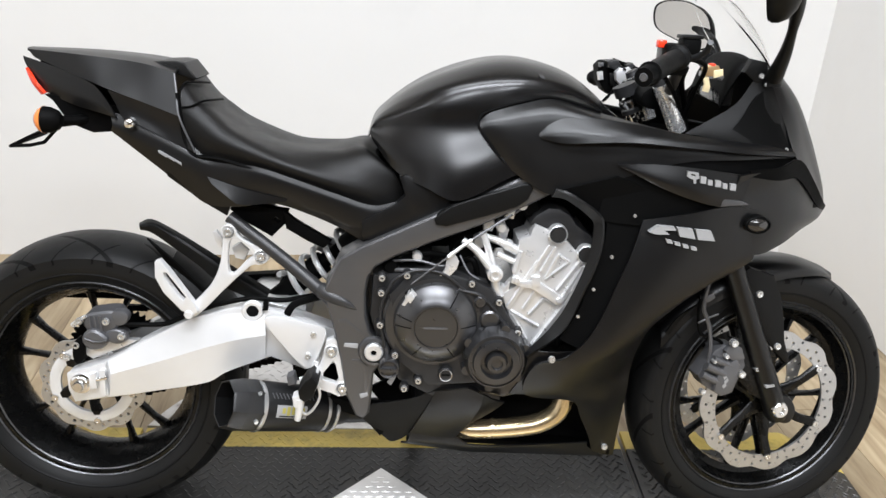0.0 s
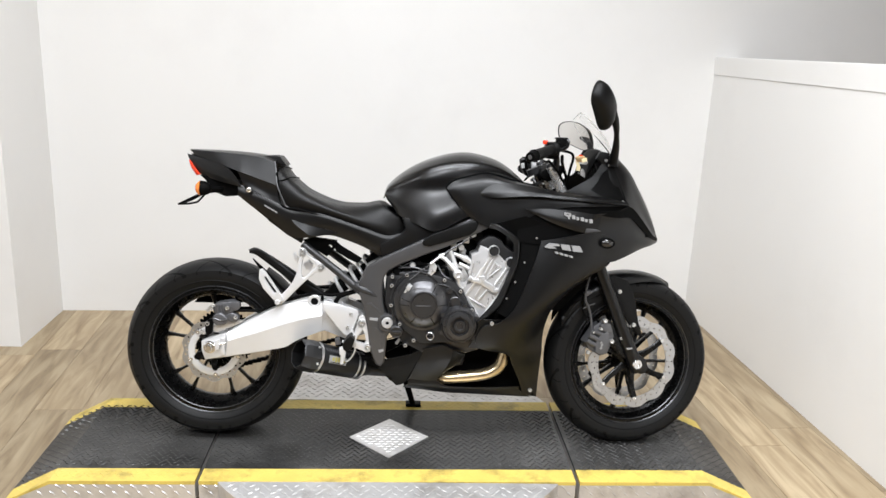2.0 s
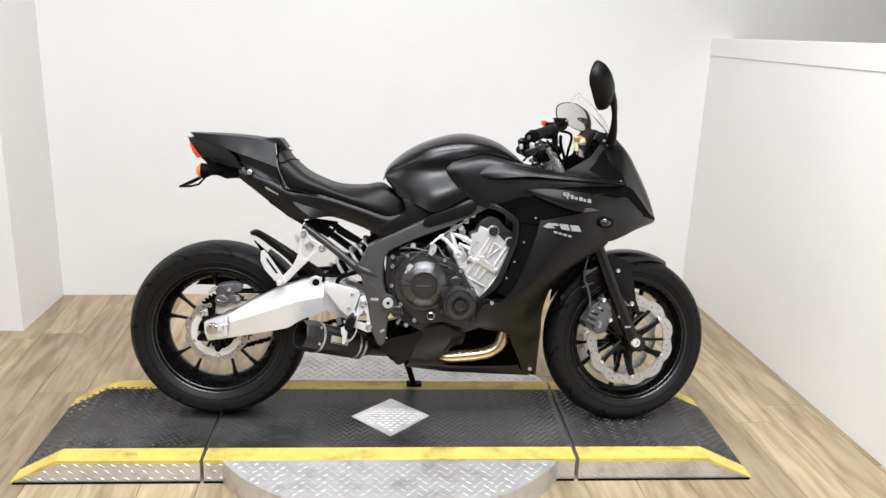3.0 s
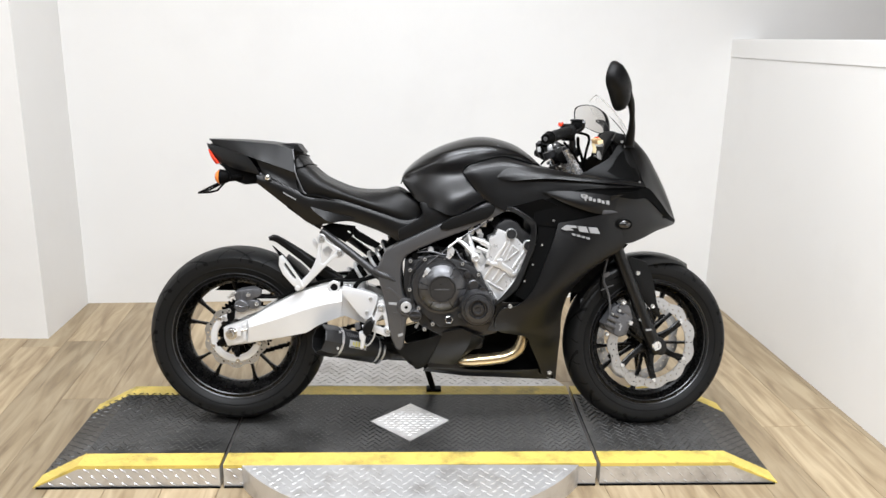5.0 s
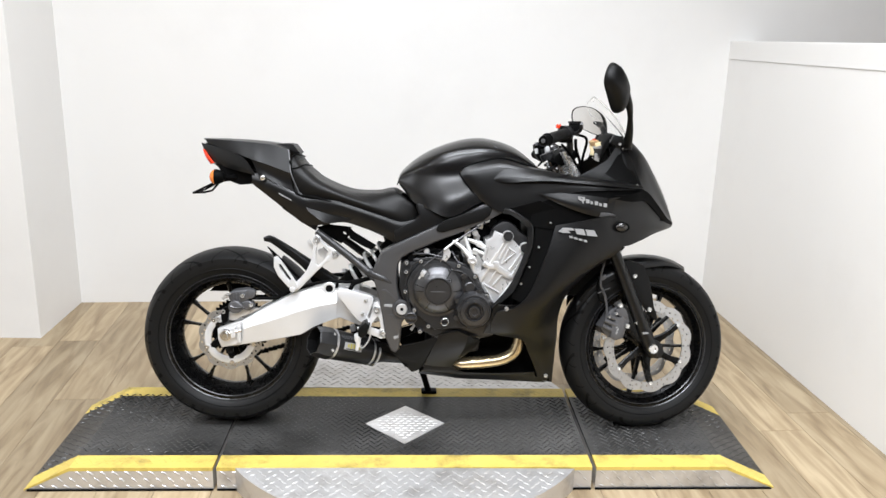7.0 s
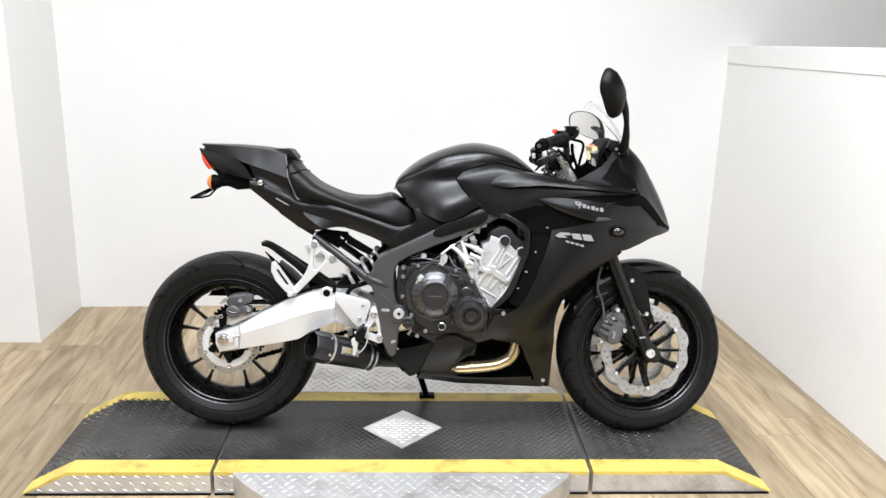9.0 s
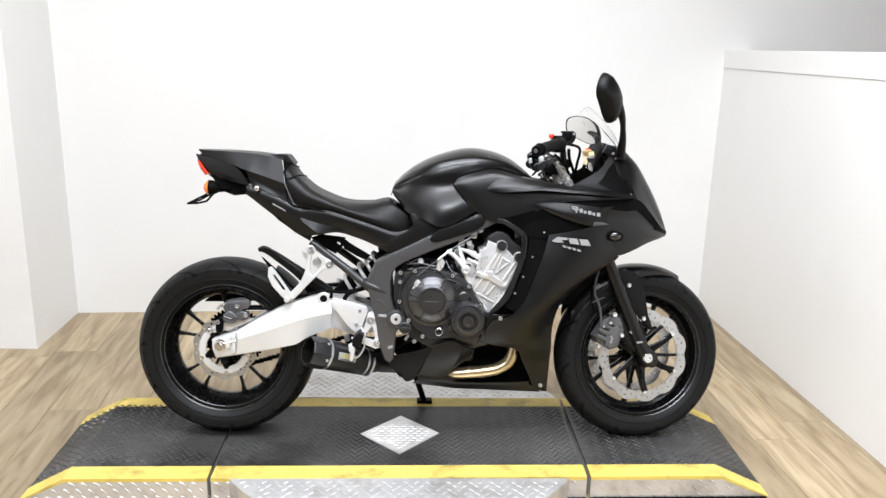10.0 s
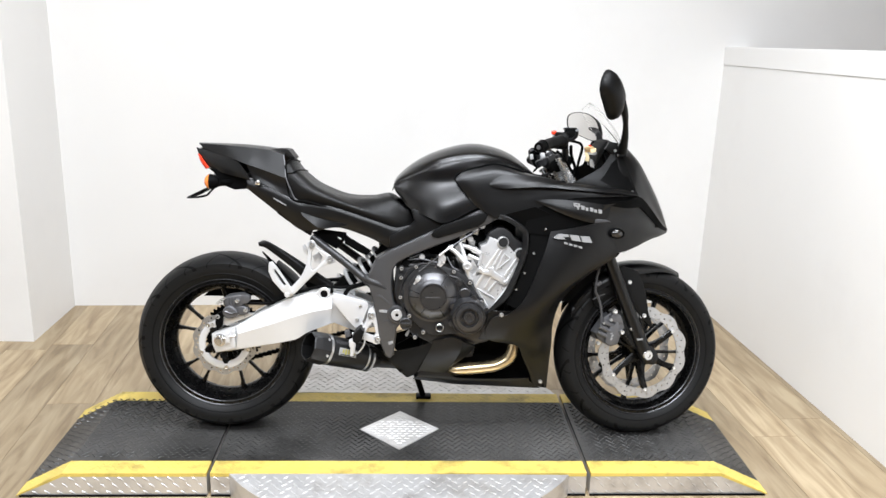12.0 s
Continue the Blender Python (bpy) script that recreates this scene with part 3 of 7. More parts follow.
def wheel(name, x, z, R, W, lip, pairs, spin):
    """Cast wheel with paired spokes; the tyre, spokes and discs are parts of it."""
    hw = W * 0.40
    rim = part(name, lathe([(lip - 0.012, -hw), (lip, -hw + 0.001), (lip + 0.001, -hw + 0.009), (lip - 0.006, -hw + 0.014), (lip - 0.022, -hw + 0.03), (lip - 0.034, -0.012), (lip - 0.034, 0.012), (lip - 0.022, hw - 0.03), (lip - 0.006, hw - 0.014), (lip + 0.001, hw - 0.009), (lip, hw - 0.001), (lip - 0.012, hw), (lip - 0.030, hw - 0.03), (lip - 0.044, 0.012), (lip - 0.044, -0.012), (lip - 0.030, -hw + 0.03), (lip - 0.012, -hw)], seg=72), M_RIM, bike, "black cast wheel rim", (x, 0, z))
    prof = [(lip - 0.006, -hw + 0.004), (lip + 0.006, -hw - 0.006), (lip + 0.020, -W * 0.475), (lip + (R - lip) * 0.42, -W * 0.5), (lip + (R - lip) * 0.575, -W * 0.488)]
    for k in range(13):
        q = -1 + k / 6
        a = q * radians(66)
        cr = W * 0.485 / math.sin(radians(66))
        prof.append((R - cr * (1 - math.cos(a)) * (R - lip) * 0.37 / (cr * (1 - math.cos(radians(66)))), cr * math.sin(a) * 1.012))
    prof += [(r, -y) for r, y in prof[4::-1]]
    part("tyre", lathe(prof, seg=96), M_TREADRUB, rim, "black sport tyre", angle=50)
    for w in (-1, 1):
        part("sidewall_ring", lathe([(lip + 0.016, w * W * 0.468), (lip + 0.0185, w * W * 0.482), (lip + 0.021, w * W * 0.476)], seg=72), M_RUBBER, rim)
    for r, w in ((lip - 0.003, -hw - 0.0005), (lip - 0.015, -hw + 0.004)):
        part("rim_lip", lathe([(r - 0.0022, w), (r, w - 0.0022), (r + 0.0022, w), (r, w + 0.0022), (r - 0.0022, w)], seg=72), M_CASE, rim)
    part("hub", lathe([(0.0, -0.06), (0.030, -0.06), (0.036, -0.052), (0.040, -0.02), (0.050, 0.0), (0.040, 0.02), (0.036, 0.052), (0.030, 0.06), (0.0, 0.06)], seg=32), M_RIM, rim)
    for k in range(pairs):
        a = 2 * math.pi * k / pairs + spin
        for s in (-1, 1):
            a0, a1 = a + s * radians(7), a + s * radians(13.5)
            bm = bmesh.new()
            loops = []
            for r, ang, wd, tk in ((0.036, a0, 0.0075, 0.016), (0.09, a0 + (a1 - a0) * 0.45, 0.0050, 0.013), (0.15, a0 + (a1 - a0) * 0.8, 0.0046, 0.011), (lip - 0.036, a1, 0.0095, 0.013)):
                c = Vector((r * math.cos(ang), 0, r * math.sin(ang)))
                t = Vector((-math.sin(ang), 0, math.cos(ang)))
                loops.append([bm.verts.new(c + t * i * wd + Vector((0, j * tk, 0))) for i, j in ((-1, -0.5), (-0.5, -1), (0.5, -1), (1, -0.5), (1, 0.5), (0.5, 1), (-0.5, 1), (-1, 0.5))])
            for p, q in zip(loops, loops[1:]):
                for i in range(8):
                    bm.faces.new((p[i], p[(i + 1) % 8], q[(i + 1) % 8], q[i]))
            part("spoke", bm, M_RIM, rim)
    return rim


RX, RZ, FX, FZ = -0.722, 0.306, 0.7093, 0.290
# the front end is turned a little to the left about the steering axis
RAKE = radians(25.5)
PIVOT = Vector((FX - 0.038 * math.cos(RAKE), 0, FZ - 0.038 * math.sin(RAKE)))
STEER = Matrix.Translation(PIVOT + Vector((0, -0.013, 0))) @ Matrix.Rotation(radians(8), 4, Vector((-math.sin(RAKE), 0, math.cos(RAKE)))) @ Matrix.Translation(-PIVOT)


def steered(bm):
    bm.transform(STEER)
    return bm


rear = wheel("rear_wheel", RX, RZ, 0.3050, 0.178, 0.222, 5, radians(11))
front = wheel("front_wheel", FX, FZ, 0.2980, 0.120, 0.224, 5, radians(55))
front.matrix_basis = STEER @ Matrix.Translation((FX, 0, FZ))


def brake_disc(owner, w, r0, r1, petals, depth, arms, ring_mat, inner, phase=0.4, arm_w=0.012, hub_r=0.030):
    d = part("brake_disc", wave_disc(r0, r1, w - 0.0025, w + 0.0025, petals, depth, petals * 2, 0.0042 if ring_mat else 0.0034, (0.30, 0.72) if ring_mat else (0.17, 0.50, 0.80)), M_DISC, owner, "drilled wave-edge steel brake disc", angle=30)
    s = -1 if w < 0 else 1
    if ring_mat:
        part("carrier_ring", lathe([(inner, w - 0.004), (inner + 0.002, w - 0.0048), (r0, w - 0.0048), (r0 + 0.002, w - 0.004), (r0 + 0.002, w + 0.004), (inner, w + 0.004), (inner, w - 0.004)], seg=64), ring_mat, owner, "bright carrier ring")
    for k in range(arms):
        a = 2 * math.pi * k / arms + phase
        t, c = Vector((-math.sin(a), 0, math.cos(a))), Vector((math.cos(a), 0, math.sin(a)))
        bm = bmesh.new()
        loops = []
        for r, lag, wd, f in ((hub_r * 0.7, 0.0, hub_r * 0.62, 0.80), (inner * 0.45, -0.004, arm_w * 1.25, 0.86), (inner * 0.72, -0.005, arm_w, 0.93), (inner - 0.002, 0.0, arm_w * 1.15, 1.0), (inner + 0.006, 0.0, arm_w * 0.8, 1.0)):
            o = c * r + t * lag + Vector((0, w * f, 0))
            loops.append([bm.verts.new(o + t * i * wd + Vector((0, j * 0.0055, 0))) for i, j in ((-1, -0.5), (-0.7, -1), (0.7, -1), (1, -0.5), (1, 0.5), (0.7, 1), (-0.7, 1), (-1, 0.5))])
        for p, q in zip(loops, loops[1:]):
            for i in range(8):
                bm.faces.new((p[i], p[(i + 1) % 8], q[(i + 1) % 8], q[i]))
        bm.faces.new(loops[0][::-1])
        bm.faces.new(loops[-1])
        part("carrier_arm", bm, M_RIM, owner)
        bm = lathe([(0.0, w + s * 0.0070), (0.003, w + s * 0.0070), (0.0035, w + s * 0.0085), (0.0065, w + s * 0.0085), (0.0080, w + s * 0.006), (0.0080, w)], tuple(c * (r0 + (-0.001 if ring_mat else 0.004))), 14)
        part("rivet", bm, M_CHROME, owner)
    return d


brake_disc(rear, -0.078, 0.084, 0.1090, 10, 0.008, 5, M_ALU, 0.064, radians(58), 0.010)
rear.location.y = 0.008
brake_disc(front, -0.066, 0.1255, 0.162, 11, 0.009, 6, None, 0.1245, radians(35), 0.0095, 0.032)
brake_disc(front, 0.066, 0.1255, 0.162, 11, 0.009, 6, None, 0.1245, radians(35), 0.0095, 0.032)

# sprocket and chain on the far side
def sprocket(x, z, r, teeth, w):
    bm = bmesh.new()
    rings = []
    n = teeth * 4
    for k in range(n):
        a = 2 * math.pi * k / n
        rr = r + (0.004 if k % 4 in (1, 2) else -0.004)
        rings.append([bm.verts.new((rad * math.cos(a), y, rad * math.sin(a))) for rad, y in ((0.06, w - 0.003), (rr, w - 0.003), (rr, w + 0.003), (0.06, w + 0.003))])
    for k in range(n):
        a, b = rings[k], rings[(k + 1) % n]
        for i in range(4):
            bm.faces.new((a[i], a[(i + 1) % 4], b[(i + 1) % 4], b[i]))
    return bm


part("sprocket", sprocket(0, 0, 0.105, 42, 0.085), M_INNER, rear, "dark steel chain sprocket", smooth=False)
bm = bmesh.new()
for (x0, z0), (x1, z1) in ((((RX + 0.01), RZ + 0.108), (-0.20, 0.455)), (((RX + 0.01), RZ - 0.108), (-0.20, 0.350))):
    n = int(math.hypot(x1 - x0, z1 - z0) / 0.0159)
    for k in range(n):
        f = (k + 0.5) / n
        x, z = x0 + (x1 - x0) * f, z0 + (z1 - z0) * f
        h = 0.0075 if k % 2 else 0.0065
        box_into(bm, x - 0.0078, x + 0.0078, 0.078 if k % 2 else 0.080, 0.092 if k % 2 else 0.090, z - h, z + h)
part("chain", bm, M_INNER, bike, "dark oily roller chain", kind="stuff", smooth=False)
part("chain_guard", plate([(-0.824, 0.440), (-0.806, 0.458), (-0.775, 0.466), (-0.720, 0.470), (-0.600, 0.488), (-0.30, 0.515), (-0.30, 0.49), (-0.60, 0.452), (-0.673, 0.440)], 0.10, 0.075, 0.002), M_INNER, bike)

# swingarm
SW = [(-0.755, 0.346), (-0.675, 0.376), (-0.606, 0.417), (-0.503, 0.473), (-0.436, 0.49), (-0.408, 0.496), (-0.4, 0.506), (-0.366, 0.506), (-0.355, 0.495), (-0.302, 0.485), (-0.212, 0.452), (-0.197, 0.384), (-0.28, 0.364), (-0.348, 0.39), (-0.394, 0.379), (-0.44, 0.354), (-0.481, 0.329), (-0.601, 0.305), (-0.678, 0.292), (-0.744, 0.282)]
part("swingarm", plate(SW, -0.070, -0.108, 0.006, seg=2), M_ALU, bike, "cast aluminium swingarm")
part("swingarm", plate([(x, z - 0.01) for x, z in SW], 0.108, 0.070, 0.004), M_ALU, bike)
ARM_CREASE = [(-0.666, 0.1225, 0.352), (-0.57, 0.1225, 0.382), (-0.48, 0.1225, 0.413), (-0.412, 0.1225, 0.433), (-0.356, 0.1225, 0.444)]
part("swingarm_upper_face", shell([[(-0.673, 0.107, 0.376), (-0.606, 0.107, 0.414), (-0.503, 0.107, 0.469), (-0.436, 0.107, 0.486), (-0.36, 0.107, 0.487)], ARM_CREASE], 30, 5, 0.003), M_ALU, bike)
part("swingarm_lower_face", shell([ARM_CREASE, [(-0.675, 0.112, 0.297), (-0.6, 0.112, 0.31), (-0.479, 0.112, 0.333), (-0.439, 0.112, 0.357), (-0.359, 0.112, 0.39)]], 30, 5, 0.003), M_ALU, bike)
part("swingarm_bridge", box(-0.40, -0.28, -0.07, 0.10, 0.43, 0.50, 0.012), M_ALU2, bike)
HX, HZ = -0.383, 0.490
part("hole_boss", lathe([(0.0125, -0.109), (0.0125, -0.112), (0.019, -0.113), (0.022, -0.110), (0.022, -0.09)], (HX, 0, HZ), 24), M_ALU, bike)
part("hole", lathe([(0.0, -0.1100), (0.0125, -0.1100), (0.0125, -0.105)], (HX, 0, HZ), 20), M_DARK, bike)
adj = part("axle_adjuster", plate([(-0.754, 0.349), (-0.676, 0.376), (-0.675, 0.3), (-0.742, 0.287), (-0.753, 0.314)], -0.106, -0.1175, 0.003), M_ALU, bike, "bright axle adjuster plate")
part("axle_nut", lathe([(0.0, -0.140), (0.009, -0.140), (0.011, -0.137), (0.011, -0.131), (0.016, -0.131), (0.0165, -0.123), (0.021, -0.122), (0.021, -0.115)], (-0.726, 0, 0.33), 18), M_CHROME, adj)
part("adjuster_bolt", pipe([(-0.719, -0.124, 0.335), (-0.672, -0.124, 0.346)], 0.0045, 8), M_CHROME, adj)
part("adjuster_block", plate([(-0.707, 0.353), (-0.693, 0.357), (-0.693, 0.323), (-0.707, 0.32)], -0.116, -0.129, 0.002), M_ALU, adj)
part("adjuster_block", plate([(-0.686, 0.361), (-0.675, 0.363), (-0.677, 0.306), (-0.688, 0.303)], -0.116, -0.127, 0.002), M_ALU, adj)
part("adjuster_block", plate([(-0.743, 0.342), (-0.729, 0.347), (-0.728, 0.337), (-0.742, 0.332)], -0.116, -0.124, 0.002), M_ALU, adj)

# rear caliper on its bracket
cal = part("rear_caliper", plate(outline([(-0.713, 0.471), (-0.685, 0.479), (-0.652, 0.48), (-0.644, 0.463), (-0.651, 0.446), (-0.677, 0.431), (-0.705, 0.433), (-0.718, 0.451)], 28), -0.060, -0.108, 0.010, seg=3), M_GREYMET, bike, "grey cast rear brake caliper")
part("piston_cap", plate(outline([(-0.714, 0.436), (-0.694, 0.446), (-0.673, 0.434), (-0.667, 0.42), (-0.681, 0.405), (-0.705, 0.404), (-0.717, 0.419)], 26), -0.08, -0.122, 0.009, seg=3), M_GREYMET, cal)
part("cap_band", pipe([(-0.711, -0.122, 0.428), (-0.691, -0.122, 0.421), (-0.667, -0.122, 0.424)], 0.003, 8, 8), M_CASE, cal)
part("slider_boot", plate(outline([(-0.674, 0.437), (-0.653, 0.444), (-0.634, 0.435), (-0.635, 0.42), (-0.654, 0.413), (-0.671, 0.42)], 22), -0.085, -0.112, 0.006, seg=3), M_GREYMET, cal)
part("caliper_ear", plate(outline([(-0.66, 0.478), (-0.64, 0.483), (-0.628, 0.474), (-0.633, 0.457), (-0.651, 0.452)], 18), -0.09, -0.110, 0.004), M_GREYMET, cal)
for k in range(3):
    part("caliper_rib", pipe([(x + 0.010 * k, y, z) for x, y, z in [(-0.703, -0.11, 0.471), (-0.701, -0.11, 0.44)]], 0.0028, 6), M_GREYMET, cal)
for x, z in [(-0.67, 0.462), (-0.642, 0.431), (-0.722, 0.462)]:
    bolt(cal, x, -0.112, z, 0.0072, 0.007)
part("bleed_nipple", pipe([(-0.738, -0.108, 0.45), (-0.722, -0.108, 0.463), (-0.71, -0.108, 0.47)], [0.0055, 0.004, 0.004], 8, 6), M_BOLT, cal)
part("caliper_bracket", plate([(-0.722, 0.401), (-0.665, 0.417), (-0.615, 0.416), (-0.638, 0.403), (-0.679, 0.386), (-0.708, 0.372), (-0.722, 0.382)], -0.082, -0.095, 0.002), M_ALU2, bike, "silver caliper bracket")
part("sensor", plate(outline([(-0.742, 0.408), (-0.73, 0.421), (-0.72, 0.411), (-0.723, 0.374), (-0.737, 0.364), (-0.745, 0.379)], 18), -0.085, -0.104, 0.004), M_INNER, bike)
for x, z in [(-0.737, 0.405), (-0.757, 0.378)]:
    bolt(bike, x, -0.100, z, 0.0075, 0.006)
part("brake_hose", pipe([(-0.661, -0.1, 0.451), (-0.617, -0.1, 0.452), (-0.561, -0.1, 0.454), (-0.53, -0.1, 0.467), (-0.499, -0.1, 0.482), (-0.437, -0.1, 0.503), (-0.381, -0.1, 0.514), (-0.325, -0.1, 0.511), (-0.275, -0.1, 0.521), (-0.241, -0.1, 0.527)], 0.0050, 8, 44), M_INNER, bike, "black brake hose")
part("brake_hose", pipe([(-0.313, -0.125, 0.491), (-0.3, -0.125, 0.511), (-0.272, -0.125, 0.523), (-0.233, -0.125, 0.534)], 0.0075, 10, 20), M_INNER, bike)
part("hose_clip", plate([(-0.361, 0.512), (-0.352, 0.512), (-0.353, 0.493), (-0.364, 0.492)], -0.10, -0.114, 0.002), M_INNER, bike)

# hugger over the rear tyre
hug = []
for ang, rr in ((58, 0.318), (48, 0.318), (38, 0.318), (26, 0.318), (12, 0.32)):
    hug.append((RX + rr * math.cos(radians(ang)), rr * math.sin(radians(ang)) + RZ))
bmh = over([[(x - 0.004, 0.075, z - 0.03) for x, z in hug], [(x, 0.062, z - 0.008) for x, z in hug], [(x + 0.002, 0.0, z + 0.008) for x, z in hug]], 20, 8, 0.004)
part("hugger", bmh, M_PLASTIC, bike, "black rear hugger")
part("hugger_blade", shell([[(-0.611, 0.056, 0.651), (-0.589, 0.056, 0.66), (-0.553, 0.056, 0.644), (-0.488, 0.056, 0.604), (-0.421, 0.056, 0.56), (-0.356, 0.056, 0.518)], [(-0.605, 0.078, 0.65), (-0.579, 0.078, 0.654), (-0.543, 0.078, 0.634), (-0.481, 0.078, 0.592), (-0.418, 0.078, 0.548), (-0.358, 0.078, 0.511)], [(-0.604, 0.076, 0.642), (-0.583, 0.076, 0.637), (-0.545, 0.076, 0.61), (-0.495, 0.076, 0.572), (-0.448, 0.076, 0.53), (-0.385, 0.076, 0.5)]], 26, 8, 0.005), M_PLASTIC, bike, "black plastic hugger wing")
part("hugger_lower", shell([[(-0.593, 0.066, 0.624), (-0.553, 0.066, 0.588), (-0.51, 0.066, 0.544), (-0.475, 0.066, 0.509)], [(-0.577, 0.055, 0.598), (-0.546, 0.055, 0.551), (-0.519, 0.055, 0.513), (-0.501, 0.055, 0.487)]], 14, 5, 0.004), M_INNER, bike)

# rear shock with its spring
bm = bmesh.new()
s0, s1 = Vector((-0.335, -0.02, 0.500)), Vector((-0.165, -0.02, 0.640))
ax = (s1 - s0).normalized()
sd = ax.cross(Vector((0, 1, 0))).normalized()
coil = []
for k in range(121):
    a = 2 * math.pi * 6.0 * k / 120
    coil.append(s0.lerp(s1, 0.08 + 0.84 * k / 120) + 0.034 * (math.cos(a) * sd + math.sin(a) * Vector((0, 1, 0))))
part("shock_spring", tube(bm, [tuple(v) for v in coil], 0.0062, 8), M_ALU, bike, "silver shock spring")
part("shock_body", pipe([tuple(s0.lerp(s1, f)) for f in (-0.15, 0.05, 0.051, 0.5, 0.501, 0.95, 1.15)], [0.020, 0.020, 0.024, 0.024, 0.016, 0.016, 0.036], 18), M_INNER, bike)
part("shock_reservoir", pipe([(-0.20, -0.05, 0.605), (-0.165, -0.05, 0.635), (-0.14, -0.05, 0.655)], [0.030, 0.034, 0.030], 18), M_INNER, bike)

# subframe tube, pillion and rider brackets
for s in (-1, 1):
    part("subframe_tube", pipe([(-0.425, s * 0.105, 0.682), (-0.30, s * 0.125, 0.590), (-0.195, s * 0.155, 0.508)], [0.012, 0.0135, 0.013], 14, 14), M_TUBE, bike, "dark subframe tube")
part("tube_boss", pipe([(-0.245, -0.150, 0.556), (-0.222, -0.163, 0.545), (-0.195, -0.170, 0.535), (-0.170, -0.169, 0.520)], [0.014, 0.016, 0.011, 0.003], 14, 12), M_TUBE, bike)
PB = [(p[0], p[1]) for p in outline([(-0.434, 0.663), (-0.423, 0.672), (-0.411, 0.663), (-0.402, 0.646), (-0.37, 0.629), (-0.349, 0.618), (-0.347, 0.602), (-0.363, 0.59), (-0.38, 0.589), (-0.404, 0.568), (-0.437, 0.535), (-0.475, 0.495), (-0.497, 0.478), (-0.51, 0.488), (-0.499, 0.504), (-0.462, 0.546), (-0.443, 0.587), (-0.436, 0.633)], 64)]
hole = [(p[0], p[1]) for p in outline([(-0.422, 0.636), (-0.409, 0.641), (-0.378, 0.612), (-0.391, 0.598), (-0.418, 0.57), (-0.426, 0.579)], 20)]
pb = part("pillion_bracket", plate(PB, -0.106, -0.121, 0.004, [hole]), M_ALU, bike, "cast aluminium pillion footrest bracket")
for x, z in [(-0.424, 0.656), (-0.362, 0.608)]:
    part("bolt_boss", lathe([(0.0, -0.121), (0.0125, -0.121), (0.0125, -0.1235), (0.014, -0.1225), (0.014, -0.118)], (x, 0, z), 20), M_ALU, pb)
    bolt(pb, x, -0.1235, z, 0.0085)
part("rear_peg", plate([(-0.562, 0.596), (-0.552, 0.6), (-0.538, 0.583), (-0.491, 0.514), (-0.484, 0.494), (-0.497, 0.489), (-0.516, 0.498), (-0.549, 0.535), (-0.563, 0.566)], -0.121, -0.138, 0.003, [[(-0.546, 0.575), (-0.54, 0.574), (-0.506, 0.526), (-0.511, 0.519), (-0.519, 0.526), (-0.545, 0.564)]]), M_ALU, pb, "folded aluminium pillion footrest")
part("peg_pivot", lathe([(0.0, -0.142), (0.007, -0.142), (0.009, -0.139), (0.009, -0.11)], (-0.502, 0, 0.490), 14), M_ALU, pb)
part("bracket_pad", plate([(-0.457, 0.649), (-0.45, 0.654), (-0.438, 0.635), (-0.441, 0.618), (-0.453, 0.631)], -0.095, -0.105, 0.002), M_ALU2, bike)
part("inner_bracket", plate([(-0.424, 0.615), (-0.406, 0.627), (-0.391, 0.611), (-0.4, 0.59), (-0.418, 0.594)], -0.075, -0.092, 0.003), M_ALU2, bike)

FR = [(-0.219, 0.601), (-0.208, 0.624), (-0.166, 0.649), (-0.103, 0.679), (0.001, 0.729), (0.104, 0.779), (0.134, 0.794), (0.154, 0.788), (0.186, 0.76), (0.149, 0.74), (0.066, 0.7), (-0.039, 0.657), (-0.102, 0.63), (-0.139, 0.608), (-0.152, 0.587), (-0.157, 0.555), (-0.155, 0.509), (-0.148, 0.476), (-0.132, 0.459), (-0.117, 0.436), (-0.123, 0.41), (-0.138, 0.39), (-0.142, 0.341), (-0.146, 0.300), (-0.158, 0.287), (-0.174, 0.295), (-0.193, 0.34), (-0.204, 0.413), (-0.216, 0.472), (-0.232, 0.53), (-0.236, 0.562)]
for s in (-1, 1):
    part("frame_spar", plate(FR, s * 0.10, s * 0.173, 0.009, seg=3), M_FRAME, bike, "dark grey twin-spar frame member")
part("frame_recess", plate([(-0.207, 0.501), (-0.194, 0.503), (-0.164, 0.479), (-0.154, 0.462), (-0.162, 0.459), (-0.171, 0.473), (-0.196, 0.491), (-0.207, 0.49)], -0.170, -0.1740, 0.0008), M_FRAME, bike)
part("frame_recess", plate([(-0.182, 0.418), (-0.163, 0.419), (-0.149, 0.402), (-0.148, 0.341), (-0.156, 0.341), (-0.158, 0.395), (-0.169, 0.409), (-0.182, 0.41)], -0.170, -0.1740, 0.0008), M_FRAME, bike)
part("frame_sticker", plate([(-0.196, 0.453), (-0.17, 0.452), (-0.171, 0.442), (-0.198, 0.445)], -0.1725, -0.1742, 0.0004), M_DECAL, bike)
part("frame_sticker", plate([(-0.166, 0.344), (-0.15, 0.349), (-0.148, 0.341), (-0.163, 0.334)], -0.1725, -0.1742, 0.0004), M_DECAL, bike)
cover = [(-0.032, 0.706), (-0.024, 0.718), (0, 0.735), (0.052, 0.754), (0.129, 0.78), (0.145, 0.781), (0.15, 0.772), (0.142, 0.751), (0.122, 0.734), (0.054, 0.713), (-0.009, 0.694), (-0.028, 0.697)]
part("frame_cover", plate(cover, -0.165, -0.180, 0.006, seg=3), M_PLASTIC, bike, "black grained frame cover")
BX, BZ = -0.139, 0.438
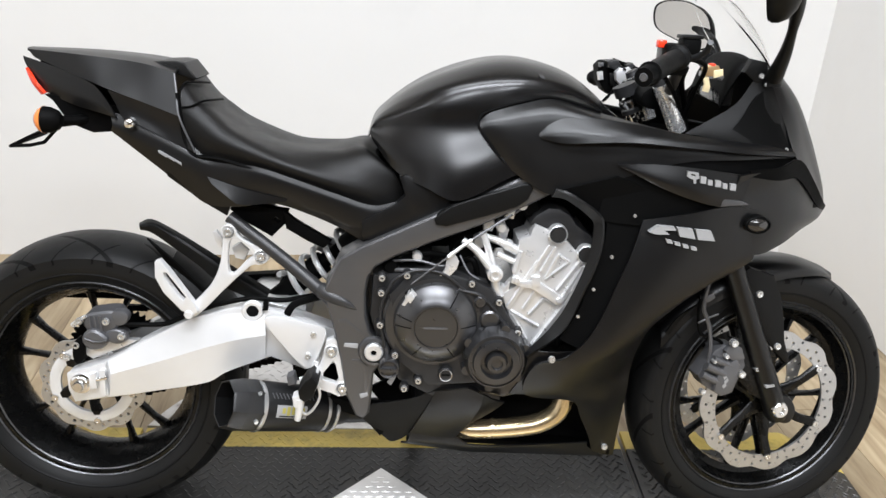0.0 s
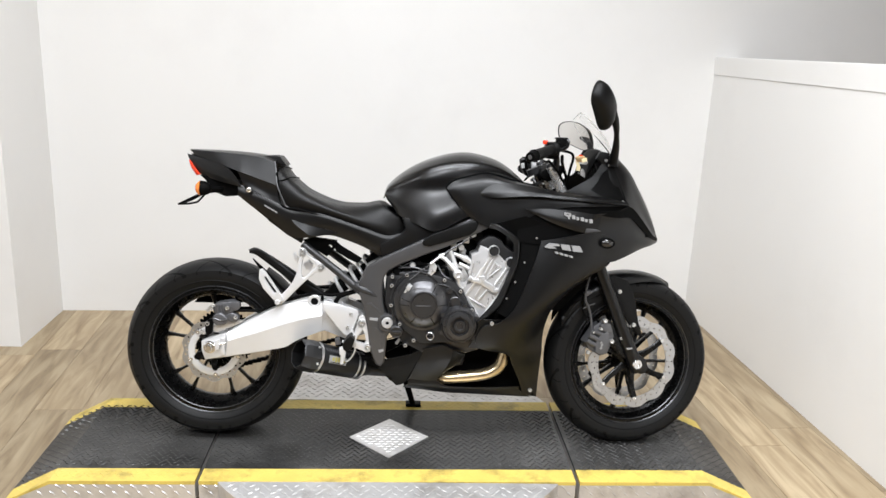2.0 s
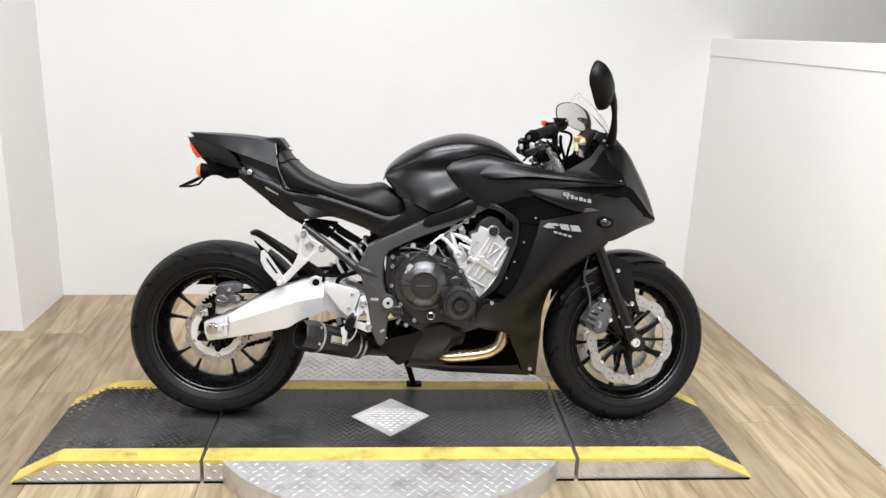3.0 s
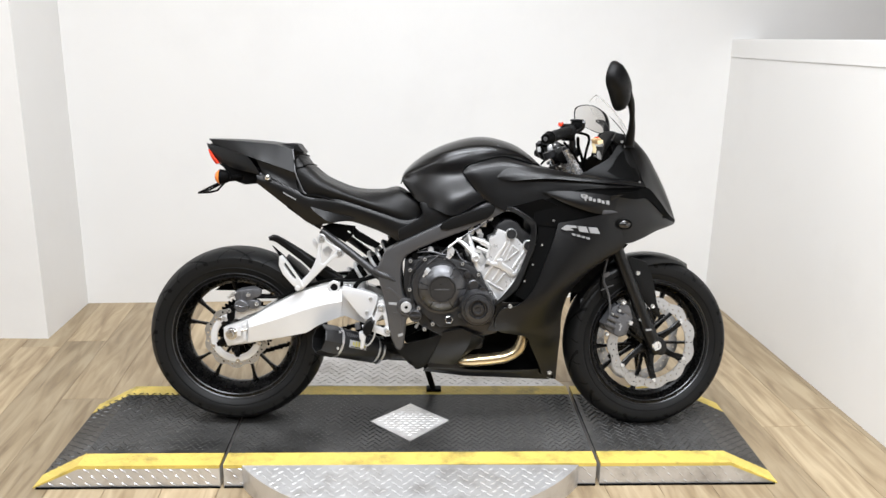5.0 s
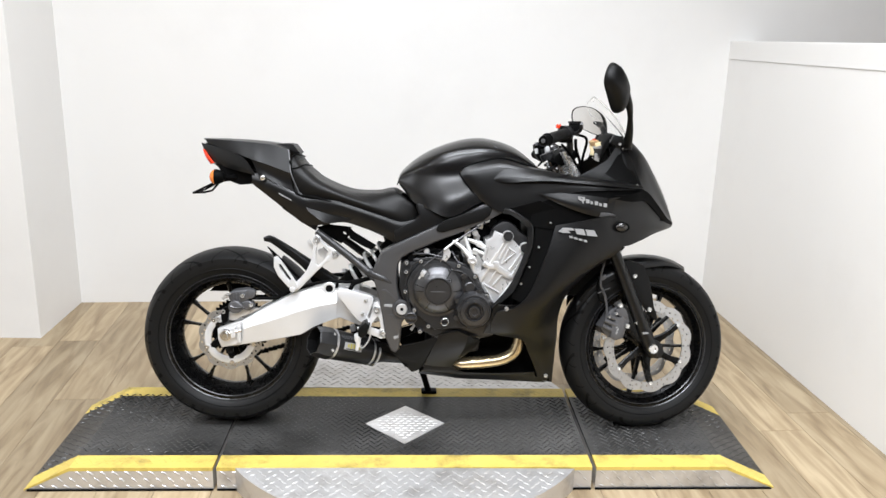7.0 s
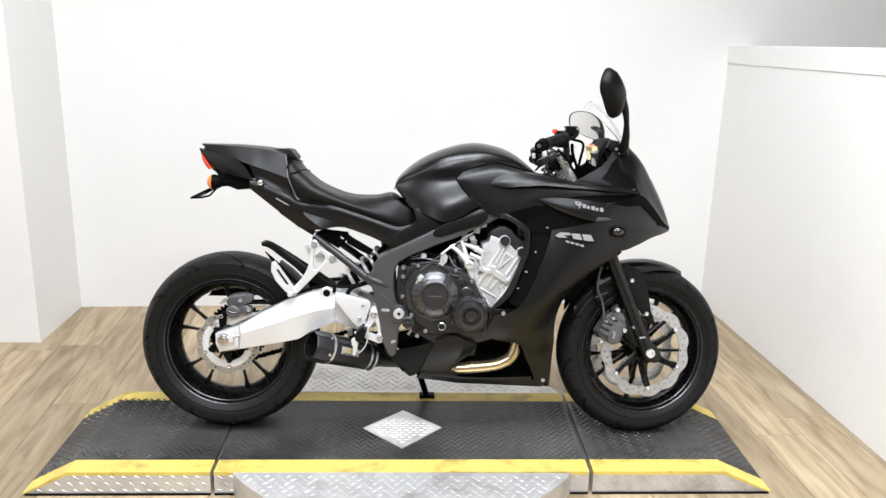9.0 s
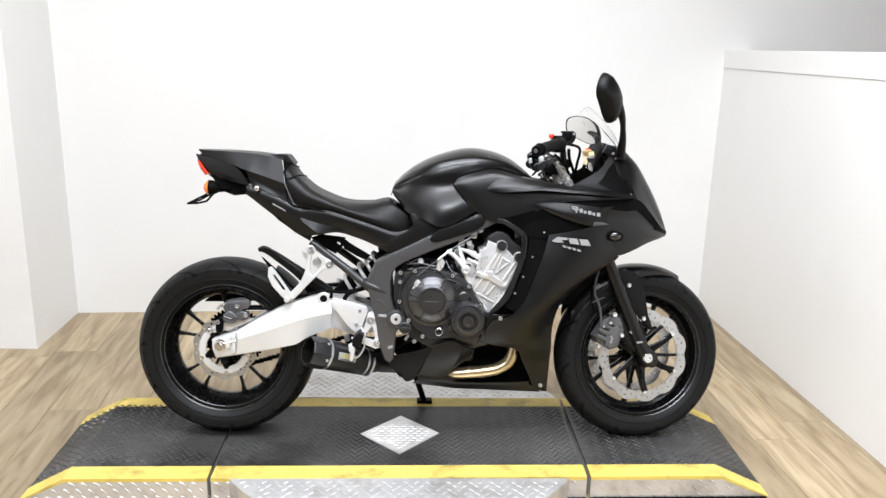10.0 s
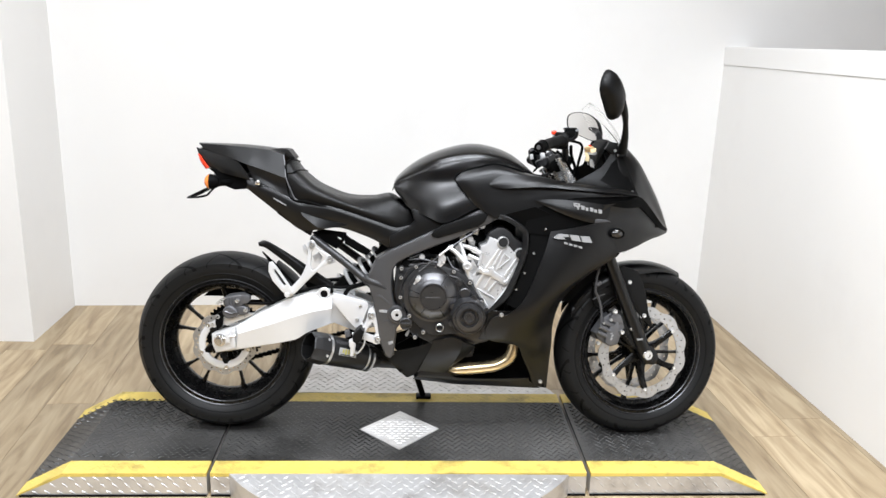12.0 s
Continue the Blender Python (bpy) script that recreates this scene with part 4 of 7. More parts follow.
part("pivot_boss", lathe([(0.0, -0.168), (0.029, -0.168), (0.031, -0.174), (0.028, -0.180), (0.023, -0.181), (0.023, -0.176), (0.0, -0.176)], (BX, 0, BZ), 32), M_FRAME, bike)
part("pivot_nut", lathe([(0.0, -0.180), (0.006, -0.180), (0.006, -0.187), (0.016, -0.187), (0.0185, -0.184), (0.0185, -0.174)], (BX, 0, BZ), 18), M_ALU2, bike, "bright swingarm pivot nut")
part("pivot_hole", lathe([(0.0, -0.1815), (0.0055, -0.1815), (0.0055, -0.178)], (BX, 0, BZ), 12), M_DARK, bike)
hg = part("heel_guard", plate(outline([(-0.356, 0.486), (-0.341, 0.494), (-0.308, 0.491), (-0.27, 0.482), (-0.238, 0.473), (-0.233, 0.458), (-0.244, 0.424), (-0.258, 0.392), (-0.272, 0.383), (-0.289, 0.395), (-0.32, 0.432), (-0.344, 0.463)], 40), -0.136, -0.147, 0.005, seg=2), M_ALU, bike, "cast aluminium heel guard")
for x, z in [(-0.259, 0.458), (-0.27, 0.412)]:
    bolt(hg, x, -0.147, z, 0.0062, 0.004)
tri = [(-0.232, 0.452), (-0.218, 0.46), (-0.207, 0.448), (-0.204, 0.424), (-0.2, 0.404), (-0.191, 0.381), (-0.184, 0.354), (-0.191, 0.337), (-0.207, 0.333), (-0.222, 0.34), (-0.251, 0.35), (-0.264, 0.365), (-0.256, 0.382), (-0.242, 0.409), (-0.236, 0.431)]
rb = part("footrest_bracket", plate(tri, -0.150, -0.165, 0.004, [[(-0.219, 0.409), (-0.214, 0.402), (-0.207, 0.371), (-0.213, 0.361), (-0.24, 0.37), (-0.237, 0.385)]]), M_ALU, bike, "cast aluminium rider footrest bracket")
for x, z in [(-0.222, 0.431), (-0.2, 0.352)]:
    part("bolt_boss", lathe([(0.0, -0.165), (0.0125, -0.165), (0.0125, -0.168), (0.0145, -0.167), (0.0145, -0.160)], (x, 0, z), 20), M_ALU, rb)
    bolt(rb, x, -0.168, z, 0.0090)
part("bracket_tube", pipe([(-0.195, -0.158, 0.407), (-0.183, -0.158, 0.373), (-0.173, -0.158, 0.333)], [0.005, 0.0055, 0.005], 8, 6), M_ALU, rb)
peg = part("footrest", plate([(-0.281, 0.372), (-0.268, 0.393), (-0.255, 0.403), (-0.242, 0.389), (-0.251, 0.36), (-0.268, 0.348), (-0.279, 0.357)], -0.170, -0.225, 0.005), M_PLASTIC, bike, "rubber-topped rider footrest")
part("peg_feeler", pipe([(-0.278, -0.215, 0.353), (-0.279, -0.215, 0.333), (-0.283, -0.215, 0.307)], [0.0095, 0.0080, 0.0060], 12, 8), M_ALU, peg)
part("peg_shoulder", plate([(-0.292, 0.357), (-0.277, 0.364), (-0.273, 0.343), (-0.279, 0.331), (-0.29, 0.338)], -0.195, -0.222, 0.004), M_ALU, peg)
part("peg_spring", pipe([(-0.248, -0.2, 0.382), (-0.241, -0.2, 0.353), (-0.252, -0.2, 0.326), (-0.268, -0.2, 0.311), (-0.276, -0.2, 0.318)], 0.0028, 8, 12), M_ALU2, peg)
part("peg_clevis", plate([(-0.263, 0.389), (-0.248, 0.399), (-0.239, 0.377), (-0.25, 0.362), (-0.261, 0.372)], -0.160, -0.190, 0.004), M_ALU, peg)
part("brake_pedal_link", pipe([(-0.252, -0.16, 0.406), (-0.268, -0.16, 0.372), (-0.285, -0.16, 0.367)], [0.005, 0.006, 0.005], 8, 8), M_ALU, bike)
part("switch_block", plate([(-0.31, 0.373), (-0.296, 0.379), (-0.291, 0.359), (-0.307, 0.354)], -0.14, -0.165, 0.003), M_GREYMET, bike)

# engine
part("crankcase", plate([(-0.145, 0.592), (-0.02, 0.605), (0.075, 0.590), (0.165, 0.452), (0.16, 0.40), (0.09, 0.35), (-0.02, 0.335), (-0.09, 0.37), (-0.125, 0.42), (-0.15, 0.51)], 0.16, -0.165, 0.012), M_BLOCK, bike, "dark engine crankcase")
part("engine_side", plate([(-0.112, 0.560), (-0.08, 0.598), (-0.02, 0.612), (0.05, 0.592), (0.085, 0.575), (0.13, 0.505), (0.165, 0.452), (0.155, 0.415), (0.06, 0.378), (-0.03, 0.372), (-0.10, 0.43), (-0.115, 0.50)], -0.160, -0.188, 0.008), M_BLOCK, bike)
cl = part("clutch_cover", lathe([(0.0, -0.217), (0.040, -0.217), (0.0415, -0.213), (0.043, -0.219), (0.047, -0.2185), (0.061, -0.211), (0.076, -0.200), (0.0795, -0.196), (0.081, -0.189), (0.096, -0.187), (0.101, -0.182), (0.102, -0.160)], (-0.022, 0, 0.506), 64), M_CASE, bike, "dark round clutch cover")
part("cap_rim", lathe([(0.0405, -0.2155), (0.0415, -0.2195), (0.0432, -0.2195), (0.0440, -0.2155)], (-0.022, 0, 0.506), 64), M_CASE, cl)
for a in (0, 58, 166, 182, 236, 300):
    c, s = math.cos(radians(a)), math.sin(radians(a))
    part("cover_seam", pipe([(-0.022 + r * c, w, 0.506 + r * s) for r, w in ((0.047, -0.2186), (0.061, -0.2112), (0.077, -0.1992))], 0.0011, 6), M_DARK, cl)
part("sensor_well", plate([(-0.082, 0.566), (-0.070, 0.574), (-0.054, 0.556), (-0.052, 0.540), (-0.064, 0.540)], -0.190, -0.2025, 0.003), M_INNER, cl)
part("sensor_plug", plate([(-0.082, 0.562), (-0.074, 0.574), (-0.064, 0.562), (-0.072, 0.550)], -0.195, -0.211, 0.003), M_ALU2, cl, "small silver sensor plug")
part("cover_rim", pipe([(-0.117, -0.190, 0.452), (-0.127, -0.190, 0.504), (-0.125, -0.190, 0.543), (-0.112, -0.190, 0.574), (-0.102, -0.190, 0.591), (-0.075, -0.190, 0.606), (-0.047, -0.190, 0.611), (-0.015, -0.190, 0.606), (0.010, -0.190, 0.590), (0.030, -0.190, 0.573)], 0.0032, 8, 30), M_BLOCK, cl)
part("badge", box(-0.046, 0.000, -0.2182, -0.2165, 0.5030, 0.5065), M_GREYMET, cl, "small raised badge bar")
al = part("alternator_cover", lathe([(0.0, -0.237), (0.010, -0.237), (0.0115, -0.242), (0.0180, -0.242), (0.0195, -0.235), (0.0225, -0.227), (0.0295, -0.227), (0.0310, -0.240), (0.0435, -0.238), (0.0455, -0.228), (0.0500, -0.2275), (0.0510, -0.2305), (0.0535, -0.2300), (0.0545, -0.224), (0.060, -0.214), (0.062, -0.17)], (0.095, 0, 0.444), 56), M_CASE, bike, "dark ribbed round generator cover")
for a in (150, 205, 262, 320, 20, 75):
    part("cover_boss", pipe([(0.095 + 0.061 * math.cos(radians(a)), -0.17, 0.444 + 0.061 * math.sin(radians(a))), (0.095 + 0.061 * math.cos(radians(a)), -0.215, 0.444 + 0.061 * math.sin(radians(a)))], 0.009, 10), M_CASE, al)
for x, z, r in ((0.062, 0.551, 0.0115), (0.082, 0.515, 0.0188)):
    part("case_boss", lathe([(0.0, -0.197), (r * 0.8, -0.197), (r, -0.194), (r, -0.18)], (x, 0, z), 24), M_CASE, bike)
for x, z in [(-0.126, 0.594), (-0.127, 0.564), (-0.128, 0.499), (-0.098, 0.437), (-0.079, 0.6), (0.044, 0.587), (0.098, 0.551), (0.138, 0.489), (-0.051, 0.384), (-0.078, 0.367)]:
    bolt(bike, x, -0.188, z, 0.0062, 0.009)
    part("bolt_flange", lathe([(0.0, -0.1915), (0.0085, -0.1905), (0.0092, -0.189), (0.0092, -0.175)], (x, 0, z), 16), M_BLOCK, bike)
part("oil_filler", lathe([(0.0, -0.203), (0.014, -0.203), (0.0165, -0.206), (0.0195, -0.205), (0.0205, -0.200), (0.0205, -0.17)], (-0.109, 0, 0.4135), 24), M_CASE, bike, "dark oil filler cap")
part("oil_filler_grip", box(-0.126, -0.092, -0.211, -0.20, 0.4095, 0.4170, 0.002), M_CASE, bike)
plug = part("drain_plug", lathe([(0.0, -0.199), (0.0095, -0.199), (0.0125, -0.2015), (0.0145, -0.199), (0.0145, -0.17)], (0.002, 0, 0.401), 24), M_BLOCK, bike, "dark slotted drain plug")
part("plug_slot", box(-0.006, 0.010, -0.2005, -0.197, 0.3995, 0.4025), M_DARK, plug)
part("plug_rim", lathe([(0.0100, -0.1990), (0.0112, -0.2020), (0.0124, -0.2015), (0.0128, -0.199)], (0.002, 0, 0.401), 24), M_CHROME, plug)
part("side_sticker", plate([(-0.112, 0.368), (-0.100, 0.386), (-0.094, 0.380), (-0.104, 0.362)], -0.166, -0.169, 0.0005), M_DECAL, bike)

# cylinder block, leaning forward
BLOCK = [(0.114, 0.532), (0.106, 0.559), (0.134, 0.579), (0.122, 0.605), (0.132, 0.651), (0.131, 0.669), (0.152, 0.678), (0.160, 0.701), (0.188, 0.690), (0.225, 0.669), (0.246, 0.647), (0.268, 0.626), (0.232, 0.541), (0.195, 0.481), (0.173, 0.448), (0.156, 0.464)]
blk = part("cylinder_block", plate(BLOCK, 0.17, -0.168, 0.004), M_ALU2, bike, "silver cylinder block and head")
part("head_cover", plate([(0.150, 0.700), (0.160, 0.716), (0.186, 0.732), (0.207, 0.731), (0.230, 0.718), (0.242, 0.700), (0.272, 0.680), (0.290, 0.645), (0.262, 0.625), (0.221, 0.650), (0.189, 0.672)], 0.16, -0.160, 0.010), M_BLOCK, blk, "dark head cover")
for x, z, r in ((0.204, 0.684, 0.0155), (0.262, 0.646, 0.0155)):
    part("cam_cap", lathe([(0.0, -0.180), (r * 0.9, -0.180), (r, -0.177), (r, -0.16)], (x, 0, z), 28), M_BLOCK, blk)
    part("cam_cap_collar", lathe([(r * 1.02, -0.176), (r * 1.08, -0.179), (r * 1.16, -0.178), (r * 1.20, -0.172), (r * 1.20, -0.16)], (x, 0, z), 32), M_ALU2, blk)
RIBS = [((0.123, 0.527), (0.180, 0.496), 0.0035), ((0.117, 0.533), (0.164, 0.612), 0.0040), ((0.164, 0.612), (0.191, 0.660), 0.0032), ((0.178, 0.608), (0.203, 0.658), 0.0030),
        ((0.160, 0.519), (0.187, 0.553), 0.0030), ((0.187, 0.553), (0.212, 0.541), 0.0030), ((0.210, 0.644), (0.231, 0.629), 0.0028), ((0.231, 0.629), (0.187, 0.593), 0.0028), ((0.187, 0.593), (0.210, 0.644), 0.0028),
        ((0.212, 0.570), (0.252, 0.630), 0.0040), ((0.220, 0.548), (0.259, 0.620), 0.0045), ((0.148, 0.531), (0.174, 0.578), 0.0030), ((0.172, 0.456), (0.230, 0.543), 0.0050), ((0.230, 0.543), (0.264, 0.622), 0.0045), ((0.158, 0.468), (0.124, 0.522), 0.0040), ((0.136, 0.648), (0.126, 0.606), 0.004), ((0.140, 0.580), (0.170, 0.630), 0.0026)]
for (x0, z0), (x1, z1), r in RIBS:
    part("casting_rib", pipe([(x0, -0.1705, z0), (x1, -0.1705, z1)], r * 1.20, 4), M_ALU2, blk, angle=20)
part("casting_bridge", plate([(0.122, 0.598), (0.142, 0.590), (0.170, 0.592), (0.226, 0.556), (0.222, 0.544), (0.214, 0.541), (0.162, 0.574), (0.140, 0.578), (0.120, 0.586)], -0.166, -0.1775, 0.003), M_ALU2, blk)
part("casting_pad", plate([(0.158, 0.600), (0.176, 0.600), (0.178, 0.580), (0.162, 0.578)], -0.166, -0.180, 0.003), M_ALU2, blk)
for x, z in ((0.216, 0.553), (0.131, 0.592)):
    part("casting_boss", lathe([(0.0, -0.182), (0.005, -0.182), (0.0065, -0.179), (0.0065, -0.165)], (x, 0, z), 14), M_ALU2, blk)
part("block_hose", pipe([(0.276, -0.16, 0.62), (0.245, -0.165, 0.555), (0.205, -0.165, 0.486), (0.182, -0.16, 0.440)], 0.0055, 8, 16), M_INNER, bike)
part("block_hose", pipe([(0.290, -0.15, 0.60), (0.262, -0.155, 0.545), (0.235, -0.155, 0.500), (0.225, -0.15, 0.45)], 0.009, 10, 16), M_INNER, bike)
part("case_rim", pipe([(0.018, -0.190, 0.574), (0.060, -0.190, 0.564), (0.082, -0.190, 0.545), (0.110, -0.190, 0.506), (0.134, -0.190, 0.478)], 0.0035, 8, 18), M_BLOCK, bike)
water = part("water_pipe", pipe([(0.026, -0.155, 0.662), (0.050, -0.165, 0.648), (0.072, -0.172, 0.624), (0.088, -0.174, 0.603), (0.092, -0.172, 0.575), (0.102, -0.17, 0.556)], [0.0065, 0.0085, 0.0085, 0.0095, 0.0085, 0.009], 14, 18), M_ALU2, bike, "silver coolant pipe")
part("pipe_branch", pipe([(0.062, -0.16, 0.682), (0.072, -0.166, 0.655), (0.084, -0.172, 0.616)], [0.007, 0.0065, 0.008], 12, 8), M_ALU2, water)
part("pipe_branch", pipe([(0.070, -0.15, 0.669), (0.100, -0.152, 0.660), (0.140, -0.15, 0.638)], [0.0065, 0.0085, 0.010], 12, 8), M_ALU2, water)
part("pipe_branch", pipe([(0.092, -0.155, 0.637), (0.131, -0.155, 0.620)], 0.0062, 10), M_ALU2, water)
part("pipe_collar", pipe([(0.108, -0.151, 0.6565), (0.118, -0.151, 0.652)], 0.0115, 12), M_ALU2, water)
part("pipe_flange", plate([(0.084, 0.590), (0.110, 0.575), (0.122, 0.590), (0.118, 0.556), (0.100, 0.540), (0.088, 0.556)], -0.150, -0.166, 0.003), M_ALU2, water)
part("pipe_boss", lathe([(0.0, -0.190), (0.0055, -0.190), (0.0065, -0.194), (0.010, -0.194), (0.0115, -0.190), (0.0115, -0.187), (0.0145, -0.186), (0.0155, -0.182), (0.0155, -0.16)], (0.088, 0, 0.604), 24), M_ALU2, water)
for pts, r in ((((-0.12, -0.15, 0.615), (-0.06, -0.165, 0.622), (-0.01, -0.165, 0.612), (0.015, -0.155, 0.622)), 0.0035), (((-0.115, -0.15, 0.598), (-0.07, -0.17, 0.604), (-0.02, -0.172, 0.606)), 0.0055), (((0.022, -0.15, 0.63), (0.040, -0.165, 0.600), (0.060, -0.168, 0.588)), 0.003)):
    part("metal_line", pipe(pts, r * 0.75, 8, 12), M_GREYMET, bike)
for x, z, w in ((0.075, 0.690, -0.14), (0.105, 0.672, -0.13), (0.115, 0.716, -0.14), (0.060, 0.652, -0.125)):
    part("injector_fitting", plate([(x - 0.009, z - 0.012), (x + 0.008, z - 0.014), (x + 0.012, z + 0.006), (x + 0.002, z + 0.016), (x - 0.010, z + 0.008)], w + 0.02, w, 0.004), M_ALU2, bike)
part("clutch_lever", plate([(-0.018, 0.600), (-0.008, 0.613), (-0.006, 0.636), (0.002, 0.648), (0.010, 0.642), (0.018, 0.630), (0.014, 0.614), (0.001, 0.600)], -0.184, -0.190, 0.002), M_ALU2, bike, "silver clutch release lever")
part("clutch_cable", pipe([(-0.071, -0.197, 0.585), (-0.022, -0.195, 0.625), (0.004, -0.193, 0.645)], 0.0018, 6, 10), M_GREYMET, bike)
part("cable_ferrule", pipe([(-0.004, -0.194, 0.639), (0.018, -0.191, 0.657), (0.040, -0.186, 0.672)], [0.0045, 0.0032, 0.0038], 8, 6), M_ALU2, bike)
part("cable_sheath", pipe([(0.038, -0.187, 0.671), (0.080, -0.180, 0.698), (0.14, -0.15, 0.73)], 0.0026, 8, 12), M_GREYMET, bike)
part("cable_stay", plate([(-0.088, 0.545), (-0.07, 0.575), (-0.055, 0.565), (-0.07, 0.535)], -0.192, -0.204, 0.003), M_ALU2, bike)
for x, z, r, w in ((0.03, 0.635, 0.028, -0.10), (0.10, 0.715, 0.035, -0.08), (-0.05, 0.625, 0.020, -0.13), (-0.11, 0.605, 0.016, -0.14), (0.155, 0.725, 0.020, -0.12), (-0.02, 0.66, 0.03, -0.07)):
    part("throttle_part", lathe([(0.0, w - 0.02), (r * 0.7, w - 0.02), (r, w - 0.012), (r, w + 0.03), (0.0, w + 0.03)], (x, 0, z), 18), M_INNER, bike)
for pts in (((-0.12, -0.14, 0.60), (-0.05, -0.15, 0.632), (0.01, -0.13, 0.62)), ((0.02, -0.14, 0.61), (0.045, -0.16, 0.625), (0.06, -0.15, 0.585)), ((-0.10, -0.13, 0.625), (-0.03, -0.13, 0.66), (0.05, -0.12, 0.70))):
    part("engine_hose", pipe(pts, 0.006, 8, 14), M_INNER, bike)
for x, z in ((0.135, 0.735), (0.112, 0.722), (0.098, 0.690), (-0.06, 0.628)):
    part("fitting", lathe([(0.0, -0.165), (0.008, -0.165), (0.010, -0.160), (0.010, -0.13)], (x, 0, z), 10), M_ALU2, bike)
part("airbox", box(-0.12, 0.26, -0.085, 0.085, 0.62, 0.82, 0.03), M_INNER, bike)
part("radiator", box(0.285, 0.33, -0.15, 0.15, 0.40, 0.72, 0.008), M_INNER, bike)
part("oil_sump", box(-0.06, 0.13, -0.11, 0.12, 0.27, 0.38, 0.03), M_BLOCK, bike)
part("engine_far_side", box(-0.10, 0.14, 0.10, 0.17, 0.36, 0.58, 0.03), M_BLOCK, bike)

part("engine_lower_cover", plate([(0.02, 0.42), (0.028, 0.372), (0.076, 0.346), (0.122, 0.336), (0.165, 0.348), (0.190, 0.385), (0.186, 0.45), (0.10, 0.46)], -0.10, -0.166, 0.014, seg=3), M_CASE, bike, "dark lower engine cover")
part("linkage_plate", plate([(-0.321, 0.333), (-0.214, 0.327), (-0.168, 0.268), (-0.18, 0.232), (-0.268, 0.253), (-0.317, 0.295)], 0.03, 0.0, 0.004), M_INNER, bike)
part("radiator_shroud", plate([(0.19, 0.43), (0.36, 0.42), (0.37, 0.62), (0.24, 0.58)], -0.135, -0.145, 0.002), M_INNER, bike)
# exhaust
part("header_pipe", pipe([(0.264, -0.105, 0.42), (0.264, -0.115, 0.36), (0.257, -0.118, 0.312), (0.243, -0.119, 0.280), (0.209, -0.119, 0.258), (0.168, -0.118, 0.248), (0.100, -0.115, 0.240), (0.045, -0.105, 0.235), (-0.02, -0.08, 0.236)], 0.0210, 18, 48), M_BRONZE, bike, "heat-tinted steel exhaust header")
part("header_clamp", lathe([(0.020, -0.0025), (0.0222, -0.0025), (0.0222, 0.0025), (0.020, 0.0025)], (0.110, -0.1155, 0.2425), 20, axis="x"), M_BRONZE, bike)
part("link_pipe", pipe([(-0.02, -0.06, 0.235), (-0.12, -0.050, 0.245), (-0.18, -0.064, 0.252), (-0.222, -0.086, 0.264)], [0.03, 0.026, 0.026, 0.028], 16, 16), M_BLOCK, bike)
MUF = Vector((-0.228, -0.090, 0.266))
mufd = Vector((-0.143, -0.089, 0.052)).normalized()
muf_side = (Vector((0, -1, 0)) + mufd * mufd.y).normalized()
muf_up = mufd.cross(muf_side)
muf_up = muf_up if muf_up.z > 0 else -muf_up


def muff(f, r=0.0, deg=0.0):
    """A point at f along the muffler's axis, r out from it, deg up from its outer side."""
    p = MUF + mufd * f + (muf_side * math.cos(radians(deg)) + muf_up * math.sin(radians(deg))) * r
    return (p.x, p.y, p.z)


def muff_patch(f0, f1, d0, d1, r):
    """A thin curved print on the sleeve."""
    bm = bmesh.new()
    rows = [[bm.verts.new(muff(f, q, d0 + (d1 - d0) * k / 4)) for k in range(5) for q in (r - 0.001, r)] for f in (f0, f1)]
    a, b = rows
    for k in range(4):
        bm.faces.new((a[2 * k + 1], a[2 * k + 3], b[2 * k + 3], b[2 * k + 1]))
        bm.faces.new((a[2 * k], b[2 * k], b[2 * k + 2], a[2 * k + 2]))
    bm.faces.new((a[0], a[1], b[1], b[0]))
    bm.faces.new((a[8], b[8], b[9], a[9]))
    bmesh.ops.recalc_face_normals(bm, faces=bm.faces[:])
    return bm


muf = part("muffler", pipe([muff(0.0), muff(0.008), muff(0.02), muff(0.165), muff(0.172)], [0.034, 0.042, 0.046, 0.050, 0.048], 32), M_CARBON, bike, "short black muffler with a dark end cap")
part("muffler_band", pipe([muff(0.172), muff(0.176), muff(0.180)], [0.0510, 0.0518, 0.0510], 32), M_DISC, muf)
for f in (0.006, 0.026):
    part("muffler_strap", pipe([muff(f), muff(f + 0.003), muff(f + 0.007)], [0.0470, 0.0478, 0.0472], 32), M_DISC, muf, "pale steel strap")
part("muffler_collar", pipe([muff(-0.03), muff(0.002)], [0.028, 0.036], 24), M_BLOCK, muf)
for name, ring_set, m, text in (("end_cap", ((0.178, 0.0515), (0.184, 0.0530), (0.212, 0.0530), (0.238, 0.0485), (0.242, 0.0465), (0.240, 0.0445)), M_CAP, "dark grey faceted end cap"), ("cap_bore", ((0.2402, 0.0447), (0.205, 0.043), (0.204, 0.001)), M_DARK, "black outlet")):
    bm = bmesh.new()
    rings = [[bm.verts.new(muff(f, r, 45 * (k + 0.35))) for k in range(8)] for f, r in ring_set]
    for a, b in zip(rings, rings[1:]):
        for k in range(8):
            bm.faces.new((a[k], a[(k + 1) % 8], b[(k + 1) % 8], b[k]))
    bmesh.ops.recalc_face_normals(bm, faces=bm.faces[:])
    if name == "end_cap":
        bmesh.ops.bevel(bm, geom=[e for e in bm.edges if e.calc_length() > 0.012], offset=0.0025, segments=2, profile=0.6, affect="EDGES")
    part(name, bm, m, muf, text, angle=25)
for deg in (58, -4):
    part("cap_bolt", pipe([muff(0.191, 0.048, deg), muff(0.191, 0.0545, deg)], 0.0042, 10), M_BOLT, muf)
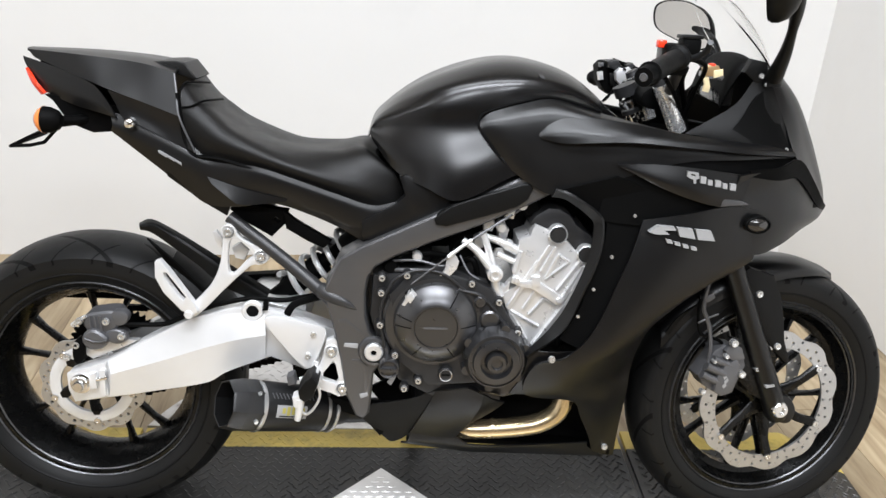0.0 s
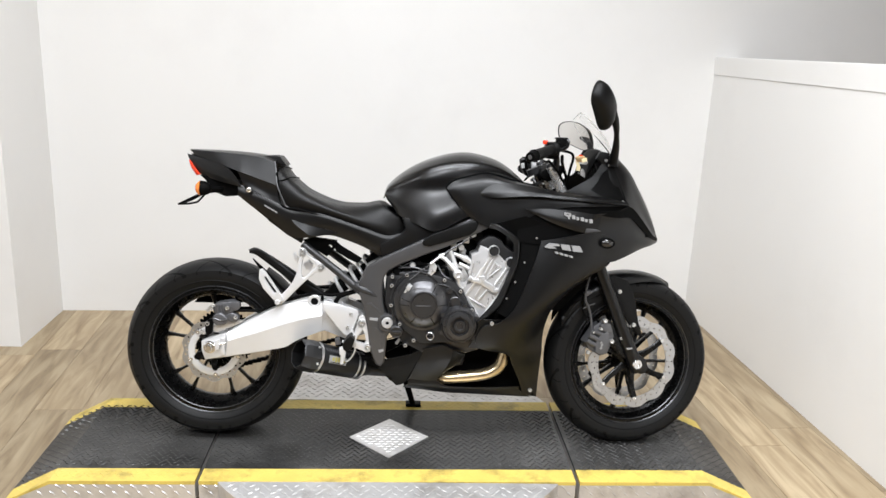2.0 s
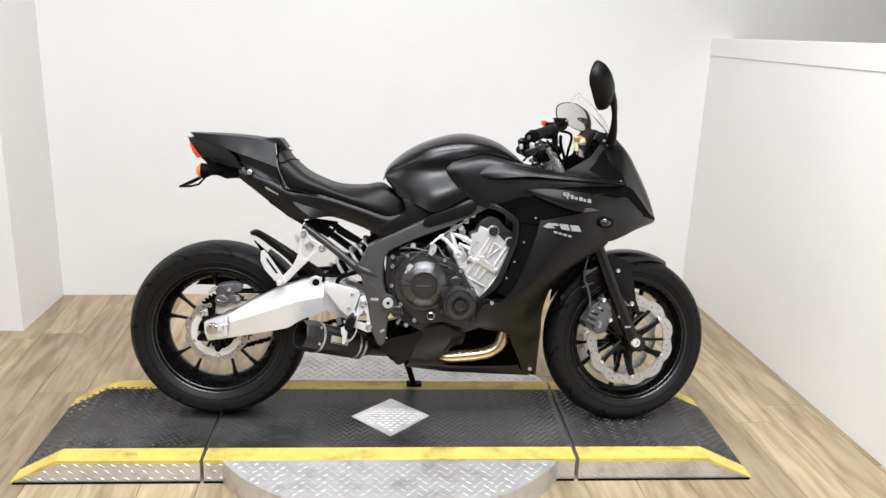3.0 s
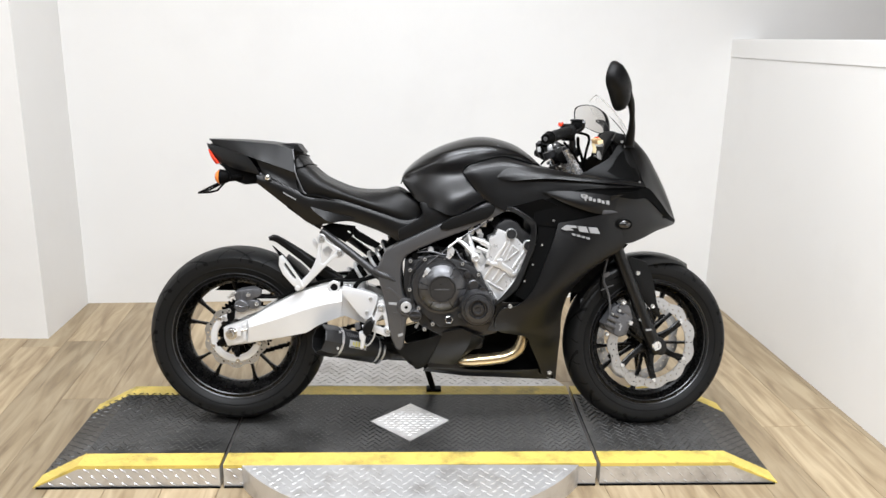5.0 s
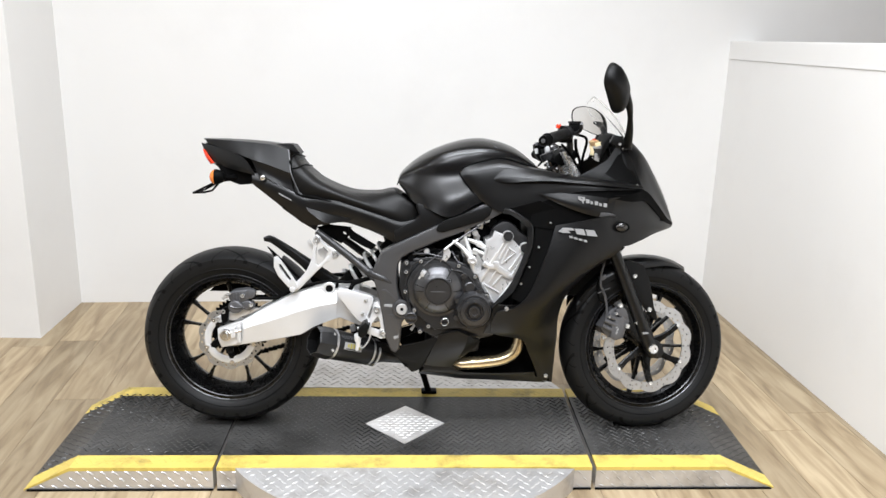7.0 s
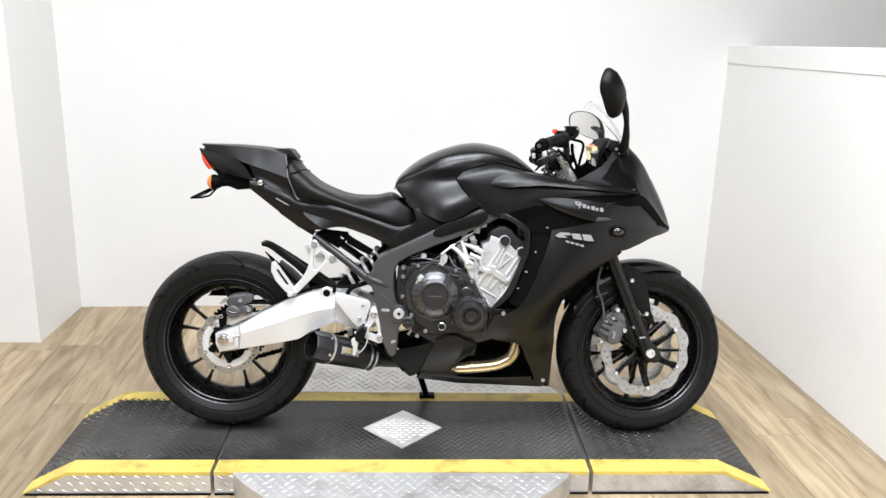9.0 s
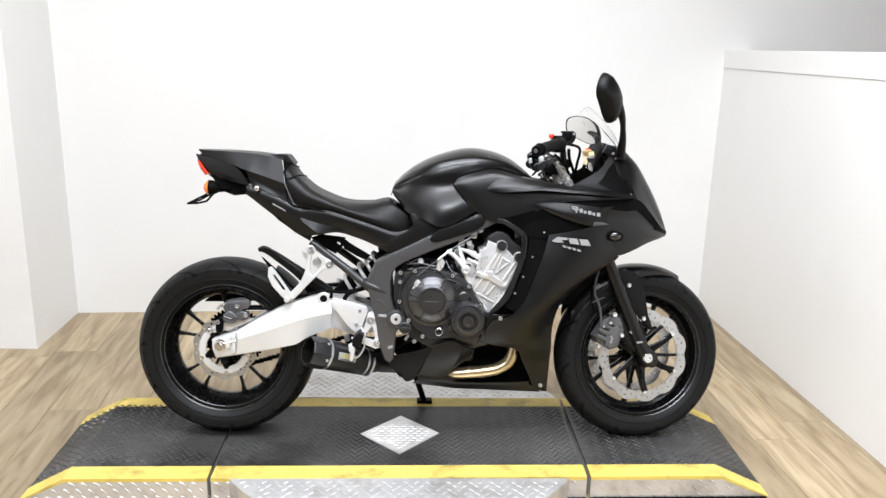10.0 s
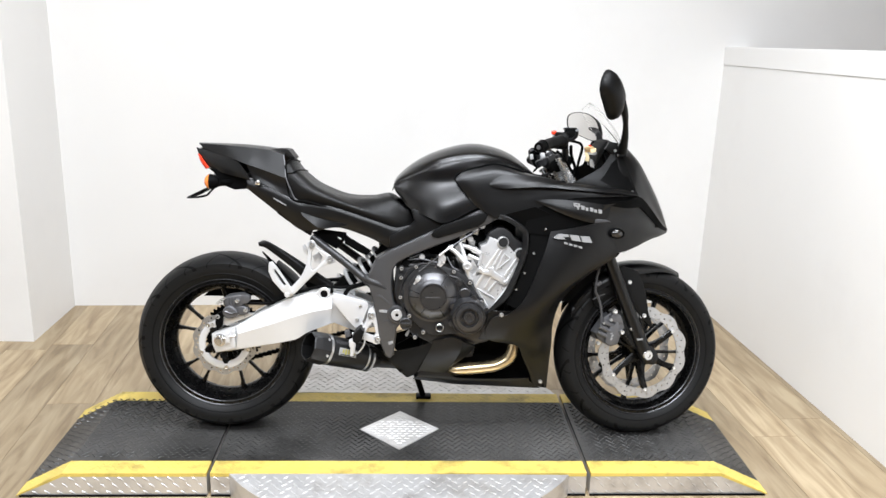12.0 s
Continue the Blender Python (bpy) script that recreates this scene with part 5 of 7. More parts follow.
for k in range(13):
    # pale grey strands draw the sleeve's weave together with its highlight
    f = 0.062 + 0.0080 * k
    part("sleeve_weave_glint", pipe([muff(f, 0.0492, 50), muff(f + 0.002, 0.0496, 57), muff(f + 0.004, 0.0494, 64)], 0.0013, 5), M_GREYMET, muf)
lab = part("muffler_label", muff_patch(0.086, 0.152, 8, 36, 0.0508), M_DECAL, muf, "small yellow and silver printed label")
for k, (d0, d1) in enumerate(((18, 30), (14, 33), (16, 33), (14, 31), (17, 32))):
    part("label_bar", muff_patch(0.134 - 0.0105 * k, 0.141 - 0.0105 * k, d0, d1, 0.0512), M_DECAL_Y, lab)
part("label_bar", muff_patch(0.094, 0.146, 10, 13, 0.0512), M_CARBON, lab)

# belly pan and side stand
for s in (-1, 1):
    part("belly_front", shell([
        [(-0.014, 0.166, 0.349), (-0.030, 0.158, 0.310), (-0.046, 0.146, 0.274), (-0.061, 0.130, 0.236)],
        [(0.018, 0.178, 0.358), (0.004, 0.168, 0.316), (-0.012, 0.154, 0.276), (-0.028, 0.136, 0.234)],
        [(0.048, 0.186, 0.366), (0.040, 0.178, 0.322), (0.022, 0.162, 0.278), (0.004, 0.140, 0.232)],
        [(0.080, 0.190, 0.354), (0.074, 0.184, 0.322), (0.058, 0.168, 0.284), (0.032, 0.142, 0.234)],
    ], 12, 12, 0.004, (s,)), M_PAINT, bike, "satin black belly pan panel")
    part("belly_pocket", shell([
        [(0.079, 0.190, 0.356), (0.098, 0.192, 0.346), (0.122, 0.188, 0.338)],
        [(0.072, 0.183, 0.322), (0.090, 0.176, 0.318), (0.110, 0.168, 0.314)],
        [(0.056, 0.167, 0.284), (0.072, 0.158, 0.285), (0.086, 0.150, 0.286)],
        [(0.030, 0.141, 0.236), (0.038, 0.137, 0.244), (0.044, 0.134, 0.250)],
    ], 12, 12, 0.004, (s,)), M_PLASTIC, bike, "curved belly pan pocket")
    part("belly_rear", shell([
        [(-0.190, 0.128, 0.302), (-0.150, 0.136, 0.300), (-0.059, 0.152, 0.325), (-0.012, 0.162, 0.348)],
        [(-0.158, 0.128, 0.264), (-0.130, 0.132, 0.262), (-0.070, 0.142, 0.280), (-0.032, 0.150, 0.298)],
        [(-0.104, 0.116, 0.208), (-0.092, 0.118, 0.210), (-0.076, 0.122, 0.220), (-0.062, 0.126, 0.236)],
    ], 14, 10, 0.004, (s,)), M_PLASTIC, bike, "black plastic lower cover")
    part("belly_rear_edge", pipe([(-0.150, s * 0.138, 0.302), (-0.059, s * 0.154, 0.327), (-0.014, s * 0.166, 0.351), (0.048, s * 0.188, 0.368)], 0.0018, 6, 16), M_PLASTIC, bike)
    part("belly_blade", shell([
        [(-0.062, 0.130, 0.236), (0.03, 0.141, 0.234), (0.060, 0.138, 0.216), (0.14, 0.130, 0.209), (0.23, 0.120, 0.208), (0.318, 0.112, 0.209)],
        [(-0.066, 0.128, 0.214), (0.03, 0.138, 0.210), (0.060, 0.136, 0.206), (0.14, 0.128, 0.203), (0.23, 0.118, 0.200), (0.318, 0.108, 0.198)],
        [(-0.080, 0.108, 0.200), (0.03, 0.116, 0.190), (0.06, 0.116, 0.186), (0.14, 0.112, 0.182), (0.25, 0.106, 0.176), (0.36, 0.096, 0.169)],
    ], 24, 8, 0.004, (s,)), M_PAINT, bike, "black belly pan blade")
    part("fairing_tongue", shell([
        [(0.160, 0.222, 0.466), (0.150, 0.218, 0.415), (0.128, 0.204, 0.366)],
        [(0.200, 0.230, 0.466), (0.195, 0.222, 0.415), (0.190, 0.198, 0.362)],
        [(0.262, 0.222, 0.466), (0.262, 0.212, 0.415), (0.268, 0.178, 0.358)],
    ], 10, 10, 0.004, (s,)), M_PAINT, bike)
part("belly_inner", plate([(-0.15, 0.30), (-0.07, 0.198), (0.375, 0.172), (0.385, 0.46), (0.30, 0.46), (0.16, 0.40), (0.06, 0.37), (-0.02, 0.37)], -0.055, -0.045, 0.0), M_INNER, bike)
part("belly_floor", plate([(-0.06, 0.203), (0.29, 0.183), (0.372, 0.173), (0.372, 0.183), (0.29, 0.193), (-0.04, 0.213)], -0.096, 0.096, 0.0), M_INNER, bike)
part("lower_bolt", lathe([(0.0, -0.132), (0.008, -0.132), (0.008, -0.12)], (-0.118, 0, 0.296), 12), M_INNER, bike)
part("lower_bracket", plate([(-0.265, 0.32), (-0.163, 0.299), (-0.089, 0.293), (-0.092, 0.262), (-0.124, 0.224), (-0.157, 0.263), (-0.212, 0.283), (-0.26, 0.297)], -0.105, -0.125, 0.003), M_INNER, bike, "black bracket below the frame")
stand = part("side_stand", pipe([(-0.10, 0.10, 0.30), (-0.07, 0.155, 0.16), (-0.035, 0.215, 0.034)], [0.012, 0.011, 0.011], 12, 10), M_INNER, bike, "black side stand")
part("stand_foot", box(-0.062, -0.005, 0.195, 0.245, 0.028, 0.040, 0.004), M_INNER, stand)

# ---- bodywork ----
part("fuel_tank", over([
    [(-0.150, 0.100, 0.836), (-0.104, 0.134, 0.786), (-0.05, 0.164, 0.764), (0.012, 0.178, 0.744), (0.11, 0.174, 0.792), (0.22, 0.146, 0.830), (0.328, 0.060, 0.872)],
    [(-0.156, 0.100, 0.850), (-0.112, 0.130, 0.822), (-0.04, 0.156, 0.808), (0.02, 0.173, 0.800), (0.11, 0.170, 0.836), (0.22, 0.148, 0.866), (0.332, 0.060, 0.878)],
    [(-0.155, 0.094, 0.864), (-0.108, 0.119, 0.867), (-0.04, 0.139, 0.874), (0.03, 0.151, 0.876), (0.11, 0.154, 0.892), (0.22, 0.140, 0.900), (0.334, 0.056, 0.882)],
    [(-0.158, 0.086, 0.850), (-0.146, 0.094, 0.874), (-0.104, 0.113, 0.892), (-0.04, 0.138, 0.910), (0.035, 0.150, 0.920), (0.11, 0.149, 0.930), (0.22, 0.122, 0.922), (0.335, 0.050, 0.885)],
    [(-0.160, 0.074, 0.845), (-0.146, 0.080, 0.879), (-0.100, 0.097, 0.908), (-0.03, 0.131, 0.935), (0.05, 0.145, 0.951), (0.125, 0.143, 0.956), (0.225, 0.116, 0.940), (0.335, 0.046, 0.887)],
    [(-0.162, 0.056, 0.840), (-0.148, 0.062, 0.878), (-0.094, 0.086, 0.918), (-0.022, 0.118, 0.950), (0.06, 0.130, 0.969), (0.135, 0.128, 0.971), (0.23, 0.102, 0.951), (0.336, 0.042, 0.888)],
    [(-0.164, 0.030, 0.836), (-0.149, 0.034, 0.878), (-0.085, 0.050, 0.933), (-0.01, 0.070, 0.970), (0.07, 0.078, 0.991), (0.14, 0.076, 0.991), (0.235, 0.060, 0.963), (0.336, 0.025, 0.889)],
    [(-0.164, 0.0, 0.835), (-0.149, 0.0, 0.878), (-0.082, 0.0, 0.936), (0.0, 0.0, 0.974), (0.08, 0.0, 0.997), (0.15, 0.0, 0.996), (0.24, 0.0, 0.966), (0.337, 0.0, 0.889)],
], 44, 40, 0.003), M_TANK, bike, "satin black fuel tank")
# plain badge marks on the tank's shoulder
for k in range(7):
    x = 0.155 + 0.0125 * k
    part("tank_badge_bar", plate([(x, 0.976 - 0.55 * (x - 0.155)), (x + 0.008, 0.973 - 0.55 * (x - 0.155)), (x + 0.011, 0.966 - 0.55 * (x - 0.155)), (x + 0.003, 0.969 - 0.55 * (x - 0.155))], -0.118 + 0.28 * (x - 0.155), -0.1215 + 0.28 * (x - 0.155), 0.0), M_GREYMET, bike)

part("rider_seat", over([
    [(-0.486, 0.106, 0.806), (-0.43, 0.118, 0.796), (-0.28, 0.132, 0.757), (-0.16, 0.122, 0.712), (-0.108, 0.112, 0.712), (-0.088, 0.106, 0.735)],
    [(-0.500, 0.108, 0.850), (-0.42, 0.128, 0.825), (-0.28, 0.142, 0.782), (-0.17, 0.130, 0.752), (-0.122, 0.116, 0.752), (-0.098, 0.110, 0.760)],
    [(-0.507, 0.106, 0.892), (-0.46, 0.110, 0.868), (-0.42, 0.112, 0.848), (-0.30, 0.122, 0.802), (-0.20, 0.116, 0.791), (-0.150, 0.110, 0.799), (-0.112, 0.108, 0.784)],
    [(-0.505, 0.090, 0.930), (-0.475, 0.088, 0.897), (-0.445, 0.088, 0.874), (-0.41, 0.086, 0.848), (-0.31, 0.090, 0.812), (-0.21, 0.088, 0.810), (-0.165, 0.086, 0.818), (-0.132, 0.088, 0.798)],
    [(-0.495, 0.050, 0.935), (-0.471, 0.048, 0.903), (-0.446, 0.046, 0.874), (-0.411, 0.046, 0.849), (-0.32, 0.050, 0.816), (-0.23, 0.048, 0.812), (-0.176, 0.046, 0.822), (-0.145, 0.048, 0.803)],
    [(-0.490, 0.0, 0.936), (-0.471, 0.0, 0.905), (-0.447, 0.0, 0.876), (-0.412, 0.0, 0.851), (-0.334, 0.0, 0.817), (-0.24, 0.0, 0.811), (-0.178, 0.0, 0.824), (-0.148, 0.0, 0.804)],
], 44, 24, 0.006), M_SEAT, bike, "black vinyl rider seat with two cross seams")
part("seat_piping", pipe([(-0.512, -0.108, 0.915), (-0.492, -0.113, 0.808), (-0.43, -0.127, 0.797), (-0.28, -0.143, 0.756), (-0.16, -0.132, 0.710), (-0.108, -0.120, 0.708), (-0.086, -0.110, 0.733)], 0.0038, 8, 40), M_INNER, bike)
part("seat_seam", pipe([(-0.509, -0.104, 0.918), (-0.499, -0.088, 0.932), (-0.484, -0.05, 0.930), (-0.476, 0, 0.925)], 0.0022, 6, 24), M_INNER, bike)
part("seat_seam", pipe([(-0.506, -0.108, 0.888), (-0.488, -0.107, 0.891), (-0.470, -0.092, 0.899), (-0.455, -0.05, 0.898), (-0.451, 0, 0.894)], 0.0022, 6, 24), M_INNER, bike)
part("pillion_pad", plate([(-0.622, 0.957), (-0.600, 0.964), (-0.525, 0.969), (-0.508, 0.966), (-0.486, 0.938), (-0.492, 0.934), (-0.520, 0.943), (-0.560, 0.946)], 0.046, -0.062, 0.010, seg=3), M_SEAT, bike, "small black pillion pad")
part("seat_base", plate([(-0.47, 0.80), (-0.30, 0.77), (-0.17, 0.735), (-0.12, 0.74), (-0.10, 0.71), (-0.16, 0.695), (-0.25, 0.708), (-0.33, 0.725), (-0.45, 0.76)], -0.112, 0.112, 0.0), M_INNER, bike)

# tail
TAIL_EDGE = [(-0.807, 0.030, 0.978), (-0.687, 0.066, 0.973), (-0.579, 0.085, 0.964), (-0.519, 0.092, 0.949)]
TAIL_CREASE = [(-0.794, 0.034, 0.963), (-0.686, 0.080, 0.930), (-0.634, 0.100, 0.914), (-0.578, 0.106, 0.896), (-0.510, 0.115, 0.873)]
part("tail_top", over([TAIL_EDGE, [(-0.811, 0.015, 0.980), (-0.688, 0.035, 0.978), (-0.579, 0.045, 0.970), (-0.519, 0.050, 0.957)], [(-0.813, 0.0, 0.980), (-0.688, 0.0, 0.979), (-0.579, 0.0, 0.971), (-0.519, 0.0, 0.958)]], 24, 10, 0.004), M_PAINT, bike, "satin black tail cowl")
for s in (-1, 1):
    part("tail_panel", shell([TAIL_EDGE, TAIL_CREASE], 26, 6, 0.004, (s,)), M_PAINT, bike, "flat satin black tail panel")
    part("tail_lower_panel", shell([[(-0.640, 0.0985, 0.914), (-0.578, 0.1055, 0.896), (-0.510, 0.1145, 0.873)], [(-0.628, 0.098, 0.890), (-0.560, 0.102, 0.862), (-0.497, 0.112, 0.840)], [(-0.618, 0.099, 0.866), (-0.608, 0.101, 0.863), (-0.528, 0.110, 0.825), (-0.480, 0.119, 0.807)]], 18, 8, 0.004, (s,)), M_PAINT, bike, "satin black lower tail panel")
    part("tail_side", shell([[(-0.818, 0.028, 0.965), (-0.743, 0.058, 0.947), (-0.674, 0.083, 0.923), (-0.650, 0.092, 0.900), (-0.628, 0.098, 0.865)], [(-0.812, 0.034, 0.952), (-0.755, 0.060, 0.920), (-0.69, 0.082, 0.900), (-0.655, 0.092, 0.884), (-0.629, 0.098, 0.8645)], [(-0.807, 0.034, 0.941), (-0.779, 0.045, 0.906), (-0.714, 0.070, 0.881), (-0.66, 0.088, 0.870), (-0.630, 0.097, 0.864)]], 18, 10, 0.004, (s,)), M_PAINT, bike, "satin black tail underside panel")
part("tail_trim", pipe([(-0.519, -0.095, 0.949), (-0.513, -0.107, 0.912), (-0.508, -0.117, 0.873), (-0.480, -0.121, 0.807)], 0.0020, 6, 16), M_FRAME, bike)
part("under_tail", plate([(-0.770, 0.897), (-0.70, 0.890), (-0.62, 0.875), (-0.60, 0.85), (-0.645, 0.832), (-0.685, 0.828), (-0.73, 0.845), (-0.755, 0.885)], -0.06, 0.06, 0.006), M_INNER, bike)
part("tail_light", over([[(-0.801, 0.046, 0.936), (-0.788, 0.054, 0.916), (-0.775, 0.052, 0.897)], [(-0.811, 0.038, 0.942), (-0.800, 0.044, 0.917), (-0.785, 0.042, 0.894)], [(-0.816, 0.0, 0.944), (-0.806, 0.0, 0.915), (-0.788, 0.0, 0.892)]], 10, 8, 0.006), M_RED, bike, "red tail light lens")
for s in (-1, 1):
    ind = part("turn_signal", lathe([(0.0, 0.020), (0.010, 0.020), (0.018, 0.014), (0.024, 0.0), (0.025, -0.012), (0.0, -0.012)], (-0.745, s * 0.105, 0.856), 24, axis="x"), M_INNER, bike, "round black rear turn signal")
    part("signal_lens", lathe([(0.0, -0.030), (0.012, -0.027), (0.021, -0.020), (0.0255, -0.012), (0.0, -0.011)], (-0.745, s * 0.105, 0.856), 24, axis="x"), M_AMBER, ind, "amber lens")
    part("signal_stem", pipe([(-0.735, s * 0.09, 0.853), (-0.70, s * 0.055, 0.853), (-0.68, s * 0.03, 0.86)], [0.010, 0.009, 0.012], 10, 8), M_INNER, ind)
part("plate_bracket", pipe([(-0.835, -0.075, 0.800), (-0.800, -0.075, 0.818), (-0.760, -0.065, 0.838), (-0.70, -0.04, 0.845)], 0.0035, 8), M_INNER, bike, "black number plate bracket")
part("plate_bracket", pipe([(-0.835, -0.075, 0.800), (-0.800, -0.075, 0.802), (-0.775, -0.07, 0.808), (-0.755, -0.06, 0.832)], 0.0035, 8), M_INNER, bike)
part("plate_bracket", pipe([(-0.835, -0.078, 0.800), (-0.835, 0.078, 0.800), (-0.765, 0.065, 0.838)], 0.0035, 8), M_INNER, bike)

# seat-side panels
for s in (-1, 1):
    part("side_panel", shell([
        [(-0.642, 0.086, 0.871), (-0.59, 0.09, 0.865), (-0.532, 0.098, 0.84), (-0.484, 0.108, 0.814), (-0.451, 0.121, 0.792), (-0.369, 0.137, 0.788), (-0.295, 0.144, 0.768), (-0.211, 0.147, 0.741), (-0.147, 0.144, 0.722), (-0.103, 0.14, 0.73)],
        [(-0.638, 0.094, 0.855), (-0.589, 0.101, 0.843), (-0.529, 0.111, 0.819), (-0.482, 0.119, 0.796), (-0.449, 0.125, 0.782), (-0.369, 0.141, 0.776), (-0.295, 0.148, 0.756), (-0.211, 0.151, 0.729), (-0.149, 0.148, 0.709), (-0.102, 0.144, 0.716)],
        [(-0.638, 0.095, 0.847), (-0.594, 0.102, 0.826), (-0.539, 0.11, 0.795), (-0.49, 0.118, 0.766), (-0.454, 0.123, 0.749), (-0.38, 0.137, 0.745), (-0.311, 0.144, 0.736), (-0.24, 0.148, 0.709), (-0.178, 0.149, 0.683), (-0.114, 0.146, 0.688)],
        [(-0.643, 0.088, 0.837), (-0.603, 0.092, 0.807), (-0.552, 0.096, 0.768), (-0.504, 0.101, 0.732), (-0.464, 0.106, 0.705), (-0.406, 0.118, 0.705), (-0.335, 0.129, 0.716), (-0.267, 0.135, 0.698), (-0.209, 0.14, 0.675), (-0.154, 0.143, 0.644)],
    ], 48, 16, 0.004, (s,)), M_PAINT, bike, "satin black seat side panel")
    part("panel_facet", shell([[(-0.459, 0.126, 0.764), (-0.418, 0.133, 0.752), (-0.364, 0.141, 0.739), (-0.306, 0.142, 0.729)], [(-0.45, 0.132, 0.751), (-0.418, 0.141, 0.728), (-0.395, 0.143, 0.715), (-0.312, 0.142, 0.723)]], 12, 5, 0.003, (s,)), M_PAINT, bike)
    part("tank_side_panel", plate([(-0.168, 0.693), (-0.103, 0.728), (-0.087, 0.745), (-0.098, 0.779), (-0.089, 0.784), (-0.042, 0.77), (0.014, 0.752), (0.056, 0.752), (0.002, 0.724), (-0.061, 0.694), (-0.143, 0.649), (-0.167, 0.661)], s * 0.128, s * 0.152, 0.004), M_PAINT, bike, "satin black panel below the tank")
    part("tail_skirt", shell([[(-0.54, 0.100, 0.765), (-0.48, 0.108, 0.735), (-0.42, 0.112, 0.705)], [(-0.54, 0.098, 0.756), (-0.47, 0.104, 0.708), (-0.428, 0.108, 0.684)]], 8, 5, 0.004, (s,)), M_PLASTIC, bike)
part("inner_guard", plate([(-0.427, 0.693), (-0.389, 0.703), (-0.313, 0.694), (-0.318, 0.668), (-0.346, 0.639), (-0.373, 0.655), (-0.400, 0.669)], -0.07, -0.09, 0.004, [[(-0.338, 0.680), (-0.328, 0.674), (-0.332, 0.668), (-0.342, 0.675)]]), M_INNER, bike)
part("guard_bar", plate([(-0.322, 0.697), (-0.301, 0.679), (-0.257, 0.653), (-0.228, 0.636), (-0.244, 0.621), (-0.274, 0.634), (-0.317, 0.659)], -0.085, -0.10, 0.004), M_INNER, bike)
part("battery_tray", box(-0.46, -0.14, -0.085, 0.085, 0.715, 0.80, 0.02), M_INNER, bike)
part("lock_bolt", lathe([(0.0, -0.121), (0.005, -0.121), (0.008, -0.119), (0.0105, -0.115), (0.0105, -0.09)], (-0.600, 0, 0.856), 20), M_CHROME, bike, "bright tail bolt")
MARK = [(-0.549, 0.808), (-0.507, 0.786)]
for k in range(9):
    f = k / 9
    x, z = MARK[0][0] + (MARK[1][0] - MARK[0][0]) * f, MARK[0][1] + (MARK[1][1] - MARK[0][1]) * f
    part("panel_mark", plate([(x, z), (x + 0.0038, z - 0.0016), (x + 0.0046, z - 0.0052 - 0.001 * (k % 3)), (x + 0.001, z - 0.0040)], -0.105, -0.1192, 0.0), M_DECAL, bike)

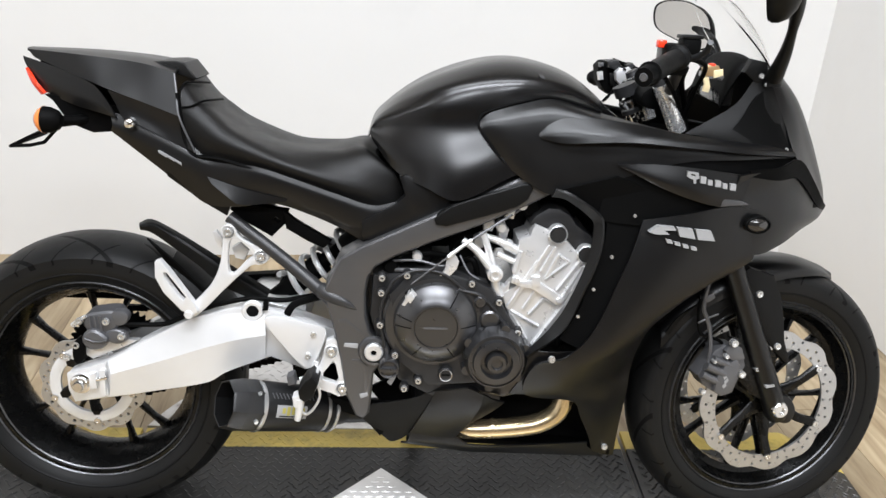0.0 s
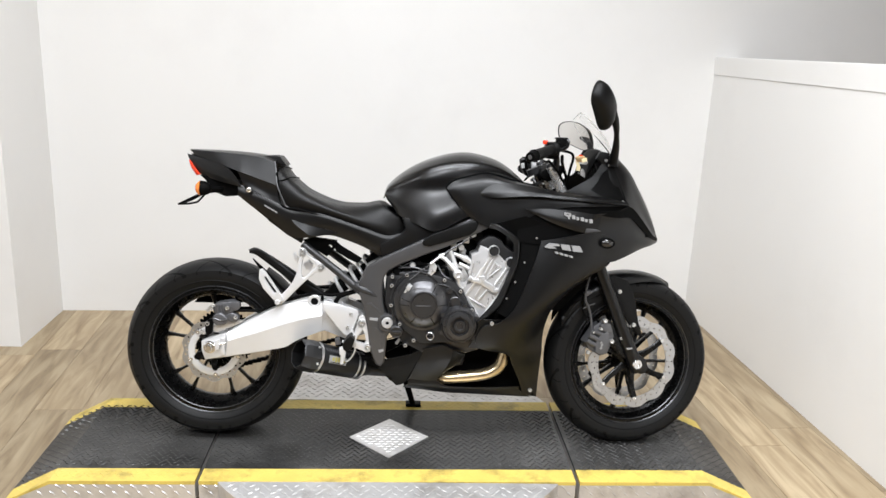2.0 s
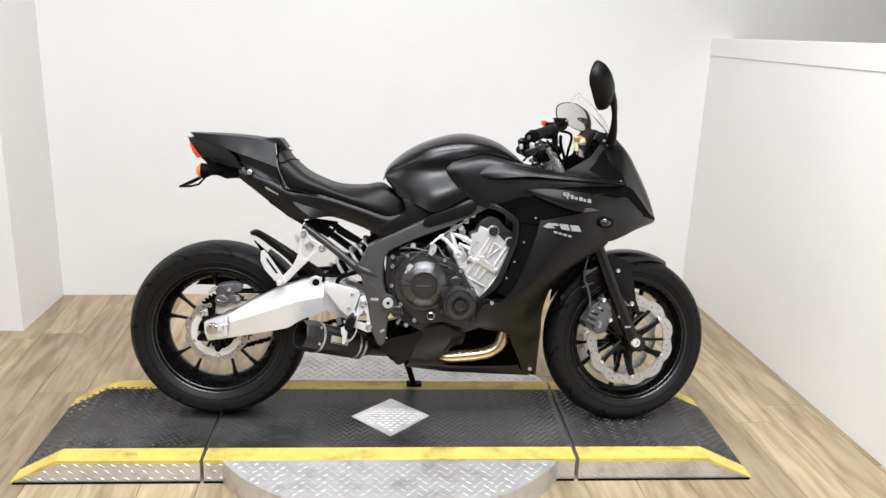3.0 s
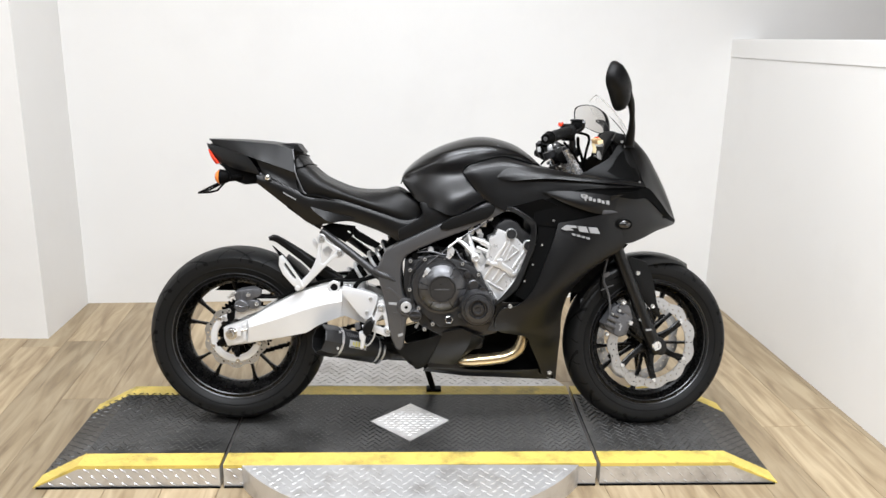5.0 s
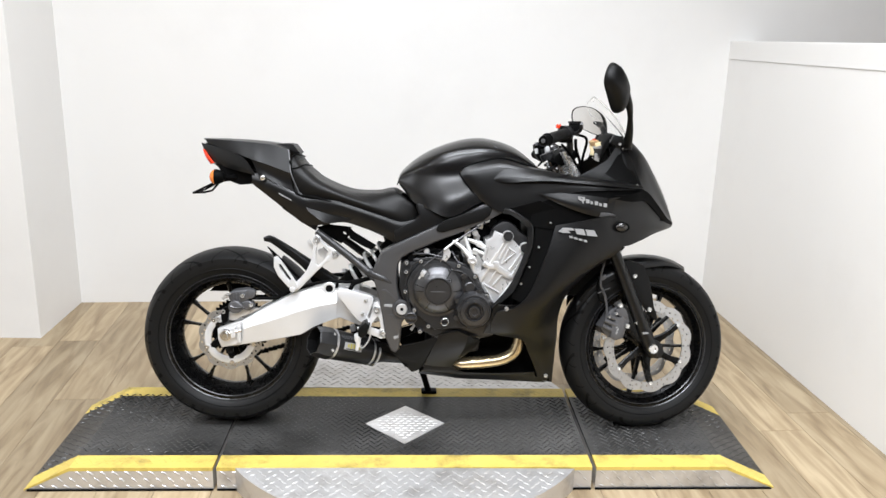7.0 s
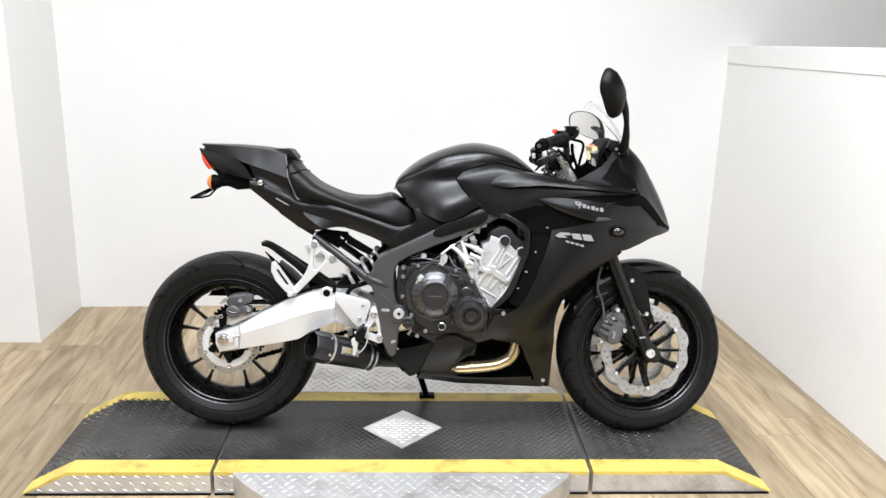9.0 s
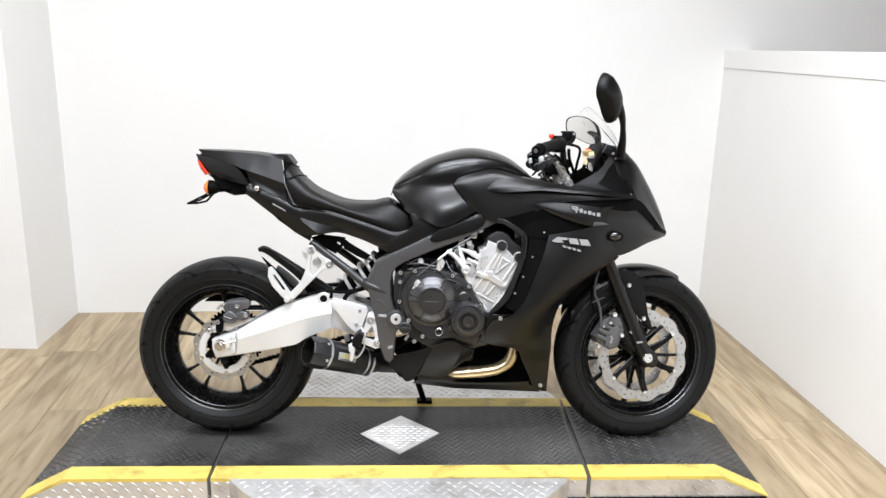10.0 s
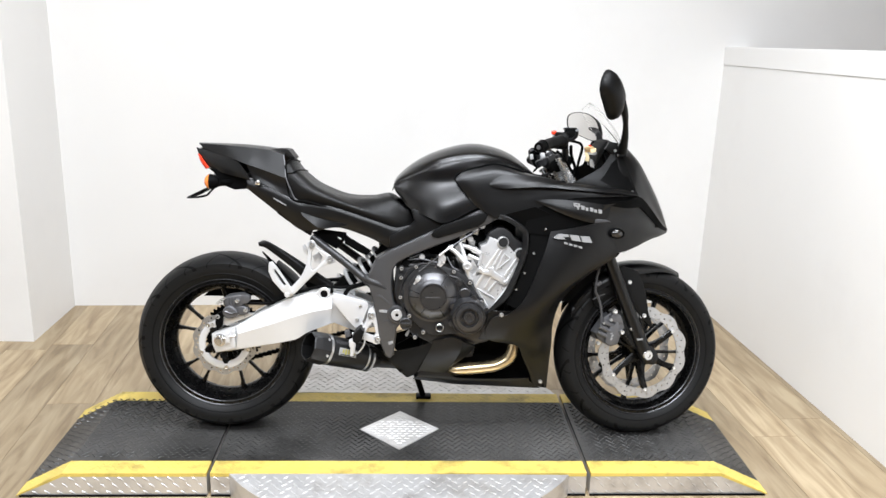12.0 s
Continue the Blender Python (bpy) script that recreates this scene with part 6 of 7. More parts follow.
# fairing
for s in (-1, 1):
    part("fairing_shoulder", shell([
        [(0.046, 0.160, 0.892), (0.065, 0.157, 0.907), (0.12, 0.152, 0.924), (0.178, 0.147, 0.935), (0.27, 0.150, 0.912), (0.40, 0.176, 0.886), (0.50, 0.176, 0.874), (0.640, 0.146, 0.858)],
        [(0.045, 0.167, 0.882), (0.080, 0.173, 0.888), (0.13, 0.174, 0.901), (0.19, 0.177, 0.910), (0.28, 0.184, 0.897), (0.40, 0.196, 0.876), (0.52, 0.190, 0.864), (0.645, 0.150, 0.851)],
        [(0.075, 0.171, 0.842), (0.115, 0.179, 0.824), (0.165, 0.184, 0.820), (0.225, 0.190, 0.826), (0.31, 0.197, 0.842), (0.41, 0.202, 0.852), (0.53, 0.196, 0.850), (0.646, 0.152, 0.846)],
        [(0.104, 0.173, 0.806), (0.140, 0.181, 0.782), (0.178, 0.187, 0.764), (0.226, 0.193, 0.768), (0.32, 0.200, 0.805), (0.42, 0.204, 0.835), (0.53, 0.198, 0.842), (0.648, 0.153, 0.843)],
    ], 44, 18, 0.004, (s,)), M_PAINT, bike, "satin black upper fairing panel")
    part("shoulder_seam", pipe([(0.110, s * 0.171, 0.795), (0.075, s * 0.172, 0.838), (0.050, s * 0.170, 0.870), (0.042, s * 0.164, 0.886), (0.048, s * 0.158, 0.901), (0.065, s * 0.156, 0.910), (0.12, s * 0.152, 0.927), (0.178, s * 0.147, 0.937), (0.27, s * 0.148, 0.915)], 0.0026, 8, 40), M_DARK, bike)
    part("fairing_winglet", shell([
        [(0.152, 0.182, 0.874), (0.172, 0.180, 0.893), (0.205, 0.182, 0.905), (0.30, 0.188, 0.902), (0.40, 0.196, 0.886), (0.50, 0.192, 0.876), (0.640, 0.152, 0.860)],
        [(0.153, 0.184, 0.870), (0.185, 0.194, 0.876), (0.23, 0.203, 0.882), (0.31, 0.211, 0.883), (0.41, 0.214, 0.875), (0.52, 0.205, 0.866), (0.645, 0.156, 0.852)],
        [(0.155, 0.184, 0.866), (0.195, 0.199, 0.861), (0.25, 0.212, 0.866), (0.32, 0.220, 0.870), (0.42, 0.220, 0.864), (0.53, 0.208, 0.855), (0.648, 0.157, 0.845)],
    ], 36, 12, 0.004, (s,)), M_PAINT, bike, "satin black fairing lip panel")
    part("fairing_edge", shell([
        [(0.182, 0.192, 0.764), (0.211, 0.194, 0.76), (0.26, 0.196, 0.726), (0.268, 0.198, 0.709), (0.263, 0.203, 0.656), (0.241, 0.208, 0.587), (0.208, 0.21, 0.521), (0.153, 0.212, 0.453)],
        [(0.188, 0.204, 0.779), (0.215, 0.212, 0.772), (0.269, 0.216, 0.738), (0.28, 0.218, 0.715), (0.276, 0.222, 0.655), (0.252, 0.226, 0.585), (0.222, 0.228, 0.511), (0.155, 0.226, 0.452)],
    ], 36, 5, 0.005, (s,)), M_PAINT, bike)
    part("fairing_scoop", shell([
        [(0.20, 0.200, 0.776), (0.25, 0.196, 0.750), (0.285, 0.196, 0.725), (0.288, 0.200, 0.690), (0.272, 0.205, 0.620), (0.246, 0.212, 0.540), (0.216, 0.216, 0.488)],
        [(0.30, 0.204, 0.805), (0.36, 0.202, 0.776), (0.375, 0.200, 0.735), (0.350, 0.202, 0.690), (0.330, 0.210, 0.620), (0.295, 0.216, 0.540), (0.255, 0.220, 0.470)],
    ], 30, 6, 0.004, (s,)), M_INNER, bike, "black inner duct panel")
    part("fairing_recess", shell([
        [(0.28, 0.192, 0.835), (0.38, 0.196, 0.855), (0.50, 0.190, 0.855), (0.62, 0.158, 0.848), (0.70, 0.112, 0.810)],
        [(0.28, 0.196, 0.795), (0.38, 0.202, 0.800), (0.50, 0.200, 0.795), (0.62, 0.168, 0.780), (0.72, 0.105, 0.760)],
        [(0.27, 0.200, 0.720), (0.37, 0.205, 0.715), (0.50, 0.200, 0.745), (0.62, 0.170, 0.740), (0.74, 0.095, 0.735)],
    ], 24, 10, 0.004, (s,)), M_INNER, bike)
    part("fairing_wedge", shell([
        [(0.297, 0.206, 0.827), (0.36, 0.213, 0.831), (0.45, 0.215, 0.826), (0.545, 0.212, 0.814)],
        [(0.300, 0.206, 0.824), (0.37, 0.220, 0.803), (0.45, 0.222, 0.785), (0.535, 0.212, 0.775)],
        [(0.304, 0.206, 0.822), (0.38, 0.216, 0.788), (0.45, 0.218, 0.765), (0.525, 0.211, 0.750)],
    ], 20, 8, 0.004, (s,)), M_PAINT, bike)
    part("fairing_nose_side", shell([
        [(0.52, 0.220, 0.816), (0.60, 0.199, 0.828), (0.648, 0.170, 0.841), (0.700, 0.131, 0.798), (0.752, 0.083, 0.746), (0.793, 0.022, 0.722)],
        [(0.515, 0.210, 0.782), (0.60, 0.187, 0.787), (0.655, 0.158, 0.783), (0.703, 0.122, 0.758), (0.752, 0.077, 0.729), (0.794, 0.019, 0.716)],
        [(0.510, 0.212, 0.742), (0.60, 0.193, 0.740), (0.658, 0.164, 0.730), (0.706, 0.126, 0.718), (0.752, 0.077, 0.710), (0.793, 0.018, 0.711)],
        [(0.505, 0.208, 0.690), (0.58, 0.192, 0.660), (0.640, 0.166, 0.674), (0.698, 0.121, 0.694), (0.750, 0.072, 0.702), (0.791, 0.016, 0.707)],
    ], 28, 14, 0.004, (s,)), M_PAINT, bike, "satin black nose side panel")
    part("fairing_side", shell([
        [(0.352, 0.213, 0.727), (0.336, 0.222, 0.670), (0.316, 0.228, 0.615), (0.271, 0.236, 0.507), (0.222, 0.241, 0.458), (0.166, 0.242, 0.442), (0.156, 0.216, 0.372), (0.262, 0.178, 0.338), (0.286, 0.150, 0.292), (0.318, 0.118, 0.224), (0.330, 0.106, 0.186)],
        [(0.430, 0.220, 0.742), (0.415, 0.226, 0.670), (0.395, 0.230, 0.615), (0.340, 0.234, 0.520), (0.290, 0.232, 0.462), (0.252, 0.226, 0.425), (0.240, 0.204, 0.372), (0.296, 0.166, 0.332), (0.316, 0.134, 0.280), (0.336, 0.112, 0.224), (0.344, 0.102, 0.180)],
        [(0.515, 0.214, 0.758), (0.51, 0.216, 0.680), (0.495, 0.214, 0.620), (0.415, 0.214, 0.545), (0.358, 0.208, 0.480), (0.332, 0.194, 0.428), (0.322, 0.172, 0.375), (0.336, 0.150, 0.330), (0.346, 0.122, 0.278), (0.356, 0.104, 0.224), (0.360, 0.097, 0.173)],
        [(0.560, 0.205, 0.752), (0.566, 0.204, 0.690), (0.575, 0.198, 0.652), (0.480, 0.180, 0.575), (0.412, 0.156, 0.495), (0.392, 0.142, 0.440), (0.386, 0.130, 0.390), (0.388, 0.118, 0.340), (0.386, 0.106, 0.282), (0.384, 0.096, 0.224), (0.382, 0.090, 0.168)],
    ], 44, 22, 0.005, (s,)), M_PAINT, bike, "large satin black side fairing")
    part("fairing_inner", shell([
        [(0.560, 0.190, 0.668), (0.470, 0.170, 0.580), (0.400, 0.148, 0.492), (0.380, 0.112, 0.345), (0.376, 0.086, 0.175)],
        [(0.540, 0.10, 0.690), (0.440, 0.10, 0.60), (0.372, 0.10, 0.500), (0.350, 0.08, 0.36), (0.352, 0.06, 0.185)],
        [(0.540, 0.0, 0.690), (0.440, 0.0, 0.60), (0.368, 0.0, 0.500), (0.350, 0.0, 0.36), (0.352, 0.0, 0.185)],
    ], 16, 8, 0.003, (s,)), M_INNER, bike)
    part("nose_underside", shell([
        [(0.58, 0.19, 0.664), (0.64, 0.163, 0.676), (0.698, 0.118, 0.695), (0.790, 0.014, 0.708)],
        [(0.56, 0.09, 0.70), (0.63, 0.08, 0.70), (0.69, 0.06, 0.706), (0.79, 0.004, 0.712)],
    ], 10, 5, 0.003, (s,)), M_INNER, bike)
bolt(bike, 0.199, -0.237, 0.456, 0.007, 0.006)
bolt(bike, 0.358, -0.098, 0.194, 0.007, 0.008)
for x, z in ((0.300, 0.655), (0.272, 0.590), (0.247, 0.535), (0.335, 0.735)):
    bolt(bike, x, -0.214, z, 0.0035, 0.003)
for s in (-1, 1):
    # down-facing facet under the crease; its shade is put in as a black strip
    part("nose_shade_band", shell([
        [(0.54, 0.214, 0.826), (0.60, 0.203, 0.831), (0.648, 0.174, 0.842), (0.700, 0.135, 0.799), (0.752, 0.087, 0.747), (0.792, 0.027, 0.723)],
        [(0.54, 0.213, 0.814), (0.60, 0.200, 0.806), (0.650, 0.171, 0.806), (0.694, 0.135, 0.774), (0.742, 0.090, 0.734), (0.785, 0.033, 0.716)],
    ], 26, 4, 0.003, (s,)), M_INNER, bike, "facet under the nose crease with its shade as black colour")
part("pentagon_notch", plate([(0.492, 0.757), (0.545, 0.763), (0.530, 0.769), (0.495, 0.772)], -0.205, -0.2165, 0.001), M_FRAME, bike)
part("nose_front", over([
    [(0.592, 0.122, 0.982), (0.622, 0.142, 0.905), (0.648, 0.156, 0.843), (0.700, 0.121, 0.798), (0.752, 0.078, 0.746), (0.794, 0.018, 0.722)],
    [(0.604, 0.110, 0.992), (0.646, 0.122, 0.925), (0.680, 0.118, 0.858), (0.718, 0.092, 0.806), (0.761, 0.057, 0.752), (0.796, 0.014, 0.722)],
    [(0.615, 0.076, 1.005), (0.666, 0.082, 0.948), (0.706, 0.078, 0.880), (0.739, 0.060, 0.824), (0.773, 0.037, 0.765), (0.797, 0.008, 0.722)],
    [(0.619, 0.0, 1.008), (0.672, 0.0, 0.954), (0.718, 0.0, 0.885), (0.748, 0.0, 0.830), (0.778, 0.0, 0.770), (0.798, 0.0, 0.720)],
], 28, 14, 0.004), M_PAINT, bike, "satin black front cowl")
part("headlight", over([
    [(0.684, 0.090, 0.868), (0.716, 0.078, 0.822), (0.757, 0.052, 0.764)],
    [(0.710, 0.052, 0.888), (0.742, 0.046, 0.832), (0.772, 0.028, 0.776)],
    [(0.721, 0.010, 0.888), (0.751, 0.010, 0.830), (0.777, 0.008, 0.780)],
    [(0.722, 0.0, 0.888), (0.752, 0.0, 0.830), (0.778, 0.0, 0.780)],
], 12, 8, 0.003), M_SMOKE, bike, "dark headlight lens")
for s in (-1, 1):
    part("cowl_side", shell([
        [(0.425, 0.165, 0.882), (0.47, 0.152, 0.905), (0.525, 0.140, 0.938), (0.560, 0.132, 0.985), (0.590, 0.122, 0.985)],
        [(0.45, 0.172, 0.880), (0.50, 0.165, 0.888), (0.560, 0.155, 0.905), (0.590, 0.148, 0.925), (0.610, 0.136, 0.935)],
        [(0.47, 0.178, 0.877), (0.52, 0.176, 0.872), (0.580, 0.168, 0.865), (0.620, 0.158, 0.858), (0.645, 0.150, 0.850)],
    ], 20, 10, 0.004, (s,)), M_PLASTIC, bike, "black inner cowl side")
    part("cowl_window", shell([[(0.496, 0.166, 0.876), (0.529, 0.158, 0.908), (0.556, 0.146, 0.950), (0.574, 0.138, 0.963)], [(0.510, 0.174, 0.871), (0.560, 0.164, 0.885), (0.592, 0.152, 0.910), (0.606, 0.145, 0.915)], [(0.530, 0.176, 0.868), (0.58, 0.171, 0.862), (0.620, 0.163, 0.856), (0.636, 0.157, 0.853)]], 12, 8, 0.003, (s,)), M_INNER, bike)
    part("screen_bracket", plate([(0.535, 0.995), (0.548, 1.020), (0.575, 1.015), (0.585, 0.985), (0.560, 0.975)], s * 0.115, s * 0.135, 0.004), M_PLASTIC, bike)
bolt(bike, 0.566, -0.137, 0.990, 0.005, 0.004)
bolt(bike, 0.577, -0.140, 0.975, 0.004, 0.003)
bolt(bike, 0.625, -0.158, 0.858, 0.004, 0.003)
part("dash_hood", over([
    [(0.510, 0.095, 0.925), (0.525, 0.098, 0.962), (0.552, 0.100, 0.998), (0.592, 0.102, 0.980)],
    [(0.514, 0.078, 0.948), (0.528, 0.080, 0.992), (0.556, 0.080, 1.018), (0.600, 0.076, 0.992)],
    [(0.516, 0.0, 0.958), (0.532, 0.0, 1.005), (0.560, 0.0, 1.026), (0.606, 0.0, 1.002)],
], 18, 12, 0.004), M_INNER, bike, "black instrument hood")
part("instrument", box(0.520, 0.545, -0.072, 0.072, 0.925, 0.985, 0.008), M_SMOKE, bike, "dark instrument panel")
scr = part("windscreen", over([
    [(0.600, 0.128, 0.978), (0.575, 0.128, 1.020), (0.535, 0.112, 1.068), (0.500, 0.080, 1.110), (0.490, 0.050, 1.128)],
    [(0.612, 0.070, 1.000), (0.585, 0.075, 1.050), (0.548, 0.070, 1.095), (0.515, 0.052, 1.128), (0.500, 0.035, 1.140)],
    [(0.620, 0.0, 1.006), (0.592, 0.0, 1.060), (0.556, 0.0, 1.105), (0.522, 0.0, 1.138), (0.505, 0.0, 1.148)],
], 24, 14, 0.003), M_CLEAR, bike, "clear curved windscreen")
scr.visible_shadow = False

# decals as plain marks
for pts in ([(0.36, 0.709), (0.376, 0.721), (0.406, 0.72), (0.41, 0.713), (0.388, 0.713), (0.399, 0.705), (0.372, 0.705)], [(0.411, 0.719), (0.44, 0.717), (0.448, 0.698), (0.418, 0.702)], [(0.446, 0.716), (0.475, 0.714), (0.485, 0.695), (0.453, 0.697)]):
    part("side_decal", plate(pts, -0.218, -0.2310, 0.0), M_DECAL, bike, "silver model mark drawn as plain bars")
SUB = [(0.393, 0.696), (0.456, 0.68)]
for k in range(4):
    f = k / 4
    x, z = SUB[0][0] + (SUB[1][0] - SUB[0][0]) * f, SUB[0][1] + (SUB[1][1] - SUB[0][1]) * f
    part("side_decal", plate([(x, z), (x + 0.0115, z - 0.0020), (x + 0.0135, z - 0.0085), (x + 0.0030, z - 0.0068)], -0.218, -0.2308, 0.0), M_DECAL, bike)
SP = [(0.445, 0.814), (0.516, 0.8)]
for k, h in enumerate((0.0125, 0.0095, 0.0120, 0.0095, 0.0120)):
    f = k / 5
    x, z = SP[0][0] + (SP[1][0] - SP[0][0]) * f, SP[0][1] + (SP[1][1] - SP[0][1]) * f
    wd = 0.0105 if k % 2 == 0 else 0.0085
    part("sponsor_decal", plate([(x, z + h - 0.0125), (x + wd, z + h - 0.0138), (x + wd + 0.0008, z - 0.0135), (x + 0.0008, z - 0.0125)], -0.210, -0.2235, 0.0), M_DECAL, bike, "white sticker drawn as plain bars")
part("sponsor_decal", plate([(0.42, 0.822), (0.44, 0.82), (0.443, 0.81), (0.437, 0.808), (0.438, 0.801), (0.434, 0.8), (0.432, 0.808), (0.427, 0.809), (0.42, 0.813)], -0.210, -0.2235, 0.0, [[(0.426, 0.818), (0.435, 0.817), (0.436, 0.814), (0.427, 0.815)]]), M_DECAL, bike)
fs = part("front_signal", lathe([(0.0, -0.224), (0.010, -0.223), (0.018, -0.219), (0.0195, -0.205)], (0, 0, 0), 28), M_SMOKE, bike, "small flush front turn signal", at=(0.567, 0, 0.725))
part("signal_bezel", lathe([(0.0185, -0.2165), (0.0205, -0.2215), (0.0235, -0.219), (0.024, -0.20)], (0, 0, 0), 32), M_INNER, fs)
fs.scale = (1.05, 1, 0.72)

# ---- front end ----
for s in (-1, 1):
    top, low = Vector((0.418, 0, 0.965)), Vector((0.709, 0, 0.292))
    d = (low - top).normalized()
    a0 = Vector((low.x, s * 0.086, low.z))

    def fp(k, a0=a0, d=d):
        p = a0 + d * k
        return (p.x, p.y, p.z)

    leg = part("fork_leg", steered(pipe([fp(-0.42), fp(-0.30), fp(-0.10), fp(-0.03), fp(0.018), fp(0.034)], [0.0210, 0.0210, 0.0225, 0.0245, 0.0250, 0.019], 22)), M_PAINT, bike, "black fork leg")
    part("fork_seal", steered(pipe([fp(-0.425), fp(-0.405)], 0.0255, 20)), M_INNER, leg)
    part("fork_outer", steered(pipe([fp(-0.58), fp(-0.42)], 0.0215, 18)), M_CASE, leg)
    part("axle_lug", steered(plate(outline([(0.683, 0.309), (0.707, 0.321), (0.735, 0.313), (0.752, 0.283), (0.740, 0.255), (0.708, 0.262)], 24), s * 0.070, s * 0.104, 0.006)), M_PAINT, leg)
    part("caliper_lug", steered(plate([(0.593, 0.446), (0.617, 0.44), (0.683, 0.329), (0.682, 0.301), (0.651, 0.318), (0.615, 0.355)], s * 0.070, s * 0.088, 0.004)), M_RIM, leg)
    fc = part("front_caliper", steered(plate([(0.522, 0.367), (0.537, 0.389), (0.548, 0.404), (0.556, 0.421), (0.578, 0.433), (0.599, 0.43), (0.621, 0.412), (0.63, 0.384), (0.616, 0.349), (0.607, 0.324), (0.582, 0.317), (0.562, 0.328), (0.537, 0.344)], s * 0.050, s * 0.090, 0.006, seg=2)), M_GREYMET, bike, "grey twin-piston front brake caliper")
    part("caliper_face", steered(plate([(0.561, 0.374), (0.575, 0.391), (0.599, 0.405), (0.611, 0.39), (0.605, 0.36), (0.593, 0.328), (0.573, 0.323), (0.557, 0.334)], s * 0.088, s * 0.104, 0.005)), M_GREYMET, fc)
    for pts in ([(0.528, 0.096, 0.372), (0.566, 0.096, 0.353)], [(0.535, 0.098, 0.39), (0.578, 0.098, 0.371)], [(0.55, 0.096, 0.404), (0.595, 0.096, 0.387)]):
        part("caliper_rib", steered(pipe([(x, s * w, z) for x, w, z in pts], 0.0085, 10)), M_GREYMET, fc)
    part("caliper_neck", steered(plate([(0.572, 0.424), (0.588, 0.436), (0.61, 0.428), (0.62, 0.405), (0.603, 0.398), (0.585, 0.404)], s * 0.088, s * 0.102, 0.004)), M_GREYMET, fc)
part("front_axle_bolt", steered(lathe([(0.0, -0.112), (0.007, -0.112), (0.008, -0.117), (0.0145, -0.117), (0.0175, -0.113), (0.0175, -0.103), (0.0, -0.103)], (FX, 0, FZ), 20)), M_CHROME, bike, "bright front axle bolt")
part("leg_sticker", steered(plate([(0.668, 0.347), (0.688, 0.349), (0.69, 0.344), (0.67, 0.341)], -0.104, -0.1115, 0.0)), M_DECAL, bike)
for s in (-1, 1):
    ft = part("fork_top_tube", pipe([(x, s * w, z) for x, w, z in [(0.391, 0.1, 0.964), (0.406, 0.1, 0.935), (0.435, 0.1, 0.876)]], 0.0165, 20), M_FORK, bike, "bright fork tube")
    part("fork_cap", pipe([(x, s * w, z) for x, w, z in [(0.386, 0.1, 0.974), (0.393, 0.1, 0.962)]], [0.013, 0.0165], 16), M_BLOCK, ft)
stem = part("steering_stem", pipe([(0.359, -0, 0.924), (0.385, -0, 0.857)], 0.0150, 18), M_CHROME, bike, "bright steering stem with dark nuts")
for pts, r, m in (([(0.347, -0, 0.953), (0.356, -0, 0.933)], 0.024, M_BLOCK), ([(0.36, -0, 0.922), (0.363, -0, 0.915)], 0.0215, M_CHROME), ([(0.367, -0, 0.908), (0.371, -0, 0.9)], 0.0225, M_BLOCK), ([(0.374, -0, 0.893), (0.377, -0, 0.886)], 0.020, M_CHROME)):
    part("stem_nut", pipe(pts, r, 12), m, stem)
part("triple_clamp", plate(outline([(0.365, 0.945), (0.42, 0.972), (0.44, 0.945), (0.40, 0.915), (0.37, 0.92)], 20), 0.09, -0.078, 0.005), M_INNER, bike)
part("lower_clamp", plate(outline([(0.455, 0.775), (0.50, 0.795), (0.53, 0.765), (0.50, 0.735), (0.46, 0.745)], 20), 0.13, -0.13, 0.005), M_INNER, bike)
for (x, z), r, w in zip([(0.588, 0.441), (0.619, 0.368), (0.537, 0.33), (0.574, 0.413), (0.55, 0.401), (0.652, 0.379)], (0.0085, 0.0080, 0.0065, 0.005, 0.004, 0.005), (0.102, 0.092, 0.088, 0.102, 0.098, 0.092)):
    part("caliper_bolt", steered(lathe([(0.0, -w - 0.003), (r * 0.45, -w - 0.009), (r * 0.86, -w - 0.009), (r, -w - 0.006), (r, -w + 0.004)], (x, 0, z), 14)), M_BOLT, bike)
for pts in ([(0.573, 0.367), (0.578, 0.371), (0.582, 0.366), (0.576, 0.361)], [(0.576, 0.356), (0.583, 0.364), (0.586, 0.359), (0.58, 0.351)], [(0.573, 0.347), (0.579, 0.353), (0.583, 0.347), (0.576, 0.341)]):
    part("caliper_mark", steered(plate(pts, -0.1035, -0.1048, 0.0)), M_DECAL, bike)
part("front_brake_hose", steered(pipe([(0.547, -0.085, 0.395), (0.547, -0.085, 0.432), (0.54, -0.085, 0.469), (0.53, -0.085, 0.494), (0.523, -0.085, 0.509), (0.524, -0.085, 0.543), (0.534, -0.085, 0.59)], 0.0042, 8, 30)), M_GREYMET, bike, "grey braided brake hose")
part("front_brake_hose", steered(pipe([(0.583, -0.08, 0.409), (0.573, -0.08, 0.435), (0.556, -0.08, 0.443), (0.524, -0.08, 0.456), (0.515, -0.08, 0.493), (0.516, -0.08, 0.529)], 0.0035, 8, 24)), M_INNER, bike)
part("hose_guide", steered(plate([(0.518, 0.535), (0.539, 0.545), (0.545, 0.535), (0.534, 0.526), (0.522, 0.523)], -0.07, -0.088, 0.002)), M_GREYMET, bike)
part("sensor_wire", steered(pipe([(0.514, -0.085, 0.48), (0.537, -0.085, 0.491), (0.557, -0.085, 0.498)], 0.0022, 6, 8)), M_GREYMET, bike)
fen = []
for ang in (60, 69, 79, 89, 100, 112, 124, 136, 147):
    r = 0.309 if ang > 75 else 0.309 - 0.002 * (75 - ang) / 9
    fen.append((FX + r * math.cos(radians(ang)), FZ + r * math.sin(radians(ang))))
